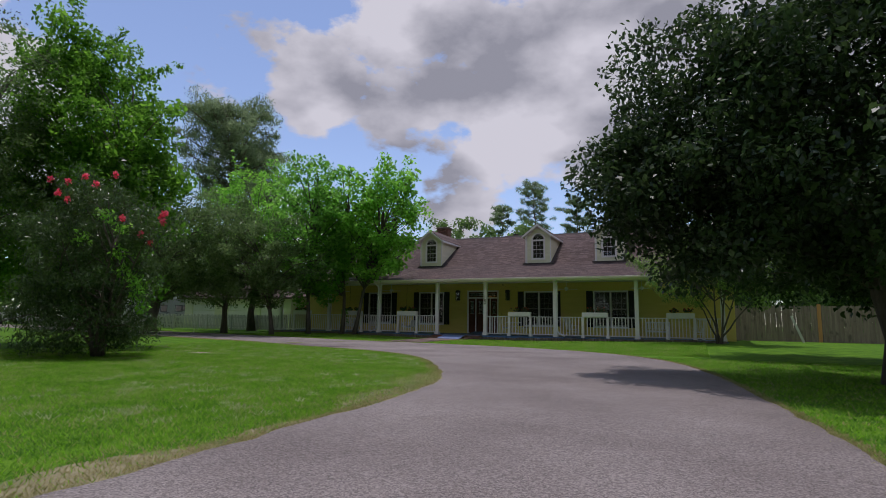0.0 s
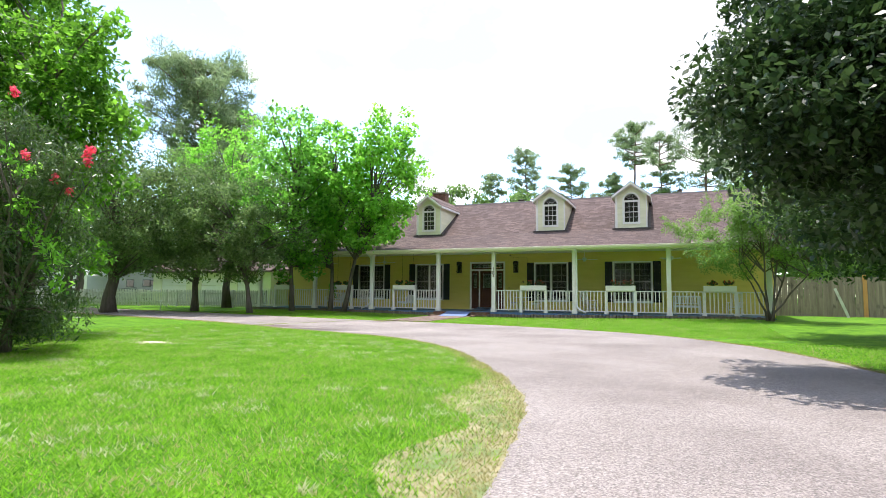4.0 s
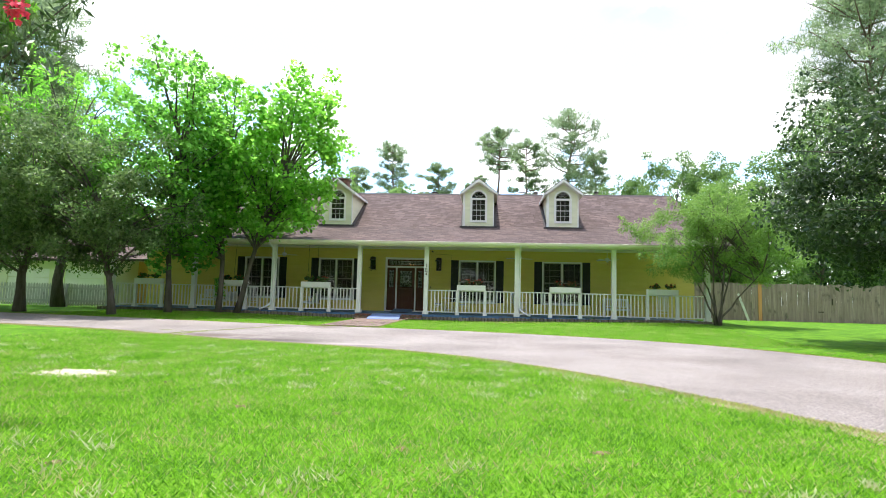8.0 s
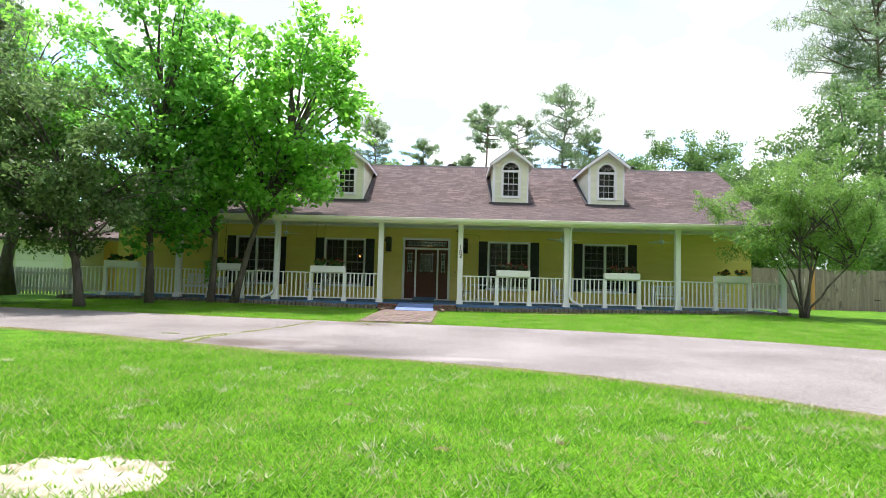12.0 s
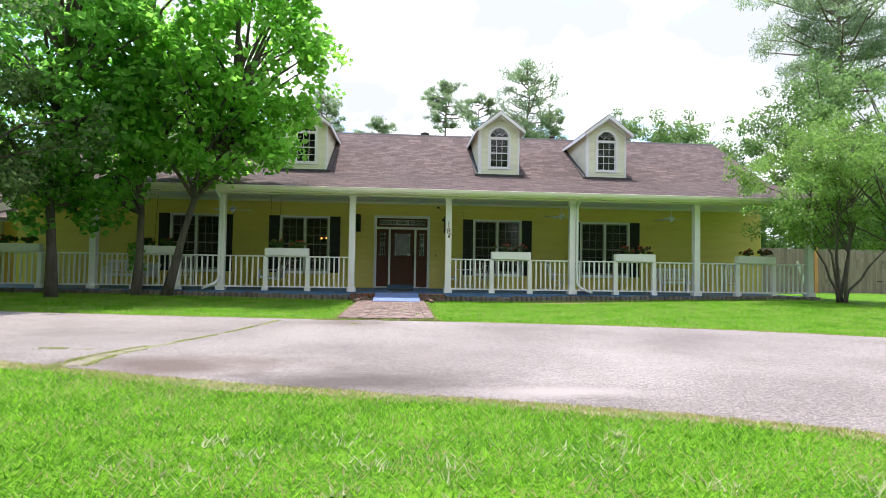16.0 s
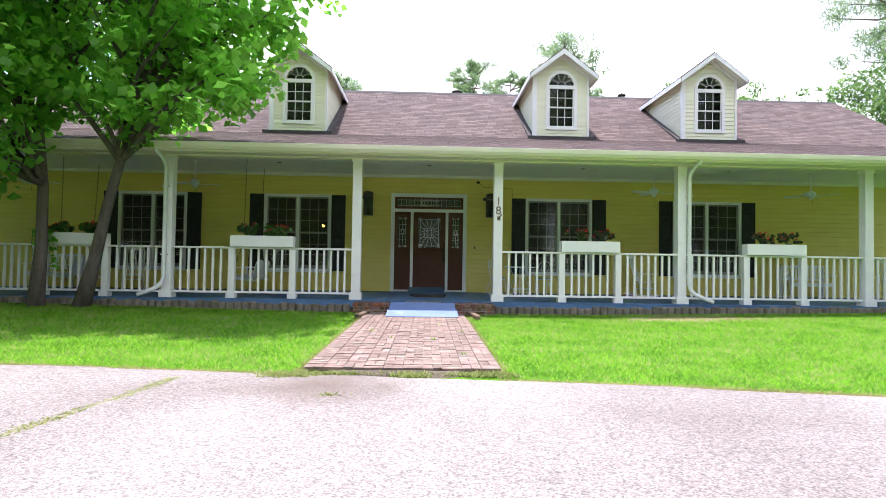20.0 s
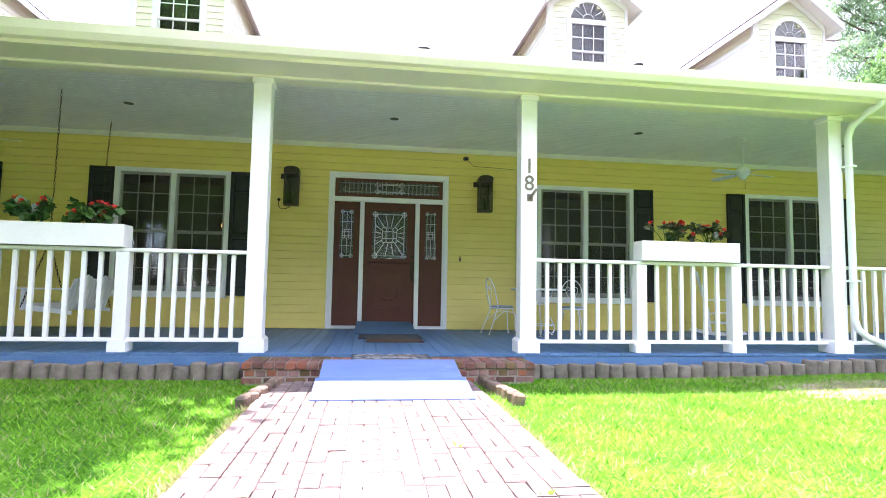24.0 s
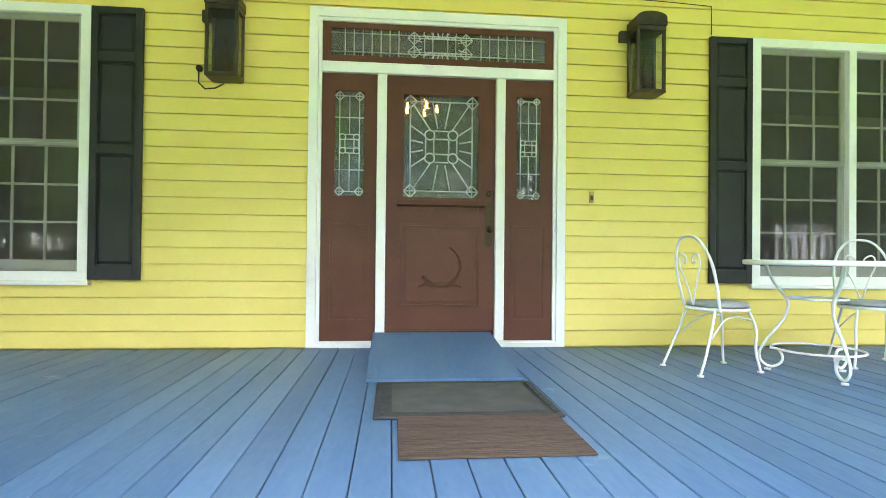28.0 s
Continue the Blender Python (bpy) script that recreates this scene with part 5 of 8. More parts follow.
broad_tree("oak_tree", g(-27.0, 26.0), 8, 1, [((0.5, -0.3, 5.4), (3.4, 3.1, 3.0)), ((-1.2, 0.2, 6.6), (3.0, 2.8, 2.6)), ((2.2, 0, 4.0), (2.5, 2.4, 2.0)), ((-1.5, -0.3, 3.6), (2.8, 2.5, 1.7)), ((0.2, 0, 2.6), (2.8, 2.4, 1.0))],
           0.15, OAKLEAF, 15, "spreading dark live oak by the picket fence", 0.65, 130, 330, r0=0.2)
broad_tree("oak_tree", g(-29.8, 22.9), 9, 1, [((0.0, 0.0, 6.2), (3.7, 3.5, 3.4)), ((1.8, 0.4, 5.0), (3.0, 2.8, 2.7)), ((-2.4, 0.4, 5.6), (3.2, 3.0, 3.0)), ((0.0, 0.0, 3.6), (3.4, 3.0, 1.6)), ((0.0, 0.0, 2.8), (3.0, 2.6, 1.0))],
           0.16, OAKLEAF, 16, "large dark oak with a thick trunk by the drive", 0.7, 140, 340, r0=0.34)
broad_tree("maple_tree", g(-29.5, 31.0), 13, 1, [((0.0, 0.0, 9.6), (3.8, 3.2, 3.2)), ((3.2, 0.2, 8.4), (3.0, 2.6, 2.8)), ((-3.2, 0.2, 8.0), (3.2, 2.8, 3.0)), ((0.0, 0.2, 6.4), (4.0, 2.6, 2.2))],
           0.20, BRIGHTLEAF, 21, "tall bright green tree behind the picket fence", 0.7, 110, 280, r0=0.26, sprout=0.35)
broad_tree("oak_tree", g(-37.0, 25.4), 9, 1, [((0.0, 0.0, 6.8), (4.0, 3.4, 3.6)), ((2.4, 0.4, 5.4), (3.0, 2.6, 2.8)), ((-2.8, 0.4, 6.0), (3.4, 2.8, 3.2)), ((0, 0, 4.0), (3.4, 2.8, 1.6))],
           0.15, OAKLEAF, 22, "dark oak further along the drive", 0.8, 170, 270, r0=0.3)
broad_tree("oak_tree", g(-45.0, 31.5), 12, 1, [((0.0, 0.0, 8.4), (4.4, 3.4, 4.2)), ((3.4, 0.4, 6.4), (3.2, 2.8, 3.0)), ((-3.8, 0.4, 7.0), (3.8, 2.8, 3.6))],
           0.18, OAKLEAF, 24, "tall dark oak by the parked trailers", 0.9, 150, 240, r0=0.32)
# crepe myrtle at the porch's east end
broad_tree("crepe_myrtle", g(1.6, 28.6), 6, 6, [((-2.0, -0.3, 3.5), (1.7, 1.4, 1.3)), ((1.3, 0.2, 3.7), (1.9, 1.5, 1.5)), ((0.2, -0.2, 4.7), (2.0, 1.7, 1.3)), ((-0.9, 0.3, 2.7), (1.6, 1.2, 0.9)), ((2.0, -0.2, 2.6), (1.6, 1.2, 1.1)), ((0.3, 0.4, 5.6), (1.0, 0.9, 0.7)), ((0.2, -0.2, 3.3), (1.8, 1.4, 1.2))],
           0.085, BUSHLEAF, 17, "multi-stemmed crepe myrtle with fine light green leaves", 0.38, 140, 470, r0=0.12, twig=0.012, sprout=0.28, gaps=-0.22, ratio=0.5)
# big dark tree over the drive
broad_tree("pear_tree", g(4.1, 12.6), 10, 1, [((-0.7, -0.2, 6.0), (3.9, 3.8, 3.7)), ((-3.3, -0.4, 3.9), (2.4, 2.4, 2.0)), ((1.5, 0.5, 7.0), (3.8, 3.6, 3.6)), ((-0.5, -2.2, 3.6), (2.6, 2.2, 1.8)), ((1.5, 1.5, 3.6), (3.4, 2.8, 2.0)), ((-4.3, -0.4, 4.2), (2.1, 2.2, 1.7)), ((-2.9, -0.2, 6.5), (2.2, 2.4, 2.1)), ((-3.3, -1.0, 3.3), (1.9, 1.8, 1.3)), ((-4.4, 0.0, 5.3), (1.8, 1.8, 1.7)), ((-0.5, 1.8, 3.4), (2.8, 2.2, 1.8))],
           0.14, DARKLEAF, 18, "large dark glossy-leaved tree hanging over the drive", 0.75, 300, 520, r0=0.26, shell=0.35, gaps=-0.34, sprout=0.1)
broad_tree("pear_tree", g(9.2, 21.4), 9, 1, [((-4.4, -0.8, 5.6), (4.2, 4.0, 3.2)), ((-6.9, -0.4, 3.9), (2.1, 2.4, 1.8)), ((-2.0, -1.0, 4.6), (3.4, 3.2, 2.6)), ((-4.0, -2.6, 3.4), (2.8, 2.0, 1.5)), ((-5.4, 1.2, 3.3), (2.4, 2.0, 1.5)), ((0.0, 0.0, 5.6), (3.0, 3.0, 2.6))],
           0.15, DARKLEAF, 25, "dark glossy-leaved tree on the grass by the plank fence", 0.75, 170, 400, r0=0.24, shell=0.35, gaps=-0.34, sprout=0.1)
# tall leafy tree and oleander on the lawn's west side
broad_tree("leafy_tree", g(-17.9, 11.8), 12, 3, [((0.2, 0.2, 6.8), (2.5, 2.4, 2.0)), ((-2.6, 0.0, 8.6), (2.9, 2.8, 3.6)), ((-0.6, 0.3, 5.2), (2.6, 2.4, 2.2)), ((-1.6, 0.0, 3.4), (2.6, 2.6, 2.0)), ((-1.2, 0, 10.3), (1.2, 1.2, 1.6)), ((-3.6, 0.0, 5.0), (2.6, 2.6, 3.4))],
           0.17, LEFTLEAF, 19, "tall leafy tree with bright new growth on the lawn", 0.7, 230, 400, r0=0.2, shell=0.4, gaps=-0.28)
broad_tree("cedar_tree", g(-21.0, 8.6), 11, 1, [((0.0, 0.0, 7.5), (2.8, 2.8, 4.2)), ((0.6, 0.0, 3.8), (3.0, 2.8, 2.6)), ((-1.8, 0.4, 5.4), (2.8, 2.6, 3.6))],
           0.11, OAKLEAF, 23, "dense dark evergreen tree beside the oleander", 0.75, 260, 220, r0=0.2)
OLE = broad_tree("oleander_bush", g(-13.7, 9.0), 4, 7, [((0.0, 0, 2.4), (1.3, 1.5, 1.4)), ((-0.3, 0, 3.8), (1.2, 1.3, 1.0)), ((0.1, 0.2, 1.1), (1.2, 1.3, 0.9)), ((-1.3, -0.3, 1.6), (1.4, 1.4, 1.3)), ((-1.0, -0.2, 3.2), (1.3, 1.4, 1.2)), ((1.1, -0.3, 3.2), (0.5, 0.6, 0.6)), ((1.35, 0.3, 3.4), (0.4, 0.45, 0.5)), ((-0.2, -0.4, 0.6), (1.5, 1.3, 0.6)), ((0.2, -0.5, 1.5), (1.3, 1.2, 1.0)), ((-1.6, -0.5, 0.8), (1.5, 1.4, 0.8))],
           0.14, OLELEAF, 20, "tall dark oleander bush with red flower clusters", 0.45, 150, 420, r0=0.12, ratio=0.2, twig=0.012)
rngn = np.random.default_rng(78)
NEWG = [(1.0, -0.3, 2.2), (1.3, 0.0, 1.7), (1.0, -0.4, 2.7), (1.35, 0.1, 1.3), (0.8, -0.7, 3.6), (1.4, -0.2, 2.0), (0.5, -1.0, 3.0), (1.2, -0.5, 3.3)]
tagged(part("new_growth", leaf_mesh("new_growth", NEWG, [0.26] * 8, np.full(8, 55), 0.13, BRIGHTLEAF, rngn, 0.9, 0.45), None, OLE, "bright yellow-green young shoots"), kind="stuff")
rngf = np.random.default_rng(77)
for fx, fy, fz in ((1.25, -0.1, 3.1), (1.05, -0.5, 3.45), (1.35, 0.1, 2.9), (0.5, -0.9, 4.3), (0.2, -1.0, 4.5), (-0.3, -1.1, 4.4), (-0.5, -1.2, 4.1), (-0.1, -1.2, 3.9), (0.75, -0.6, 4.6), (-0.9, -1.2, 4.5), (1.38, 0.35, 3.62), (1.55, 0.30, 3.70), (1.58, 0.25, 3.46)):
    fx, fz = fx + 0.15, fz + 0.05
    c_ = (fx, fy, fz)
    tagged(part("flower_head", leaf_mesh("flower_head", [c_, (fx + 0.06, fy - 0.04, fz + 0.05)], [0.09, 0.07], np.array([34, 22]), 0.055, REDBLOOM, rngf, 0.9, 0.85), None, OLE, "cluster of red-pink oleander flowers"), kind="stuff")

# x, y, height, spread, lowest limb as a share of the height
PINES = [(-6.8, 88, 27.0, 3.6, 0.76), (2.4, 77, 25.7, 4.9, 0.56), (-3.2, 80, 22.6, 3.4, 0.62), (6.4, 81, 21.5, 3.2, 0.6), (-22.8, 86, 24.0, 3.8, 0.66), (-15.6, 85, 20.6, 3.2, 0.64), (-9.8, 86, 19.2, 2.8, 0.64),
         (31.5, 64, 35.0, 8.0, 0.55), (-46.5, 44, 25.0, 6.4, 0.55), (-52, 54, 24.0, 4.5, 0.55), (-27.5, 84, 20.0, 3.0, 0.6)]
for i, (x, y, h, s, low) in enumerate(PINES):
    pine_tree((x, y, 0), h, s, 40 + i, "tall loblolly pine with sparse rounded crown", low, 24 if s < 4 else (32 if s < 5 else 60), needle=0.5, per=60 if s < 5 else 135)
FAR = [(11.8, 66, 17.8, 4.8), (17.6, 67, 18.2, 5.2), (7.0, 69, 16.5, 3.6), (12.4, 56, 11.5, 3.5), (18.6, 51, 16.2, 5.2), (26.5, 53, 19.5, 6.5), (20, 43, 9.5, 4.5), (-17, 62, 12.5, 4), (-26, 60, 14, 5), (36, 44, 15, 6), (-34, 56, 15, 6), (-44, 46, 14, 5), (-54, 42, 15, 6), (-64, 36, 14, 6), (-74, 30, 14, 6), (44, 34, 15, 6),
       (20, 4, 13, 6), (24, 20, 14, 6), (-36, 2, 13, 6), (-42, 14, 13, 6)]
for i, (x, y, h, s) in enumerate(FAR):
    broad_tree("far_tree", (x, y, 0), h, 1, [((0, 0, h * 0.70), (s, s, h * 0.28)), ((s * 0.5, -0.5, h * 0.48), (s * 0.75, s * 0.75, h * 0.24)), ((-s * 0.5, 0.5, h * 0.5), (s * 0.75, s * 0.75, h * 0.24)), ((0, 0, h * 0.28), (s * 0.8, s * 0.8, h * 0.14))],
               0.26 if i < 7 else 0.45, FARLEAF, 70 + i, "green broadleaf tree behind the property", 1.0, 190 if i < 7 else 62, 210 if i < 7 else 180, r0=0.22, twig=0.03, gaps=-0.34, sprout=0.03)


def woods(name, a0, a1, rad, n, hmax, seed, lab):
    """A belt of distant woodland on an arc round the place."""
    rng = np.random.default_rng(seed)
    an = radians(a0) + radians(a1 - a0) * rng.random(n)
    rr = rad + 16 * rng.random(n)
    top = hmax * (0.72 + 0.28 * np.sin(an * 23) * np.sin(an * 9 + 1))
    C = np.stack([-10 + rr * np.sin(an), 16 + rr * np.cos(an), top * rng.random(n) ** 0.6], 1)
    ob = new(name, leaf_mesh(name, C, np.full(n, 2.2), np.full(n, 60), 1.0, FARLEAF, rng, 0.8, 0.6))
    tagged(ob, lab, "woods", kind="stuff")


woods("woodland", -75, 75, 74, 900, 13, 301, "belt of green woodland behind the house")
woods("woodland_south", 95, 265, 46, 1700, 34, 302, "belt of green woodland across the lawn")

for i, nw in enumerate(NEWELS):
    if nw is None:
        continue
    planter_box(nw[0] - 0.02, nw[1] + 0.02)
    for k, f in enumerate((0.28, 0.74)):
        dark = i >= 4
        bedding_plant(nw[0] + (nw[1] - nw[0]) * f, 200 + i * 2 + k, DARKPOT if dark else POTLEAF,
                      "bronze-leaved begonia with red flowers" if dark else "green-leaved begonia with red flowers", 0.07 if dark else 0.10)


def lantern(x, seed):
    t = thing("wall_lantern", (x, W - 0.018, 2.80), "dark bronze wall lantern with curved hood and glass sides", "lantern", "lanterns beside the front door")
    w, dp, h = 0.115, 0.20, 0.33
    part("back_plate", box(-w - 0.0, w + 0.0, -0.012, 0.0, -h, h, 0.003), BRONZE, t)
    post = mesh_of("corner_post", box(-0.012, 0.012, -0.012, 0.012, -h + 0.0305, h - 0.1305), BRONZE)
    for sx in (-1, 1):
        for y in (-dp, -0.026):
            part("corner_post", post, None, t, at=(sx * w, y, 0))
    part("bottom_frame", box(-w - 0.014, w + 0.014, -dp - 0.014, -0.013, -h, -h + 0.03, 0.003), BRONZE, t)
    part("top_frame", box(-w - 0.014, w + 0.014, -dp - 0.014, -0.013, h - 0.13, h - 0.09, 0.003), BRONZE, t)
    hood = [(-w - 0.018, h - 0.089), (w + 0.018, h - 0.089), (w + 0.018, h - 0.02)] + [((w + 0.018) * math.cos(a), h - 0.02 + 0.05 * math.sin(a)) for a in np.linspace(0.12, math.pi - 0.12, 9)] + [(-w - 0.018, h - 0.02)]
    part("hood", prism(hood, "y", -dp - 0.025, -0.013), BRONZE, t)
    part("bracket_arm", box(-w - 0.09, -w - 0.014, -0.05, -0.005, h - 0.17, h - 0.08), BRONZE, t)
    for sx in (-1, 1):
        p = part("side_pane", box(sx * w - 0.002, sx * w + 0.002, -dp + 0.013, -0.04, -h + 0.03, h - 0.131), GLASS, t)
        p.visible_shadow = False
    p = part("front_pane", box(-w + 0.013, w - 0.013, -dp - 0.002, -dp + 0.002, -h + 0.03, h - 0.131), GLASS, t)
    p.visible_shadow = False
    part("burner", tube([(0, -0.12, -h + 0.031), (0, -0.12, -0.10), (0, -0.12, -0.08), (0, -0.12, 0.0)], [0.035, 0.03, 0.018, 0.012], 10), BRASS, t)
    return t


lantern(-14.04, 1)
lantern(-10.5, 2)


def gas_cock(x, z):
    t = thing("gas_valve", (x, W - 0.019, z), "small brass gas valve with a curled pipe", "valve")
    part("body", tube([(0, -0.001, 0), (0, -0.03, 0), (0, -0.045, 0)], [0.028, 0.026, 0.012], 12), BRASS, t)
    part("pipe", tube([(0, -0.03, -0.03), (0.0, -0.03, -0.12), (0.05, -0.03, -0.17), (0.13, -0.025, -0.16), (0.2, -0.02, -0.12)], 0.007, 6), BRASS, t)


gas_cock(-14.27, 2.58)


def doorbell():
    t = thing("doorbell", (-10.94, W - 0.019, 1.59), "small brass doorbell with a black button", "doorbell")
    part("plate", box(-0.022, 0.022, -0.012, -0.001, -0.05, 0.05, 0.003), surface("brass_plate", (0.35, 0.27, 0.10), (0.45, 0.35, 0.15), 0.35, 9, 90, 0, metal=0.8), t)
    part("button", box(-0.012, 0.012, -0.016, -0.0121, -0.03, 0.012), BLACK, t)


doorbell()


def door_camera():
    t = thing("security_camera", (-10.87, W - 0.019, 3.50), "small dark security camera under the ceiling", "camera")
    part("mount", tube([(0, -0.001, 0), (0, -0.02, 0)], 0.04, 12), BRONZE, t)
    part("body", tube([(0, -0.021, 0), (0.02, -0.10, -0.02), (0.022, -0.11, -0.021)], [0.03, 0.035, 0.02], 12), BLACK, t)
    c = thing("cable", (-10.6, W - 0.022, 3.34), "thin dark cable clipped to the siding", "cable")
    part("run", tube([(-0.25, 0, 0.15), (-0.1, 0, 0.02), (0.3, 0, 0.01), (0.76, 0, -0.01), (0.76, 0, -0.27)], 0.004, 5), BLACK, c)


door_camera()


def house_number():
    for ch, z in (("1", 2.44), ("8", 2.23)):
        cu = bpy.data.curves.new("digit", "FONT")
        cu.body, cu.size, cu.extrude, cu.align_x = ch, 0.26, 0.006, "CENTER"
        tmp = bpy.data.objects.new("tmp", cu)
        me = bpy.data.meshes.new_from_object(tmp)
        me.materials.clear()
        me.materials.append(CONC)
        bpy.data.objects.remove(tmp)
        ob = new("house_number", me)
        ob.matrix_basis = pose(POSTS[4], PY - 0.108, z, 90, 0, 0)
        tagged(ob, "grey metal house number %s on the porch post" % ("one" if ch == "1" else "eight"), "house number", "house number digits")


house_number()


def flag_holder():
    t = thing("flag_holder", (POSTS[4] + 0.01, PY - 0.101, 2.14), "grey metal flag pole bracket on the porch post", "bracket")
    part("plate", box(-0.035, 0.035, -0.008, -0.001, -0.045, 0.045, 0.002), CONC, t)
    part("socket", tube([(0, -0.008, -0.01), (0.05, -0.10, 0.09)], 0.016, 8), CONC, t)


flag_holder()


def downspout(x, sx):
    t = thing("downspout", (x, PY, 0), "white metal downspout with a bent foot at the porch post", "downspout", "downspouts on the porch posts", "structure")
    pts = [(0, -0.66, 3.47), (0, -0.65, 3.40), (0, -0.45, 3.34), (0, -0.23, 3.24), (0, -0.165, 3.10), (0, -0.165, 0.72), (sx * 0.03, -0.18, 0.60), (sx * 0.12, -0.22, 0.50), (sx * 0.32, -0.30, 0.40), (sx * 0.46, -0.36, 0.34)]
    bm = bmesh.new()
    add_tube(bm, pts, 0.044, 10)
    part("pipe", bm, WHITEMETAL, t)
    for z in (2.7, 1.2):
        part("strap", box(-0.06, 0.06, -0.222, -0.10, z, z + 0.03), WHITEMETAL, t)


downspout(POSTS[5] + 0.13, 1)
downspout(POSTS[2] - 0.02, -1)


def ceiling_fan(x, seed):
    t = thing("ceiling_fan", (x, 32.3, CEIL - 0.007), "white ceiling fan with four blades, at rest", "ceiling fan", "fans along the porch ceiling")
    part("canopy", tube([(0, 0, 0), (0, 0, -0.03), (0, 0, -0.05)], [0.065, 0.05, 0.018], 14), WHITEMETAL, t)
    part("rod", tube([(0, 0, -0.05), (0, 0, -0.5)], 0.011, 8), WHITEMETAL, t)
    part("motor", tube([(0, 0, -0.48), (0, 0, -0.52), (0, 0, -0.6), (0, 0, -0.64), (0, 0, -0.70)], [0.03, 0.11, 0.115, 0.07, 0.045], 16), WHITEMETAL, t)
    part("pull_chain", tube([(0.03, 0, -0.70), (0.03, 0, -0.86)], 0.003, 5), BRASS, t)
    for k in range(4):
        a = seed + k * math.tau / 4
        m = Matrix.Rotation(a, 4, "Z") @ Matrix.Translation((0, 0, -0.60)) @ Matrix.Rotation(radians(12), 4, "X")
        bm = bmesh.new()
        add_prism(bm, [(0.16, -0.045), (0.30, -0.065), (0.60, -0.07), (0.66, -0.04), (0.66, 0.04), (0.60, 0.07), (0.30, 0.065), (0.16, 0.045)], "z", -0.004, 0.004)
        add_box(bm, 0.09, 0.2, -0.02, 0.02, -0.010, -0.0045)
        part("blade", bm, WHITEMETAL, t, at=m)


for x, a in ((-6.35, 0.2), (-2.1, 0.7), (-18.35, 0.35), (-22.5, 0.9)):
    ceiling_fan(x, a)
for x in (-20.2, -16.2, -12.3, -8.24, -4.35, -0.4):
    t = thing("recessed_light", (x, 32.3, CEIL - 0.007), "recessed ceiling light with a white rim, unlit", "ceiling light", "recessed lights in the porch ceiling")
    bm = bmesh.new()
    add_tube(bm, [(0, 0, 0), (0, 0, -0.008)], [0.10, 0.092], 20)
    part("rim", bm, WHITEMETAL, t)
    part("recess", tube([(0, 0, -0.0085), (0, 0, -0.0105)], 0.07, 18), BRONZE, t)


def wire(bm, pts, r=0.008, n=6):
    """A smooth bent rod through points."""
    p = [Vector(q) for q in pts]
    for _ in range(2):
        q = [p[0]]
        for a, b in zip(p, p[1:]):
            q += [a * 0.75 + b * 0.25, a * 0.25 + b * 0.75]
        p = q + [p[-1]]
    add_tube(bm, [tuple(v) for v in p], r, n)


def rod(pts, r=0.008):
    bm = bmesh.new()
    wire(bm, pts, r)
    return bm


def bistro_chair(m, lab):
    t = thing("bistro_chair", m, lab, "chair", "bistro set on the porch")
    part("seat_ring", tube([(0.2 * math.cos(k * math.tau / 24), 0.2 * math.sin(k * math.tau / 24), 0.435) for k in range(25)], 0.012, 6), WHITEMETAL, t)
    part("seat", tube([(0, 0, 0.428), (0, 0, 0.432), (0, 0, 0.438)], [0.19, 0.195, 0.19], 24), WHITEMETAL, t)
    part("cushion", tube([(0, 0, 0.448), (0, 0, 0.455), (0, 0, 0.475), (0, 0, 0.482)], [0.185, 0.2, 0.2, 0.18], 24), CUSHION, t, "grey round seat cushion")
    for sx in (-1, 1):
        part("front_leg", rod([(sx * 0.13, -0.14, 0.43), (sx * 0.16, -0.19, 0.30), (sx * 0.15, -0.18, 0.15), (sx * 0.17, -0.21, 0.01)], 0.009), WHITEMETAL, t)
        part("back_leg", rod([(sx * 0.14, 0.14, 0.43), (sx * 0.16, 0.19, 0.28), (sx * 0.18, 0.25, 0.12), (sx * 0.19, 0.30, 0.01)], 0.009), WHITEMETAL, t)
        part("brace", rod([(sx * 0.14, -0.16, 0.36), (sx * 0.1, 0.0, 0.40), (sx * 0.16, 0.19, 0.24)], 0.006), WHITEMETAL, t)
        part("foot", tube([(sx * 0.17, -0.21, 0.001), (sx * 0.17, -0.21, 0.012)], 0.022, 10), WHITEMETAL, t)
        part("foot", tube([(sx * 0.19, 0.30, 0.001), (sx * 0.19, 0.30, 0.012)], 0.022, 10), WHITEMETAL, t)
        part("scroll", rod([(0, 0.20, 0.46), (sx * 0.05, 0.22, 0.62), (sx * 0.11, 0.235, 0.74), (sx * 0.09, 0.24, 0.83), (sx * 0.02, 0.238, 0.79), (sx * 0.04, 0.236, 0.74), (sx * 0.065, 0.236, 0.77)], 0.006), WHITEMETAL, t)
    part("back_hoop", rod([(-0.17, 0.13, 0.43), (-0.19, 0.17, 0.60), (-0.18, 0.21, 0.78), (-0.10, 0.245, 0.92), (0.0, 0.25, 0.945), (0.10, 0.245, 0.92), (0.18, 0.21, 0.78), (0.19, 0.17, 0.60), (0.17, 0.13, 0.43)], 0.010), WHITEMETAL, t)


bistro_chair(pose(-10.38, 33.0, D, 0, 0, 100), "white wrought iron bistro chair with grey cushion beside the table")
bistro_chair(pose(-9.12, 33.08, D, 0, 0, -25), "white wrought iron bistro chair with scrolled back behind the table")


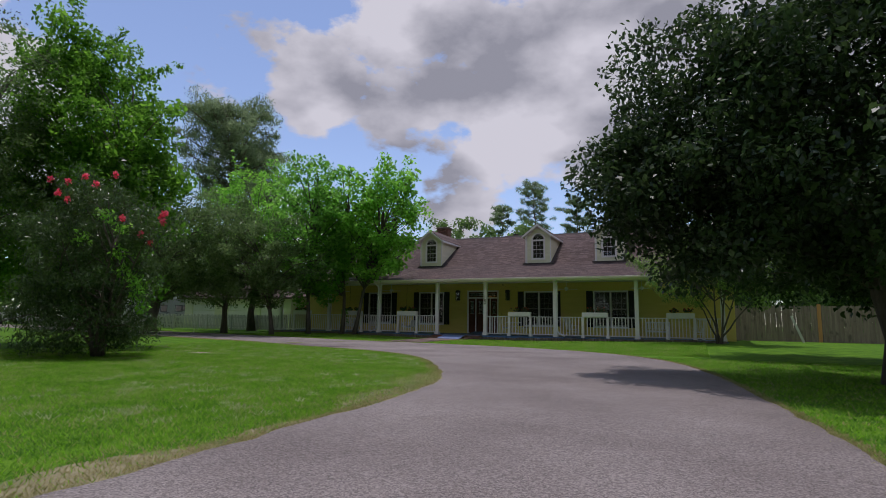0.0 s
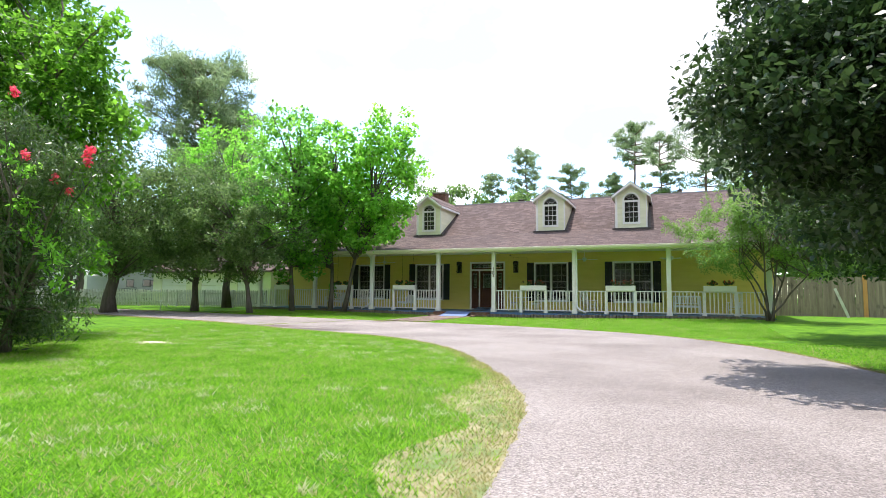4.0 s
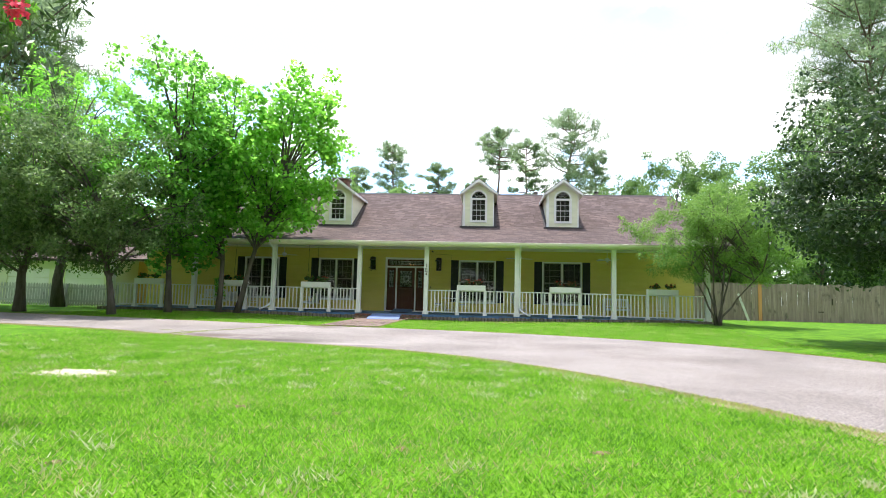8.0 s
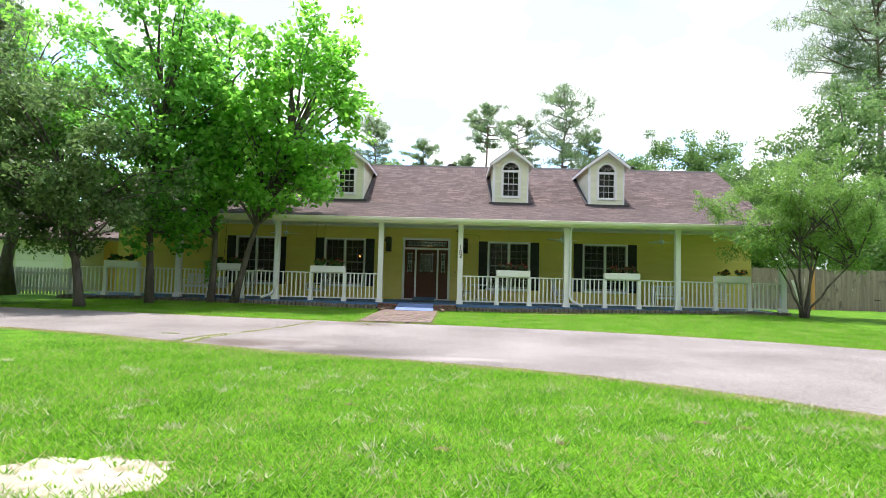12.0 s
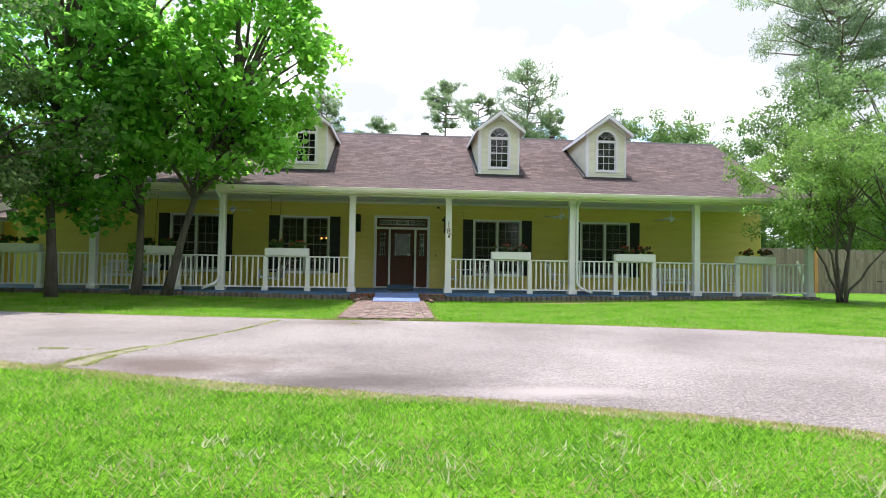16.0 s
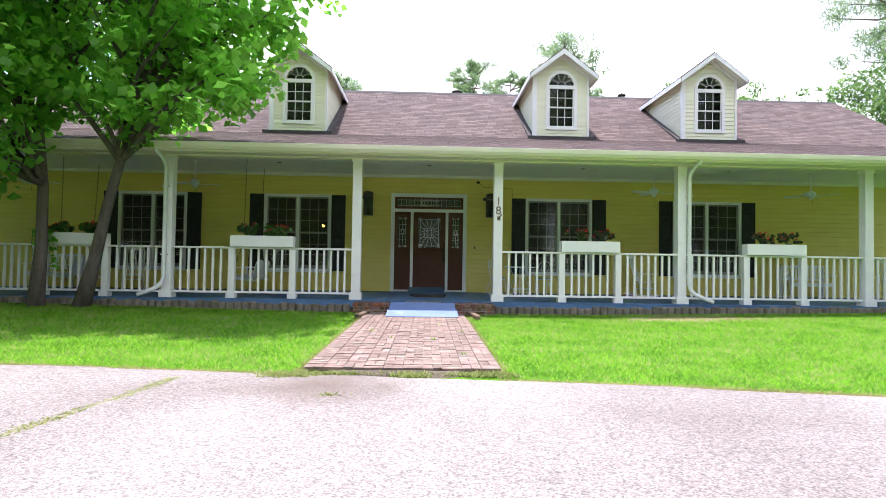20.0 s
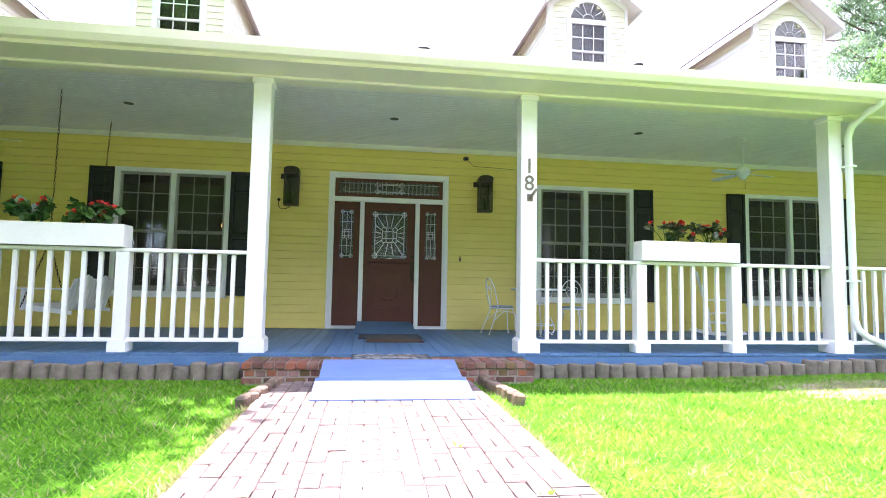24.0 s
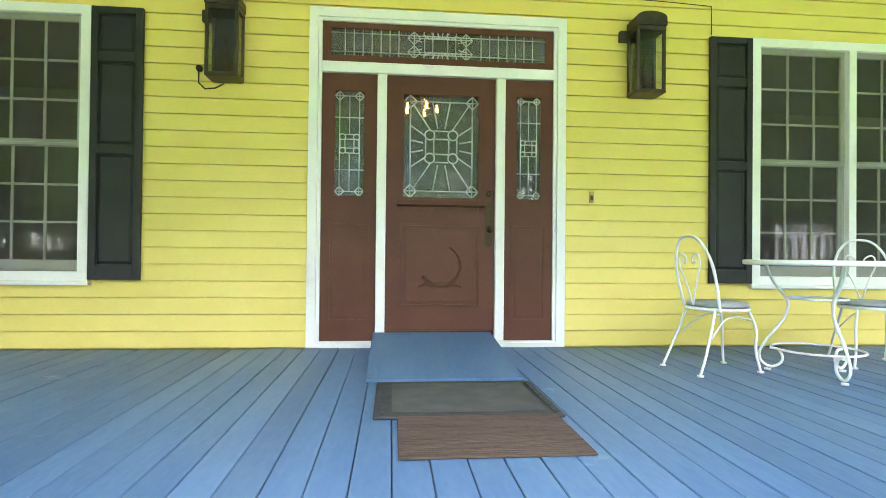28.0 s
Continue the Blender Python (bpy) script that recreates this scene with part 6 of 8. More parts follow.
def bistro_table():
    t = thing("bistro_table", (-9.80, 32.78, D), "round white wrought iron bistro table with scrolled legs", "table", "bistro set on the porch")
    part("tabletop", tube([(0, 0, 0.745), (0, 0, 0.75), (0, 0, 0.775), (0, 0, 0.779)], [0.44, 0.45, 0.45, 0.44], 36), WHITEMETAL, t)
    for k in range(3):
        a = radians(-100 + 120 * k)
        c, s = math.cos(a), math.sin(a)
        prof = [(0.30, 0.744), (0.26, 0.62), (0.16, 0.50), (0.18, 0.38), (0.30, 0.22), (0.36, 0.09), (0.28, 0.012), (0.19, 0.07), (0.22, 0.16), (0.28, 0.16)]
        part("leg", rod([(c * r, s * r, z) for r, z in prof], 0.010), WHITEMETAL, t)
        part("foot", tube([(c * 0.29, s * 0.29, 0.001), (c * 0.29, s * 0.29, 0.014)], 0.022, 10), WHITEMETAL, t)
    for r, z in ((0.17, 0.52), (0.27, 0.175)):
        part("ring", tube([(r * math.cos(k * math.tau / 24), r * math.sin(k * math.tau / 24), z) for k in range(25)], 0.008, 6), WHITEMETAL, t)


bistro_table()


def rocking_chair(m, lab):
    t = thing("rocking_chair", m, lab, "chair", "rocking chairs on the porch")
    for s in (-1, 1):
        part("rocker", rod([(s * 0.25, -0.42, 0.05), (s * 0.25, -0.15, 0.012), (s * 0.25, 0.15, 0.012), (s * 0.25, 0.5, 0.09)], 0.017), WHITE, t)
        part("front_leg", tube([(s * 0.25, -0.22, 0.03), (s * 0.25, -0.22, 0.62)], 0.02, 8), WHITE, t)
        part("back_post", tube([(s * 0.23, 0.16, 0.03), (s * 0.23, 0.2, 0.45), (s * 0.22, 0.38, 1.12)], 0.02, 8), WHITE, t)
        part("armrest", box(s * 0.27 - 0.045, s * 0.27 + 0.045, -0.30, 0.26, 0.62, 0.642, 0.006), WHITE, t)
        part("stretcher", tube([(s * 0.25, -0.22, 0.22), (s * 0.23, 0.18, 0.22)], 0.012, 6), WHITE, t)
    part("front_stretcher", tube([(-0.25, -0.22, 0.28), (0.25, -0.22, 0.28)], 0.012, 6), WHITE, t)
    for k in range(9):
        part("seat_slat", box(-0.24, 0.24, -0.25 + k * 0.05, -0.21 + k * 0.05, 0.40 - 0.004 * k, 0.418 - 0.004 * k), WHITE, t)
    for k in range(6):
        x = -0.175 + k * 0.07
        part("back_slat", tube([(x, 0.2, 0.42), (x, 0.375, 1.08)], 0.016, 6), WHITE, t)
    part("top_rail", box(-0.24, 0.24, 0.355, 0.385, 1.06, 1.15, 0.01), WHITE, t)


rocking_chair(pose(-6.25, 33.15, D, 0, 0, 55), "white wooden rocking chair with slatted back")
rocking_chair(pose(0.75, 33.1, D, 0, 0, -20), "white wooden rocking chair near the porch end")
rocking_chair(pose(-20.2, 33.0, D, 0, 0, 25), "white wooden rocking chair in deep shade")


def bench(m, lab):
    t = thing("porch_bench", m, lab, "bench", "benches on the porch")
    for s in (-1, 1):
        part("front_leg", box(s * 0.62 - 0.03, s * 0.62 + 0.03, -0.25, -0.19, 0.001, 0.64, 0.005), WHITE, t)
        part("back_leg", box(s * 0.62 - 0.03, s * 0.62 + 0.03, 0.20, 0.26, 0.001, 0.93, 0.005), WHITE, t)
        part("armrest", box(s * 0.62 - 0.04, s * 0.62 + 0.04, -0.28, 0.22, 0.642, 0.67, 0.006), WHITE, t)
    for k in range(5):
        part("seat_slat", box(-0.58, 0.58, -0.24 + k * 0.09, -0.165 + k * 0.09, 0.42, 0.442), WHITE, t)
    part("top_rail", box(-0.588, 0.588, 0.21, 0.25, 0.86, 0.94, 0.006), WHITE, t)
    part("lower_rail", box(-0.588, 0.588, 0.21, 0.25, 0.50, 0.55, 0.006), WHITE, t)
    for k in range(10):
        part("back_slat", box(-0.55 + k * 0.115, -0.49 + k * 0.115, 0.222, 0.238, 0.551, 0.859), WHITE, t)
    part("front_rail", box(-0.588, 0.588, -0.235, -0.205, 0.34, 0.415), WHITE, t)


bench(pose(-1.4, 33.45, D, 0, 0, 0), "white wooden slatted bench against the yellow wall")
bench(pose(-22.6, 33.45, D, 0, 0, 0), "white wooden slatted bench in the shaded porch end")


def porch_swing(x, lab):
    t = thing("porch_swing", (x, 32.6, D), lab, "porch swing", "swings hung from the porch ceiling")
    for k in range(8):
        part("seat_slat", box(-0.42 + k * 0.066, -0.36 + k * 0.066, -0.60, 0.60, 0.43 - 0.010 * k, 0.447 - 0.010 * k), WHITE, t)
    for k in range(12):
        y = -0.60 + k * 0.103
        hgt = 0.46 + 0.06 * math.sin(k * math.pi / 5.5) ** 2
        m = pose(0.12, y, 0.36, 0, 16, 0)
        part("back_slat", prism([(0.0, 0.0), (0.085, 0.0), (0.085, hgt - 0.03), (0.06, hgt), (0.025, hgt), (0.0, hgt - 0.03)], "x", 0.0, 0.016), WHITE, t, at=m)
    for s in (-1, 1):
        part("armrest", box(-0.46, 0.22, s * 0.62 - 0.045, s * 0.62 + 0.045, 0.64, 0.662, 0.006), WHITE, t)
        part("arm_support", box(-0.40, -0.35, s * 0.60 - 0.02, s * 0.60 + 0.02, 0.36, 0.639), WHITE, t)
        part("seat_rail", prism([(-0.42, 0.36), (0.22, 0.30), (0.22, 0.35), (-0.42, 0.425)], "y", s * 0.56 - 0.02, s * 0.56 + 0.02), WHITE, t)
        ch = bmesh.new()
        top = Vector((0, s * 0.74, CEIL - D - 0.008))
        j = Vector((-0.06, s * 0.66, 1.3))
        for a, b in ((top, j), (j, Vector((-0.38, s * 0.64, 0.40))), (j, Vector((0.20, s * 0.64, 0.36)))):
            d = b - a
            nl = int(d.length / 0.05)
            for q in range(nl):
                p0, p1 = a + d * (q / nl), a + d * ((q + 1.15) / nl)
                off = d.orthogonal().normalized() * (0.008 if q % 2 else 0.0) + d.cross(d.orthogonal()).normalized() * (0.0 if q % 2 else 0.008)
                add_tube(ch, [tuple(p0 + off), tuple(p1 + off)], 0.0035, 4)
                add_tube(ch, [tuple(p0 - off), tuple(p1 - off)], 0.0035, 4)
        tagged(part("chain", ch, BRASS, t, "dark metal chain"), kind="stuff")


porch_swing(-16.88, "white slatted porch swing hanging on chains")
porch_swing(-21.4, "white slatted porch swing at the shaded end")


def doormats():
    rb = surface("black_rubber", (0.02, 0.021, 0.023), (0.05, 0.052, 0.055), 0.8, 12, 120, 0.4, 0.004)
    rb2 = surface("worn_rubber_centre", (0.045, 0.05, 0.05), (0.085, 0.09, 0.088), 0.85, 9, 140, 0.5, 0.003)
    t = thing("rubber_doormat", (-12.29, 32.3, D + 0.001), "black rubber doormat with an embossed border", "doormat")
    part("border", box(-0.47, 0.47, -0.365, 0.365, 0, 0.012, 0.004), rb, t)
    part("field", box(-0.38, 0.40, -0.29, 0.30, 0.0125, 0.016, 0.001), rb2, t, "grey worn centre")
    nub = mesh_of("nub", box(-0.012, 0.012, -0.012, 0.012, 0.0122, 0.019), rb)
    for k in range(30):
        for sx in (-0.425, 0.435):
            if k < 22:
                part("nub", nub, None, t, at=(sx, -0.31 + k * 0.029, 0))
    br = surface("brown_ribbed_mat", (0.055, 0.036, 0.028), (0.11, 0.075, 0.06), 0.95, 5, 90, 0.5, 0.004, stretch=(0.4, 3, 1))
    t = thing("ribbed_doormat", (-12.25, 31.69, D + 0.001), "brown ribbed wooden-look mat on the deck", "doormat")
    part("base", box(-0.395, 0.395, -0.27, 0.27, 0, 0.009, 0.002), br, t)
    rib = mesh_of("rib", box(-0.39, 0.39, -0.006, 0.006, 0.0092, 0.014), br)
    for k in range(26):
        part("rib", rib, None, t, at=(0, -0.252 + k * 0.0202, 0))


doormats()


def door_ramp():
    t = thing("threshold_ramp", (-12.335, 32.72, D), "blue painted plywood ramp up to the front door", "ramp")
    part("ramp_board", prism([(0.0, 0.002), (0.012, 0.002), (1.18, 0.118), (1.21, 0.118), (1.21, 0.135), (1.18, 0.138), (0.0, 0.018)], "x", -0.495, 0.495), BLUE, t)
    for x in (-0.47, 0.0, 0.43):
        part("wedge", prism([(0.16, 0.001), (1.20, 0.001), (1.20, 0.116), (1.17, 0.116)], "x", x, x + 0.04), BLUE, t)


door_ramp()


def walk_ramp():
    t = thing("wooden_ramp", (-12.4, 29.06, 0.06), "pale blue painted wooden ramp over the brick step", "ramp")
    RB = surface("pale_blue_ramp", (0.14, 0.20, 0.41), (0.20, 0.27, 0.475), 0.5, 2.5, 40, 0.3, 0.004, vary=0.05, stretch=(0.6, 3, 1), stain=(0.30, 0.35, 0.46), wear=0.60)
    ang = math.atan2(0.20, 1.02)
    for k, (u0, u1) in enumerate(((0.0, 0.52), (0.526, 1.04))):
        m = Matrix.Translation((0, -0.5, 0.008)) @ Matrix.Rotation(ang, 4, "X")
        ex = 0.03 * (1 - k)
        part("panel", box(-0.67 - ex, 0.67 + ex, u0, u1, -0.004, 0.018, 0.003), RB, t, at=m)
    for s in (-0.6, 0, 0.6):
        part("bearer", prism([(-0.45, -0.012), (0.0, 0.04), (0.02, -0.012)], "x", s - 0.02, s + 0.02), RB, t)


walk_ramp()


def welcome_mat():
    t = thing("welcome_mat", (-12.375, 29.865, 0.262), "welcome mat with a grey and tan diamond pattern", "doormat")
    blk = surface("mat_black", (0.03, 0.03, 0.032), (0.06, 0.06, 0.062), 0.95, 20, 150, 0.3, 0.002)
    cols = [surface("mat_stone_%s" % n, a, b, 0.9, 14, 120, 0.3, 0.002) for n, a, b in (("tan", (0.15, 0.108, 0.070), (0.24, 0.18, 0.125)), ("grey", (0.090, 0.105, 0.130), (0.165, 0.185, 0.215)), ("pale", (0.26, 0.245, 0.205), (0.34, 0.325, 0.28)))]
    part("backing", box(-0.425, 0.425, -0.285, 0.285, 0, 0.008), blk, t)
    rng = random.Random(5)
    meshes = [mesh_of("diamond", prism([(-0.047, 0), (0, -0.036), (0.047, 0), (0, 0.036)], "z", 0.0082, 0.0115), c) for c in cols]
    for i in range(-8, 9):
        for j in range(-7, 8):
            if (i + j) % 2:
                continue
            x, y = i * 0.0515, j * 0.040
            if abs(x) > 0.375 or abs(y) > 0.245 or (x / 0.31) ** 2 + (y / 0.13) ** 2 < 1:
                continue
            part("diamond", meshes[rng.randrange(3)], None, t, at=(x, y, 0))
    part("oval_rim", prism([(0.30 * math.cos(k * math.tau / 40), 0.112 * math.sin(k * math.tau / 40)) for k in range(40)], "z", 0.0082, 0.0105), blk, t)
    part("oval", prism([(0.285 * math.cos(k * math.tau / 40), 0.100 * math.sin(k * math.tau / 40)) for k in range(40)], "z", 0.0107, 0.0125), cols[2], t)
    cu = bpy.data.curves.new("lettering", "FONT")
    cu.body, cu.size, cu.extrude, cu.align_x, cu.align_y = "WELCOME", 0.095, 0.0008, "CENTER", "CENTER"
    tmp = bpy.data.objects.new("tmp", cu)
    me = bpy.data.meshes.new_from_object(tmp)
    me.materials.clear()
    me.materials.append(blk)
    bpy.data.objects.remove(tmp)
    part("lettering", me, None, t, "dark lettering", at=(0, 0, 0.0136))


welcome_mat()


def chandelier(x, y, z, drop):
    t = thing("chandelier", (x, y, z), "small lit chandelier inside the house", "chandelier")
    bulb, bn, bl_, bp = nodes_of("warm_bulb")
    bp.inputs["Emission Color"].default_value, bp.inputs["Emission Strength"].default_value = (1.0, 0.42, 0.08, 1), 5.0
    part("stem", tube([(0, 0, 0.1), (0, 0, drop)], 0.012, 6), BRASS, t)
    for k in range(5):
        a = k * math.tau / 5
        c, s = math.cos(a), math.sin(a)
        arm = part("arm", rod([(0, 0, 0.12), (c * 0.10, s * 0.10, 0.0), (c * 0.20, s * 0.20, 0.06)], 0.008), BRASS, t)
        part("bulb", tube([(c * 0.20, s * 0.20, 0.062), (c * 0.20, s * 0.20, 0.10), (c * 0.20, s * 0.20, 0.15)], [0.012, 0.018, 0.004], 8), bulb, arm, "glowing bulb")


chandelier(-12.35, 36.0, 2.75, 0.749)
chandelier(-15.6, 36.2, 2.2, 1.299)

# ---- fences ----
def plank_fence():
    t = thing("fence_east", (2.7, 36.4, 0), "weathered brown wooden privacy fence", "fence", kind="structure")
    rng = random.Random(8)
    meshes = [mesh_of("fence_board", prism([(-0.067, 0.02), (0.067, 0.02), (0.067, 2.02 + d), (0.045, 2.05 + d), (-0.045, 2.05 + d), (-0.067, 2.02 + d)], "y", 0, 0.018), FENCEWOOD) for d in (0, 0.02, -0.015)]
    for k in range(180):
        x = 0.08 + k * 0.14
        part("fence_board", meshes[rng.randrange(3)], None, t, at=Matrix.Translation((x, rng.uniform(-0.004, 0.004), hill(2.7 + x, 36.4))) @ Matrix.Rotation(rng.uniform(-0.006, 0.006), 4, "Y"))
    for z in (0.45, 1.65):
        part("rail", box(0, 25.3, 0.024, 0.065, z + 0.2, z + 0.29), FENCEWOOD, t)
    post = mesh_of("post", box(-0.05, 0.05, 0.07, 0.17, 0, 2.05), FENCEWOOD)
    for k in range(11):
        part("post", post, None, t, at=(0.2 + k * 2.45, 0, 0.15))
    p = part("new_board", box(-0.09, 0.09, -0.035, -0.006, 0.02, 2.15), NEWWOOD, t, "new orange wood post", at=(4.2, 0, 0.2))
    part("gate_hinge", box(7.2, 7.5, -0.012, -0.005, 0.75, 0.80), BRONZE, t)
    part("gate_latch", box(7.9, 7.96, -0.03, -0.005, 1.15, 1.5), BRONZE, t)
    pk = thing("leaning_board", pose(6.0, 35.7, hill(6, 35.7), 0, -20, 0), "pale board leaning against the wooden fence", "board")
    part("board", box(-0.06, 0.06, 0, 0.02, 0.0, 1.55), PICKET, pk)


plank_fence()


def picket_fence(x0, y0, x1, y1, n, lab, gate=()):
    d = Vector((x1 - x0, y1 - y0, 0))
    ang = math.atan2(d.y, d.x)
    t = thing("picket_fence", pose(x0, y0, 0, 0, 0, math.degrees(ang)), lab, "fence", "white picket fence sections")
    L = d.length
    rng = random.Random(n)
    me = mesh_of("picket", prism([(-0.045, 0.06), (0.045, 0.06), (0.045, 1.14), (0.0, 1.22), (-0.045, 1.14)], "y", -0.02, 0.0), PICKET)

    def gz(s):
        return hill(x0 + d.x * s / L, y0 + d.y * s / L) - 0.02
    for k in range(n):
        s = L * (k + 0.5) / n
        part("picket", me, None, t, at=Matrix.Translation((s, 0, gz(s))) @ Matrix.Rotation(rng.uniform(-0.012, 0.012), 4, "Y"))
    for z in (0.28, 0.92):
        part("rail", prism([(0, z + gz(0)), (L, z + gz(L)), (L, z + 0.09 + gz(L)), (0, z + 0.09 + gz(0))], "y", 0.002, 0.04), PICKET, t)
    pm = mesh_of("fence_post", box(-0.05, 0.05, 0.042, 0.14, 0, 1.2), PICKET)
    for k in range(int(L / 2.4) + 1):
        part("fence_post", pm, None, t, at=(min(L, k * 2.4), 0, gz(k * 2.4)))


picket_fence(-27.0, 31.6, -35.0, 31.2, 56, "weathered white picket fence along the drive")
picket_fence(-35.1, 31.2, -43.0, 30.2, 56, "weathered white picket fence by the garage")
picket_fence(-43.6, 30.0, -52.0, 28.0, 58, "weathered white picket fence before the parked trailers")
picket_fence(-26.9, 31.6, -26.4, 30.3, 9, "short white picket fence return to the porch")


# ---- garage and breezeway ----
def garage():
    x0, x1, y, h = -43.0, -30.5, 36.5, 2.9
    gw = part("wall_garage", bmesh.new(), PALE)
    bm = bmesh.new()
    doors = [(-42.0, -39.2), (-37.6, -34.8), (-33.8, -31.2)]
    x = x0
    for a, b in doors:
        add_box(bm, x, a, y, y + 0.2, 0, h)
        add_box(bm, a, b, y, y + 0.2, 2.25, h)
        x = b
    add_box(bm, x, x1, y, y + 0.2, 0, h)
    add_box(bm, x0, x0 + 0.2, y + 0.201, y + 7, 0, h)
    add_box(bm, x1 - 0.2, x1, y + 0.201, y + 7, 0, h)
    add_box(bm, x0 + 0.201, x1 - 0.201, y + 6.8, y + 7, 0, h)
    bm.to_mesh(gw.data)
    bm.free()
    tagged(gw, "pale yellow garage wall behind the picket fence", "garage wall", kind="structure")
    for a, b in doors:
        t = thing("garage_door", ((a + b) / 2, y + 0.06, 0.05), "white sectional garage door, closed", "garage door", "garage doors", "structure")
        for k in range(4):
            part("door_panel", box(-(b - a) / 2, (b - a) / 2, 0, 0.04, k * 0.55 + 0.005, k * 0.55 + 0.54, 0.006), WHITE, t)
    rf = prism([(y - 0.5, h - 0.05), (y + 3.5, h + 2.1), (y + 7.5, h - 0.05), (y + 7.5, h - 0.2), (y + 3.5, h + 1.95), (y - 0.5, h - 0.2)], "x", x0 - 0.4, x1 + 0.4)
    tagged(part("roof_garage", rf, ROOF), "brown shingle garage roof", "roof", kind="structure")
    for z0 in (x0 + 0.02, x1 - 0.17):
        tagged(part("wall_gable", prism([(y + 0.2, h), (y + 6.8, h), (y + 3.5, h + 1.75)], "x", z0, z0 + 0.15), PALE), "pale yellow garage gable", "wall", kind="structure")
    OR = surface("orange_yellow_wall", (0.72, 0.42, 0.10), (0.80, 0.50, 0.14), 0.6, 1.5, 40, 0.05, 0.003)
    bw = part("wall_breezeway", box(-30.45, -26.85, 38.6, 38.8, 0, 2.9), OR)
    tagged(bw, "orange-yellow wall between house and garage", "wall", kind="structure")
    tagged(part("roof_breezeway", prism([(36.6, 2.95), (41.0, 4.0), (41.0, 3.85), (36.6, 2.8)], "x", -30.4, -26.85), ROOF), "brown shingle breezeway roof", "roof", kind="structure")
    w = thing("window_6", (-28.6, 38.59, 1.2), "small dark window in the orange-yellow wall", "window", kind="structure")
    part("frame", frame_of(-0.4, 0.4, 0, 1.1, 0.06, -0.03, -0.001), WHITE, w)
    part("pane", box(-0.34, 0.34, -0.02, -0.012, 0.06, 1.04), BLACK, w)


garage()


# ---- parked vehicles ----
RVWHITE = surface("trailer_shell", (0.70, 0.71, 0.72), (0.80, 0.80, 0.81), 0.3, 1, 40, 0.02, 0.002)
TYRE = plain("tyre_rubber", (0.02, 0.02, 0.021), 0.85)
DARKGLASS = plain("tinted_glass", (0.012, 0.013, 0.015), 0.08)
STRIPE = plain("grey_stripe", (0.10, 0.11, 0.13), 0.4)
SILVER = surface("silver_grey_shell", (0.28, 0.29, 0.30), (0.36, 0.37, 0.38), 0.35, 1, 40, 0.02, 0.002)


def wheel(t, x, y, r, w=0.24):
    q = part("wheel", tube([(x, y, r), (x, y + w, r)], r, 20), TYRE, t)
    part("rim", tube([(x, y - 0.01, r), (x, y + 0.02, r)], r * 0.55, 16), SILVER, q)


def camper(m, L, H, shell, lab, front=0.5):
    t = thing("camper_trailer", m, lab, "camper", "parked trailers behind the picket fence")
    side = [(0, 0.55), (L, 0.55), (L, H - 0.5), (L - 0.35, H), (0.8, H), (0.15, H - 0.55), (0, 1.4)]
    part("body", prism(side, "y", 0, 2.4), shell, t)
    part("roof_unit", box(L * 0.45, L * 0.45 + 0.8, 0.8, 1.6, H + 0.002, H + 0.28, 0.05), RVWHITE, t)
    for x0, x1, z0, z1 in ((L * 0.30, L * 0.30 + 0.9, 1.55, 2.25), (L * 0.72, L * 0.72 + 1.0, 1.6, 2.25), (L * 0.9, L * 0.9 + 0.5, 1.7, 2.2)):
        p = part("window_frame", frame_of(x0, x1, z0, z1, 0.05, -0.02, -0.001), BLACK, t)
        part("pane", box(x0 + 0.05, x1 - 0.05, -0.012, -0.004, z0 + 0.05, z1 - 0.05), DARKGLASS, p)
    part("door", box(L * 0.58, L * 0.58 + 0.75, -0.015, -0.001, 0.7, 2.5, 0.01), shell, t)
    for z in (1.15, 1.30):
        part("stripe", prism([(0.3, z), (L * 0.5, z + 0.15), (L - 0.2, z - 0.05), (L - 0.2, z + 0.03), (L * 0.5, z + 0.24), (0.3, z + 0.06)], "y", -0.006, -0.001), STRIPE, t)
    for x in (L * 0.52, L * 0.52 + 0.9):
        wheel(t, x, 0.02, 0.36)
    part("chassis", box(0.2, L - 0.1, 0.3, 2.1, 0.38, 0.549), STRIPE, t)


camper(pose(-60.5, 36.0, 0.0, 0, 0, 6), 8.6, 3.1, RVWHITE, "white travel trailer with dark windows and grey stripes")
camper(pose(-50.2, 38.4, 0.0, 0, 0, 4), 4.6, 2.9, SILVER, "grey trailer with dark windows beside the garage")


def suv(m):
    t = thing("parked_van", m, "white van parked at the end of the drive", "car")
    part("body", prism([(0, 0.35), (4.7, 0.35), (4.75, 0.9), (4.5, 1.15), (3.6, 1.22), (3.0, 1.8), (0.25, 1.85), (0.02, 1.2)], "y", 0, 1.85), RVWHITE, t)
    for x0, x1 in ((0.45, 1.5), (1.6, 2.45)):
        part("window", prism([(x0, 1.22), (x1, 1.22), (x1, 1.68), (x0 + 0.05, 1.68)], "y", -0.01, -0.001), DARKGLASS, t)
    part("front_window", prism([(2.55, 1.22), (3.35, 1.22), (2.95, 1.68), (2.55, 1.68)], "y", -0.01, -0.001), DARKGLASS, t)
    part("headlight", box(4.62, 4.70, -0.01, 0.3, 0.75, 0.92), WHITEMETAL, t)
    part("bumper", box(4.60, 4.82, 0.05, 1.8, 0.35, 0.6, 0.04), STRIPE, t)
    for x in (0.9, 3.8):
        wheel(t, x, -0.02, 0.34)


suv(pose(-63.5, 31.0, 0.02, 0, 0, 10))


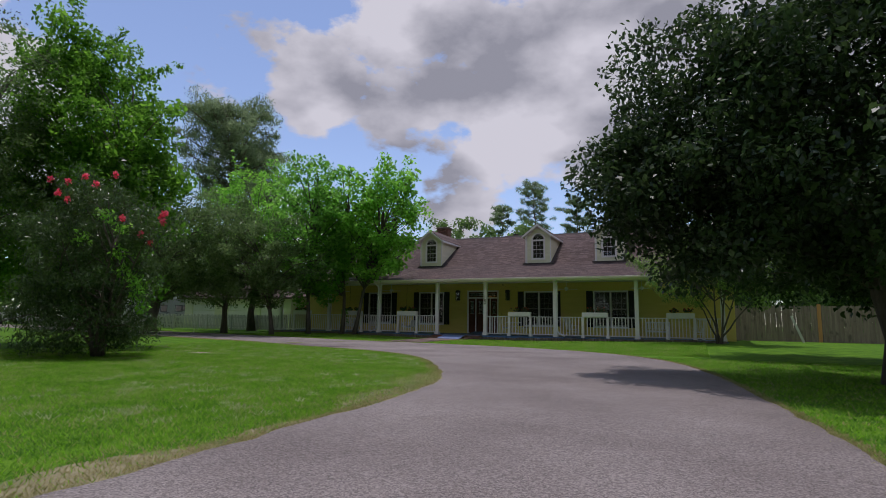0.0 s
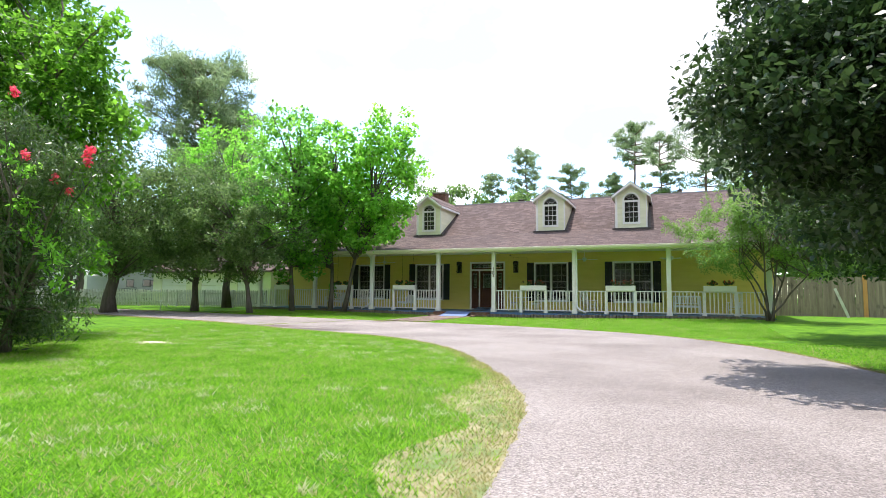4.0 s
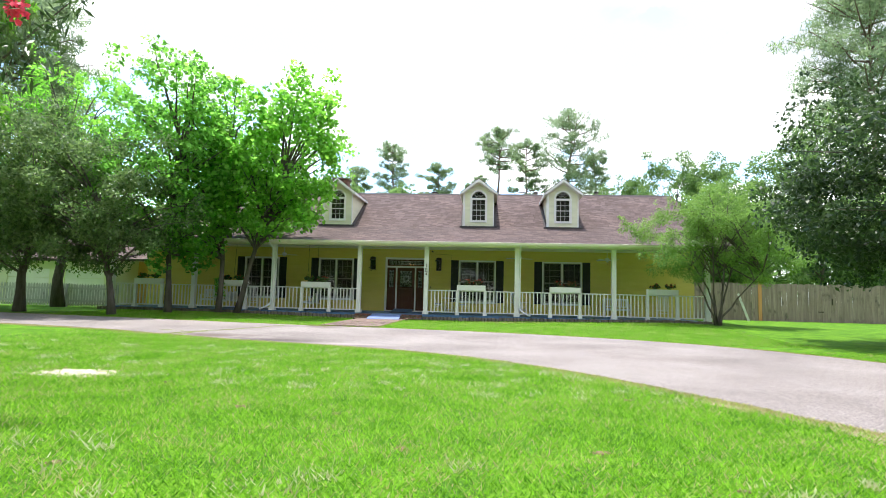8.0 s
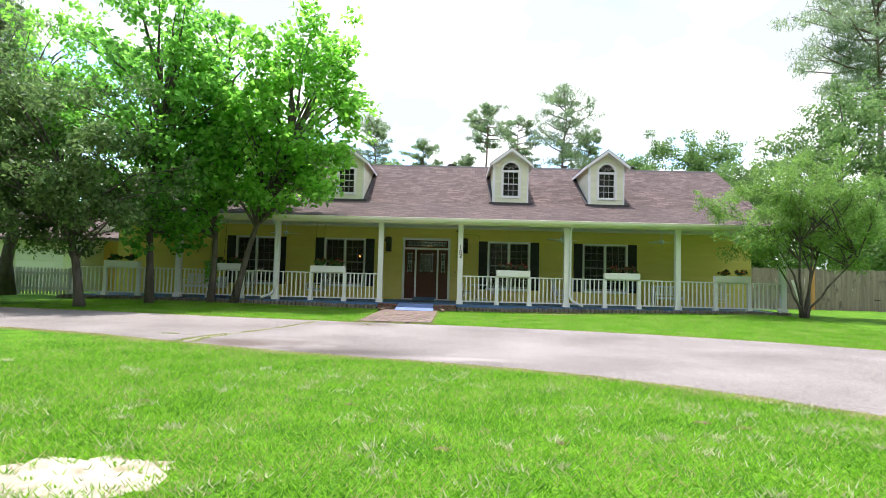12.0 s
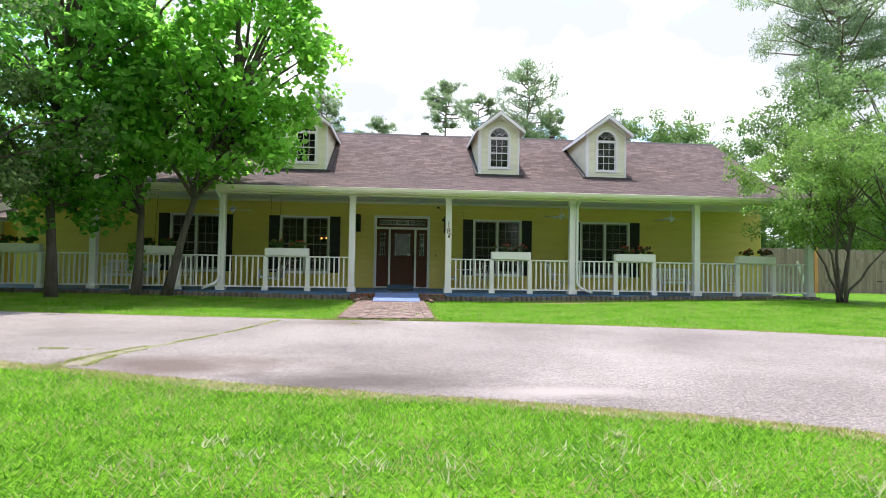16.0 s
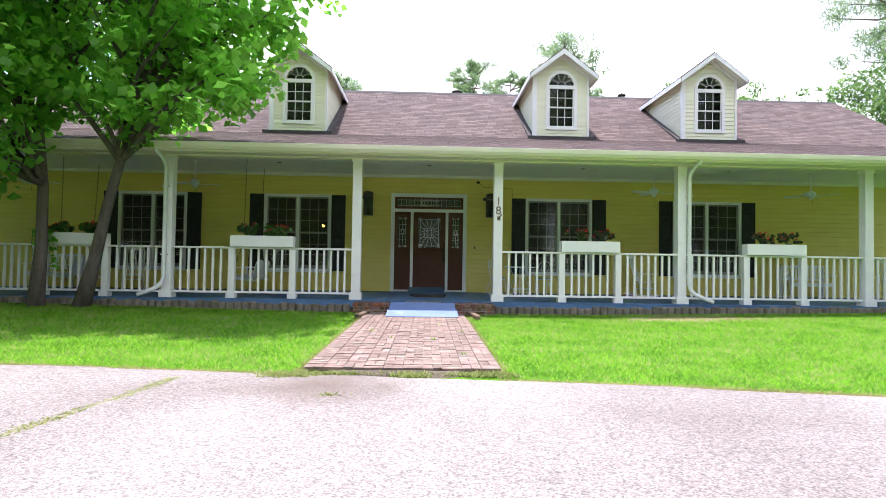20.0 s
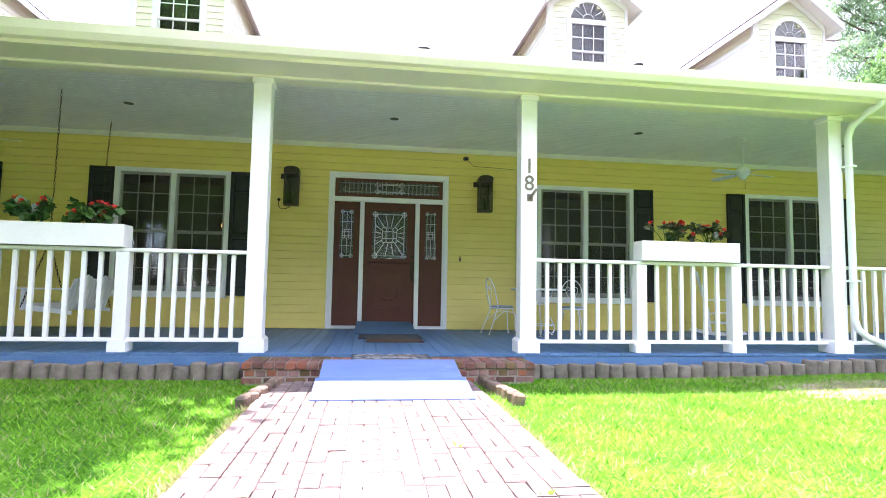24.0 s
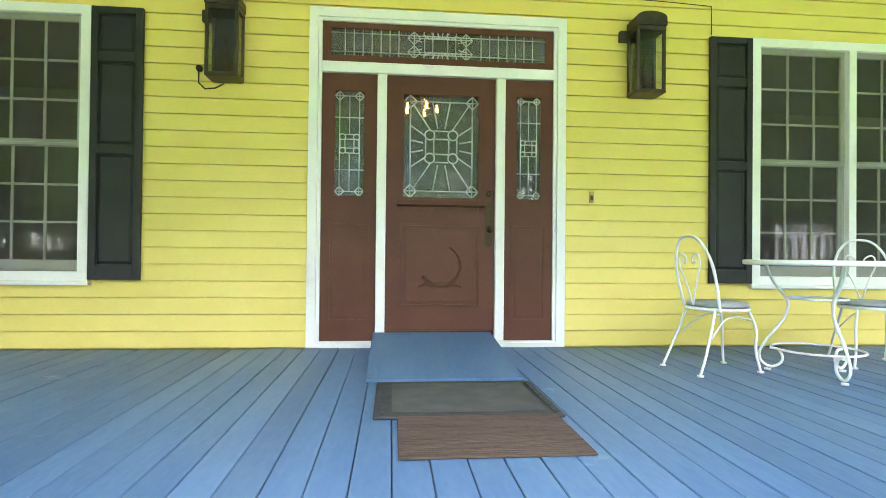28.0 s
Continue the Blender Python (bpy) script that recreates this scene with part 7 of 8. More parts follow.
# ---- small things on the lawn ----
SAND = surface("bare_sand", (0.36, 0.30, 0.23), (0.60, 0.53, 0.44), 0.95, 5, 80, 0.8, 0.012, stain=(0.26, 0.22, 0.12), wear=0.58)
STRAW = surface("dry_edge", (0.19, 0.17, 0.075), (0.37, 0.32, 0.19), 0.95, 3, 50, 0.7, 0.012, stain=(0.14, 0.19, 0.06), wear=0.5)


def bare_patch(x, y, rx, ry, seed, mat_, lab, lift=0.008):
    """A shallow dome of bare earth with a ragged outline."""
    bm = bmesh.new()
    rings = []
    n = 46
    for f, dz in ((1.0, -0.006), (0.75, lift * 0.6), (0.4, lift), (0.12, lift)):
        ring = []
        for k in range(n):
            a = k * math.tau / n
            j = 1 + 0.30 * noise.noise(Vector((math.cos(a) * 2.2, math.sin(a) * 2.2, seed))) + 0.18 * noise.noise(Vector((math.cos(a) * 7, math.sin(a) * 7, seed)))
            px, py = x + rx * f * j * math.cos(a), y + ry * f * j * math.sin(a)
            ring.append(bm.verts.new((px, py, hill(px, py) + dz)))
        rings.append(ring)
    for r, q in zip(rings, rings[1:]):
        for k in range(n):
            bm.faces.new((r[k], r[(k + 1) % n], q[(k + 1) % n], q[k]))
    bm.faces.new(rings[-1])
    tagged(part("ground_patch", bm, mat_), lab, "bare ground", kind="structure")


bare_patch(-13.15, 11.8, 0.66, 0.42, 1, SAND, "pale bare sandy patch in the lawn")
bare_patch(-12.9, 5.6, 0.5, 0.35, 5, STRAW, "dry bare patch under the oleander")


def verge():
    """Straw and sand along the driveway's inner edge, of uneven width."""
    vs, fs, n = [], [], 0
    for i in range(LONG):
        x, y = ai[i]
        if x < -24 or y < -3:
            continue
        w = (ao[i] - ai[i]) / np.linalg.norm(ao[i] - ai[i])
        wide = 0.14 + 0.40 * math.exp(-((y - 8.2) / 2.2) ** 2) + VERGE * max(0.0, 0.25 + noise.noise(Vector((x, y, 6.0)) * 0.7)) * (1.3 if y < 13 else 0.45) + 0.06 * noise.noise(Vector((x, y, 2.0)) * 5)
        for o, dz in ((0.16, 0.001), (0.02, 0.006), (-wide * 0.6, 0.007), (-wide, -0.004)):
            vs.append((x + w[0] * o, y + w[1] * o, hill(x, y) + dz))
        if n:
            q = (n - 1) * 4
            fs += [(q + c, q + c + 1, q + c + 5, q + c + 4) for c in range(3)]
        n += 1
    ob = new("ground_verge", quick_mesh("ground_verge", np.array(vs), np.array(fs), STRAW))
    tagged(ob, "sandy straw-covered edge of the driveway", "bare ground", kind="structure")


VERGE = 0.62
verge()
bare_patch(-7.0, 28.95, 1.75, 0.62, 3, STRAW, "dry straw and sand strip before the edging")
bare_patch(-21.0, 29.6, 3.4, 0.5, 6, TERRA, "leaf litter and soil under the maples")
bare_patch(-12.5, 23.46, 1.05, 0.17, 7, TERRA, "dirt and debris where the brick walk meets the driveway", 0.024)
for x0_, x1_ in ((XL + 0.35, -13.9), (-10.8, XR - 0.65)):
    tagged(part("ground_soil", box(x0_, x1_, 29.97, 30.163, 0.0, 0.125, 0.01), TERRA), "dark soil between the edging and the porch", "soil", kind="structure")


def driveway_joint():
    """A cracked joint across the driveway, filled with soil and weeds."""
    pts = [(-15.6, 18.15), (-15.64, 18.5), (-15.58, 19.1), (-15.22, 20.1), (-14.91, 21.3), (-14.69, 22.5), (-14.6, 23.1)]
    p = along(resample(pts, 0), 90)
    dirt = surface("joint_dirt", (0.17, 0.145, 0.10), (0.30, 0.26, 0.20), 0.95, 5, 60, 0.7, 0.01, stain=(0.17, 0.20, 0.07), wear=0.5)
    vs, fs = [], []
    for q in range(90):
        x, y = p[q]
        a = 0.025 + 0.05 * abs(noise.noise(Vector((x, y, 2)) * 3)) + 0.16 * max(0, 1 - q / 38)
        for s, dz in ((-a, 0.021), (0, 0.0255), (a, 0.021)):
            vs.append((x + s, y + 0.5 * s, hill(x, y) + dz))
        if q:
            b = (q - 1) * 3
            fs += [(b, b + 1, b + 4, b + 3), (b + 1, b + 2, b + 5, b + 4)]
    ob = new("road_joint", quick_mesh("road_joint", np.array(vs), np.array(fs), dirt))
    tagged(ob, "weedy cracked joint across the driveway", "driveway joint", kind="structure")
    return p


JOINT = driveway_joint()


def garden_stake():
    t = thing("garden_stake", g(-29.2, 25.6), "small white stake light in the grass by the drive", "stake light")
    part("stem", tube([(0, 0, -0.05), (0, 0, 0.5)], 0.018, 8), WHITEMETAL, t)
    part("cap", tube([(0, 0, 0.501), (0, 0, 0.53), (0, 0, 0.58), (0, 0, 0.60)], [0.06, 0.075, 0.05, 0.01], 10), WHITEMETAL, t)


def hanging_vine():
    rng = np.random.default_rng(91)
    t = thing("trailing_vine", (-20.72, PY - 0.14, D + 1.38), "green vine trailing from the planter box over the railing", "plant")
    st, cs = bmesh.new(), []
    for k in range(6):
        x0, drop = rng.uniform(-0.12, 0.35), rng.uniform(0.3, 0.95)
        pts = [(x0, 0.05, 0.0), (x0 + rng.normal() * 0.05, -0.06, 0.02), (x0 + rng.normal() * 0.07, -0.10, -drop * 0.5), (x0 + rng.normal() * 0.10, -0.09, -drop)]
        add_tube(st, pts, [0.006, 0.005, 0.004, 0.002], 5)
        cs += [tuple(np.array(pts[1]) + (np.array(pts[3]) - np.array(pts[1])) * f + rng.normal(size=3) * 0.02) for f in np.linspace(0, 1, 7)]
    tagged(part("stalk", st, POTLEAF, t), kind="stuff")
    tagged(part("foliage", leaf_mesh("foliage", cs, [0.07] * len(cs), np.full(len(cs), 7), 0.085, MIDLEAF, rng, 0.9, 0.8), None, t), kind="stuff")


garden_stake()
hanging_vine()


# ---- grass blades ----
def blades(name, area, count, seed, hgt, lab, keep, mat_=None, spots=None, slim=1.0):
    """Single-triangle grass blades over a rectangle, kept where keep(x, y) holds."""
    rng = np.random.default_rng(seed)
    P = np.stack([rng.uniform(area[0], area[1], count), rng.uniform(area[2], area[3], count)], 1)
    P = P[keep(P[:, 0], P[:, 1])] if spots is None else spots
    n = len(P)
    z = np.array([hill(x, y) for x, y in P])
    a = rng.uniform(0, math.tau, n)
    h = hgt * (0.5 + 0.9 * rng.random(n))
    wd = (0.005 + 0.007 * rng.random(n)) * slim
    lean = 1.0 * h
    b = rng.uniform(0, math.tau, n)
    base = np.stack([P[:, 0], P[:, 1], z - 0.004], 1)
    dx = np.stack([np.cos(a) * wd, np.sin(a) * wd, np.zeros(n)], 1)
    tip = base + np.stack([np.cos(b) * lean, np.sin(b) * lean, h], 1)
    V = np.stack([base - dx, base + dx, tip], 1).reshape(-1, 3)
    ob = new(name, quick_mesh(name, V, np.arange(n * 3).reshape(-1, 3), mat_ or BLADE))
    return tagged(ob, lab, "grass", kind="stuff")


BLADE = leafy("grass_blades", (0.034, 0.122, 0.005), (0.230, 0.460, 0.028), 0.6, 0.45, 0.15, dry=(0.34, 0.30, 0.15), patch=1.3)
DRYBLADE = leafy("dry_grass_blades", (0.19, 0.19, 0.065), (0.42, 0.38, 0.18), 0.7, 0.3, 0.1)
dirv = (ao - ai) / np.linalg.norm(ao - ai, axis=1)[:, None]
edge = ai + dirv * 0.03
IX, IY = edge[:, 0], edge[:, 1]
OX, OY = ao[:, 0], ao[:, 1]


def island(x, y):
    """Inside the lawn, west of the driveway's inner edge."""
    k = np.interp(y, IY[IY < 16], IX[IY < 16])
    lim = np.interp(-x, -IX, IY)
    inside = np.where(y < 15.0, x < k - 0.02, y < lim - 0.02)
    patch = ((x + 13.15) / 0.55) ** 2 + ((y - 11.8) / 0.34) ** 2 > 0.55 + 0.6 * np.sin(x * 21.0 + y * 9) * np.cos(y * 33.0)
    d = np.where(y < 15.0, k - x, lim - y)
    wide = 0.10 + 0.40 * np.exp(-((y - 8.2) / 2.2) ** 2) + VERGE * np.clip(0.25 + np.array([noise.noise(Vector((p, q, 6.0)) * 0.7) if e < 1.2 else 0.0 for p, q, e in zip(x, y, d)]), 0, 1) * np.where(y < 13, 1.3, 0.45)
    chance = np.clip(d / wide, 0, 1) ** 1.5 * 0.9 + 0.1
    return inside & patch & (np.sin(x * 9127.3 + y * 4391.7) * 0.5 + 0.5 < chance)


def house_side(x, y):
    lim = np.interp(-x, -OX[OY > 17], OY[OY > 17])
    onwalk = (x > -13.56) & (x < -11.55)
    return (y > lim - 0.01) & ~onwalk & (y < 29.83) & (((x + 7.0) / 1.6) ** 2 + ((y - 28.95) / 0.55) ** 2 > 0.55 + 0.5 * np.sin(x * 11.0 + y * 7.0) * np.cos(y * 17.0 - x * 5.0))


def east_side(x, y):
    k = np.interp(y, OY[:260], OX[:260])
    return (x > k - 0.01)


def thinning(f):
    """Blades thin out towards the far edges of the strewn area."""
    rng = np.random.default_rng(5)

    def keep(x, y):
        d = np.minimum(np.minimum(x + 19.0, 99), np.minimum(y - 0.0, 99))
        p = np.clip(d / 4.0, 0, 1)
        return f(x, y) & (rng.random(len(x)) < p)
    return keep


blades("grass", (-19, -2.8, 0.0, 20.0), 860000, 1, 0.038, "short mown green lawn grass blades", thinning(island), slim=0.62)
blades("grass_strip", (-25, 1.0, 20.0, 29.8), 430000, 2, 0.038, "short green grass before the porch", house_side, slim=0.62)
blades("grass_verge", (-0.5, 9, -2.0, 19.0), 110000, 3, 0.036, "green grass beside the driveway under the tree", east_side)

# pale bleached tufts and small bare spots strewn over the lawn
PALEBLADE = leafy("bleached_grass_blades", (0.24, 0.27, 0.12), (0.50, 0.50, 0.32), 0.6, 0.4, 0.15, patch=2.0)
rngp = np.random.default_rng(61)
TC = np.stack([rngp.uniform(-17, -3.5, 520), rngp.uniform(2.5, 16, 520)], 1)
TC = TC[np.array([noise.noise(Vector((x * 0.35, y * 0.35, 4.0))) > -0.05 for x, y in TC])]
TP = np.repeat(TC, 42, axis=0) + rngp.normal(0, 1, (len(TC) * 42, 2)) * np.repeat(rngp.uniform(0.03, 0.13, len(TC)), 42)[:, None]
TP = TP[island(TP[:, 0], TP[:, 1])]
blades("bleached_grass", (0, 1, 0, 1), 1, 36, 0.046, "bleached pale tufts in the lawn", None, PALEBLADE, TP)
SPOT = surface("bare_brown_soil", (0.13, 0.085, 0.045), (0.26, 0.18, 0.10), 0.95, 9, 70, 0.7, 0.012, stain=(0.10, 0.13, 0.03), wear=0.5)
for k in range(22):
    px_, py_ = rngp.uniform(-14, -5), rngp.uniform(7.5, 14)
    if island(np.array([px_ + 0.3]), np.array([py_ + 0.3]))[0]:
        bare_patch(px_, py_, rngp.uniform(0.04, 0.10), rngp.uniform(0.03, 0.07), 40 + k, SPOT, "small bare brown spot in the lawn", 0.012)

# dry blades along the driveway's edges, weeds in the joint
rngv = np.random.default_rng(31)
idx = rngv.integers(0, LONG, 150000)
fr = rngv.random(150000)
nxt = np.minimum(idx + 1, LONG - 1)
wander = np.array([noise.noise(Vector((x, y, 6.0)) * 0.7) for x, y in ai])
deep = 0.12 + 0.22 * np.exp(-((ai[idx, 1] - 8.2) / 2.2) ** 2) + 0.40 * np.clip(wander[idx] + 0.2, 0, 1)
off = 0.03 + rngv.normal(0.0, 1.0, 150000) * deep * np.where(rngv.random(150000) < 0.5, 0.6, 1.0)
off = np.where(off < -0.07, np.abs(off) - 0.07, off)
VP = edge[idx] + (edge[nxt] - edge[idx]) * fr[:, None] - dirv[idx] * off[:, None]
VP = VP[(VP[:, 0] > -30) & (VP[:, 1] > -2)]
blades("dry_grass", (0, 1, 0, 1), 1, 32, 0.028, "dry straw-coloured grass along the driveway edge", None, DRYBLADE, VP, slim=0.8)
off = rngv.normal(0.0, 0.06, 150000)
VP = ao[idx] + (ao[nxt] - ao[idx]) * fr[:, None] + dirv[idx] * off[:, None]
VP = VP[(VP[:, 0] > -26) & (VP[:, 1] > -2) & ((VP[:, 0] < -13.5) | (VP[:, 0] > -11.6))][:40000]
blades("dry_grass_outer", (0, 1, 0, 1), 1, 33, 0.030, "dry grass along the driveway's outer edge", None, DRYBLADE, VP)
JQ = (90 * rngv.random(9000) ** 2.3).astype(int)
VP = JOINT[JQ] + np.stack([rngv.choice([-1, 1], 9000) * np.clip(0.17 * (1 - JQ / 40), 0, 1), np.zeros(9000)], 1) + rngv.normal(0, 0.035, (9000, 2))
VP = np.r_[VP, np.stack([rngv.normal(-16.5, 0.14, 500), rngv.normal(19.33, 0.05, 500)], 1), np.stack([rngv.normal(-15.95, 0.10, 300), rngv.normal(19.25, 0.04, 300)], 1)]
VP = VP[np.array([noise.noise(Vector((x * 4, y * 2.5, 8.0))) > rngv.normal(-0.02, 0.16) for x, y in VP])]
WEED = leafy("joint_weed_blades", (0.12, 0.16, 0.035), (0.36, 0.38, 0.15), 0.6, 0.35, 0.1)
ob_ = blades("joint_weeds", (0, 1, 0, 1), 1, 34, 0.016, "small yellow-green weeds growing in the driveway joint", None, WEED, VP)
ob_.location.z = 0.02
WK = np.stack([rngv.choice([-13.56, -11.55], 5000) + rngv.normal(0, 0.03, 5000), rngv.uniform(23.3, 28.6, 5000)], 1)
SP = np.stack([rngv.normal(-7.0, 0.85, 9000), rngv.normal(28.95, 0.30, 9000)], 1)
blades("straw_litter", (0, 1, 0, 1), 1, 37, 0.022, "dry straw scattered before the edging", None, DRYBLADE, SP[SP[:, 1] < 29.8])
blades("walk_edge_grass", (0, 1, 0, 1), 1, 35, 0.04, "ragged grass along the brick walk", None, DRYBLADE, WK)

WW = np.repeat(np.stack([rngv.uniform(-13.4, -11.7, 6), rngv.choice([24.4, 25.6, 26.4, 27.2], 6) + rngv.normal(0, 0.04, 6)], 1), 8, axis=0) + rngv.normal(0, 0.014, (6 * 8, 2))
ob_ = blades("walk_weeds", (0, 1, 0, 1), 1, 38, 0.05, "small weeds growing in the joints of the brick walk", None, BLADE, WW)
ob_.location.z = 0.035
TU = np.concatenate([rngv.normal(0, 1, (n_, 2)) * (sx_, sy_) + (cx_, cy_) for cx_, cy_, sx_, sy_, n_ in ((-13.62, 23.27, 0.13, 0.06, 900), (-12.46, 23.31, 0.09, 0.05, 500), (-11.75, 23.36, 0.16, 0.04, 600), (-13.1, 22.5, 0.06, 0.015, 40), (-13.2, 23.36, 0.2, 0.02, 260))])
blades("walk_front_weeds", (0, 1, 0, 1), 1, 39, 0.035, "grass tufts and weeds before the brick walk", None, WEED, TU).location.z = 0.018

# ---- pieces of floors and paving ----
DECK_ME = mesh_of("deck_board", box(0.0, 0.141, 30.16, W - 0.021, D - 0.032, D - 0.002, 0.003), BLUE)
k, x = 0, XL + 0.31
while x < XR - 0.75:
    part("deck_board", DECK_ME, None, DECK, at=(x, 0.0, 0.0 + 0.0012 * math.sin(k * 2.3)))
    x += 0.1455
    k += 1

WALKX0, WALKX1, WALKY0, WALKY1 = -13.56, -11.54, 23.39, 29.56


def brick_walk():
    bm = bmesh.new()
    n = 24
    for i in range(n):
        y0, y1 = WALKY0 + (0.22 if i == 0 else 0.0) + (WALKY1 - WALKY0) * i / n, WALKY0 + (WALKY1 - WALKY0) * (i + 1) / n
        v = [bm.verts.new((x, y, hill(x, y) + 0.026)) for x, y in ((WALKX0 + 0.03, y0), (WALKX1 - 0.03, y0), (WALKX1 - 0.03, y1), (WALKX0 + 0.03, y1))]
        u = [bm.verts.new((q.co.x, q.co.y, q.co.z - 0.08)) for q in v]
        bm.faces.new(v)
        for c in range(4):
            bm.faces.new((u[c], u[(c + 1) % 4], v[(c + 1) % 4], v[c]))
    walkw = part("pavement", bm, MORTAR)
    tagged(walkw, "weathered pink brick front walk", "brick walk", kind="structure")
    rng = random.Random(21)

    def brick_mesh():
        b = box(-0.0965, 0.0965, -0.0465, 0.0465, -0.03, 0.0, 0.006)
        return mesh_of("brick", b, BRICK)
    meshes = [brick_mesh() for _ in range(3)]
    spots = []
    m = 0.2
    ny, nx = int((WALKY1 - WALKY0) / m), int((WALKX1 - WALKX0) / m)
    ox = (WALKX1 - WALKX0 - nx * m) / 2
    for j in range(ny):
        for i in range(nx):
            cx, cy = WALKX0 + ox + (i + 0.5) * m, WALKY1 - (j + 0.5) * m
            turned = (i + j) % 2
            for s in (-0.05, 0.05):
                spots.append((cx + (s if turned else 0), cy + (0 if turned else s), turned))
    rest = bmesh.new()
    for q, (cx, cy, turned) in enumerate(spots):
        mt = pose(cx, cy, hill(cx, cy) + 0.043 + rng.uniform(-0.004, 0.003), rng.uniform(-1.2, 1.2), rng.uniform(-1.2, 1.2), 90 * turned + rng.uniform(-1.5, 1.5))
        if q < 300:
            part("brick", meshes[q % 3], None, walkw, at=mt)
        else:
            add_box(rest, -0.0965, 0.0965, -0.0465, 0.0465, -0.03, 0.0, 0.0, mt)
    WB = surface("walk_brick_rest", (0.150, 0.092, 0.074), (0.275, 0.195, 0.165), 0.88, 9.0, 90, 0.6, 0.008, vary=0.24, island=True, stain=(0.25, 0.205, 0.17), wear=0.50)
    tagged(part("bricks_far", rest, WB, walkw), kind="stuff")
    EDGEB = surface("edge_brick_weathered", (0.13, 0.085, 0.055), (0.31, 0.20, 0.135), 0.9, 10, 80, 0.7, 0.01, vary=0.35, stain=(0.12, 0.11, 0.08), wear=0.5)
    em = [mesh_of("edge_brick", box(-s, s, -0.05, 0.05, -0.08, 0.045, 0.016), EDGEB) for s in (0.055, 0.068, 0.05)]
    for side, x0 in ((-1, WALKX0 + 0.06), (1, WALKX1 + 0.10)):
        for k in range(8):
            y = 28.52 + k * 0.137
            part("edge_brick", em[k % 3], None, walkw, at=pose(x0 + side * 0.016 * (7 - k) + rng.uniform(-0.015, 0.015), y, hill(x0, y) + 0.055, rng.uniform(-9, 9), rng.uniform(-9, 9), 90 + side * 6 + rng.uniform(-12, 12)))


brick_walk()


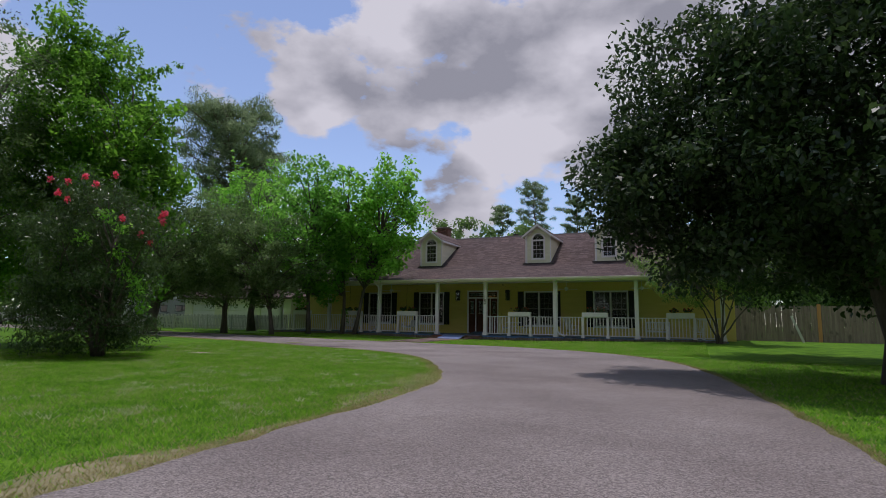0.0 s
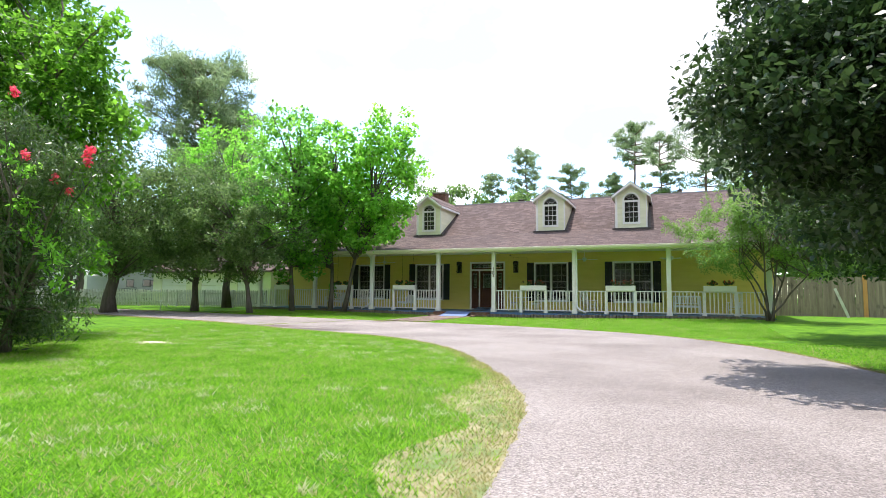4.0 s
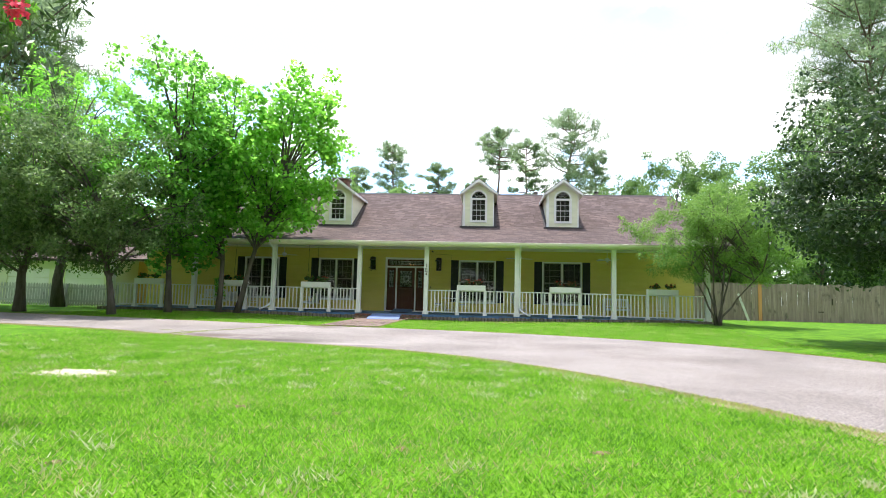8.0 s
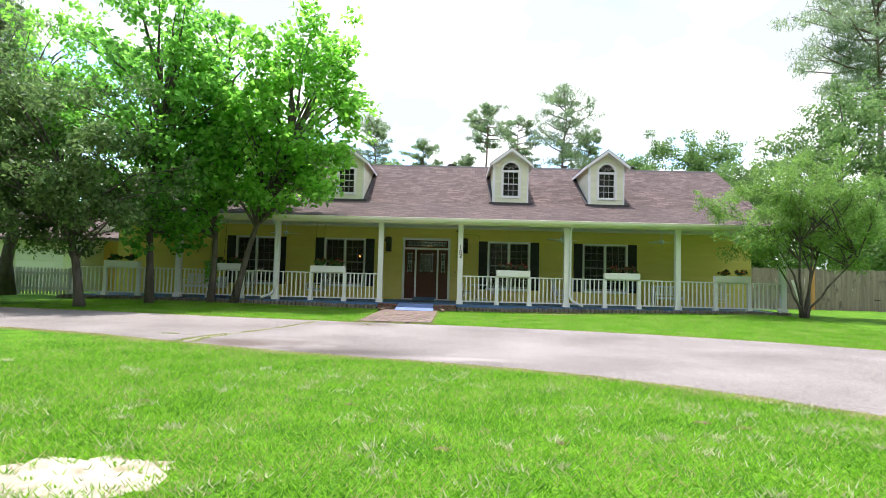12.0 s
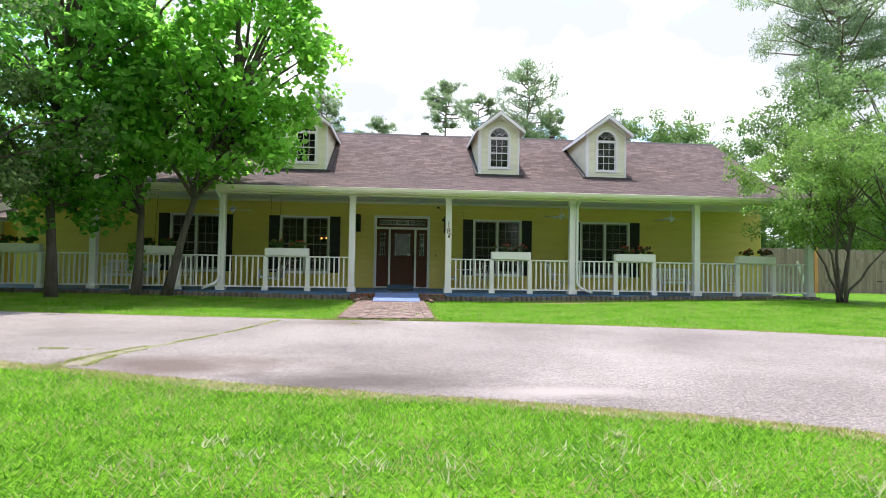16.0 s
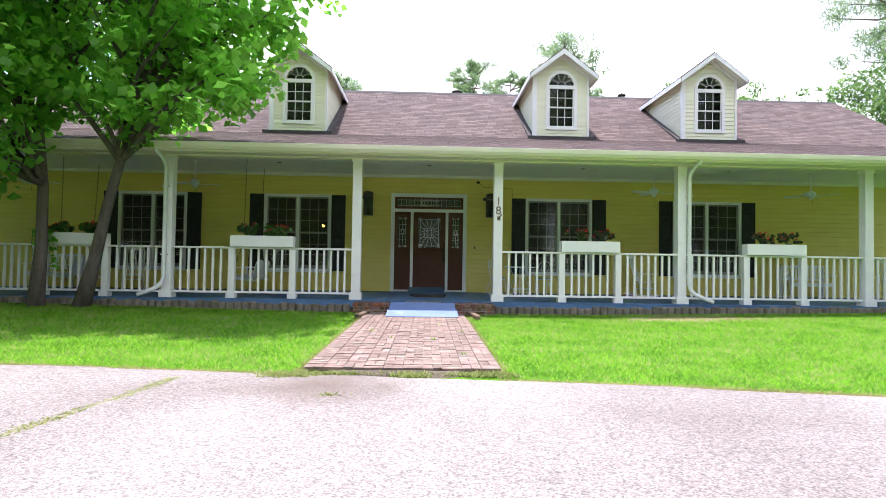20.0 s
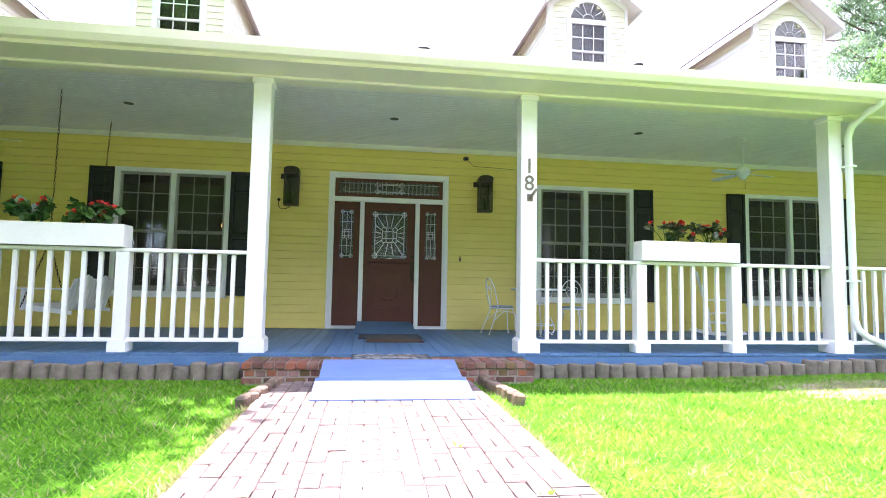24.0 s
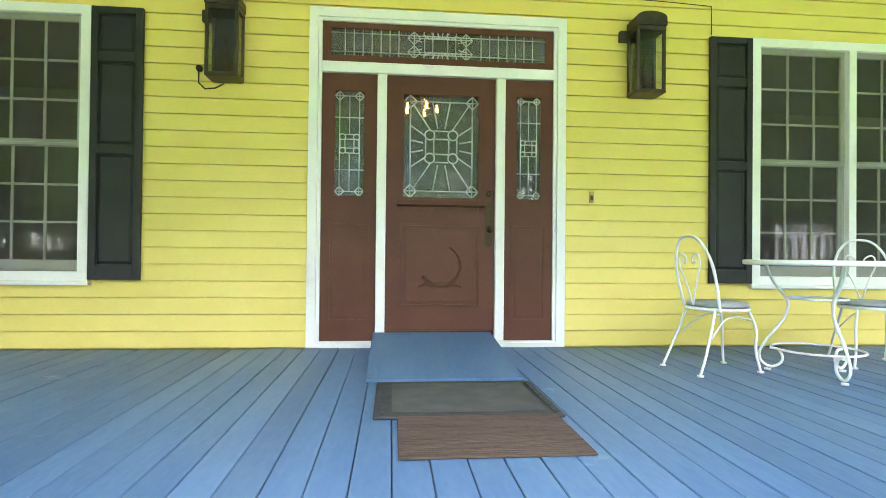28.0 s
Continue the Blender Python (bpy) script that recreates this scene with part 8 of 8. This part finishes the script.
def brick_step():
    x0, x1, y0, y1, top = -13.87, -10.86, 29.57, 30.16, 0.252
    s = part("brick_step", box(x0 + 0.02, x1 - 0.02, y0 + 0.02, y1, 0.0, top - 0.012), MORTAR)
    tagged(s, "red brick step with mossy worn bricks", "step", kind="structure")
    rng = random.Random(4)
    orange = surface("orange_brick", (0.22, 0.068, 0.032), (0.32, 0.115, 0.06), 0.85, 12, 90, 0.6, 0.010, vary=0.2, stain=(0.30, 0.12, 0.08), wear=0.55)
    mossy = surface("mossy_brick", (0.095, 0.062, 0.022), (0.18, 0.122, 0.045), 0.9, 9, 80, 0.7, 0.010, vary=0.25, stain=(0.20, 0.085, 0.06), wear=0.5)
    pale = surface("pale_brick", (0.185, 0.10, 0.082), (0.27, 0.165, 0.14), 0.85, 10, 90, 0.6, 0.010, vary=0.2, stain=(0.26, 0.13, 0.10), wear=0.5)
    tones = [REDBRICK, REDBRICK, REDBRICK, orange, mossy, pale, REDBRICK, pale]
    headers = [mesh_of("brick", box(-0.0475, 0.0475, -0.1, 0.1, -0.062, 0.0, 0.006), q) for q in tones]
    stretchers = [mesh_of("brick", box(-0.1, 0.1, -0.0475, 0.0475, -0.062, 0.0, 0.006), q) for q in tones]
    n = int((x1 - x0) / 0.104)
    for k in range(n):
        x = x0 + 0.05 + k * (x1 - x0 - 0.1) / (n - 1)
        for y in (y0 + 0.095, y0 + 0.305):
            part("brick", rng.choice(headers), None, s, at=pose(x, y, top + rng.uniform(-0.005, 0.004), rng.uniform(-1.5, 1.5), rng.uniform(-1.5, 1.5), rng.uniform(-1.5, 1.5)))
        part("brick", rng.choice(headers), None, s, at=pose(min(x + 0.03, x1 - 0.05), y0 + 0.115, top - 0.075 + rng.uniform(-0.003, 0.003), 0, 0, rng.uniform(-1.5, 1.5)))
    n = int((x1 - x0) / 0.208)
    for k in range(n):
        part("brick", rng.choice(stretchers), None, s, at=pose(x0 + 0.1 + k * (x1 - x0 - 0.2) / (n - 1), y0 + 0.46, top + rng.uniform(-0.005, 0.004), rng.uniform(-1.5, 1.5), 0, rng.uniform(-1.5, 1.5)))
        part("brick", rng.choice(stretchers), None, s, at=pose(x0 + 0.1 + k * (x1 - x0 - 0.2) / (n - 1), y0 + 0.065, top - 0.15 + rng.uniform(-0.003, 0.003), 0, 0, rng.uniform(-1.0, 1.0)))


brick_step()


def edging():
    rng = random.Random(9)
    t = thing("garden_edging", (-12.4, 29.96, 0), "row of weathered concrete log edging before the porch", "edging", kind="structure")
    meshes = []
    for v in range(5):
        bm = bmesh.new()
        r = 0.083
        add_tube(bm, [(0, 0, -0.1), (0, 0, 0.05), (0, 0, 0.176), (0, 0, 0.192), (0, 0, 0.198)], [r, r * 1.01, r, r * 0.985, r * 0.90], 16)
        for q in bm.verts:
            q.co += Vector((rng.uniform(-1, 1), rng.uniform(-1, 1), rng.uniform(-0.4, 0.4))) * 0.003
            q.co.z += q.co.x * (v - 2) * 0.05
        meshes.append(mesh_of("concrete_log", bm, CONC))
    for a, b in ((XL + 0.3, -13.98), (-10.76, XR - 0.6)):
        x = a
        while x < b:
            y = 29.96 + 0.02 * math.sin(x * 1.7)
            part("concrete_log", meshes[rng.randrange(5)], None, t, at=Matrix.Translation((x + 12.4, y - 29.96, hill(x, 29.96) * 0.7 - 0.015 + rng.uniform(-0.040, 0.006))) @ Euler((rng.uniform(-0.04, 0.04), rng.uniform(-0.04, 0.04), rng.uniform(0, 6))).to_matrix().to_4x4())
            x += 0.166


edging()
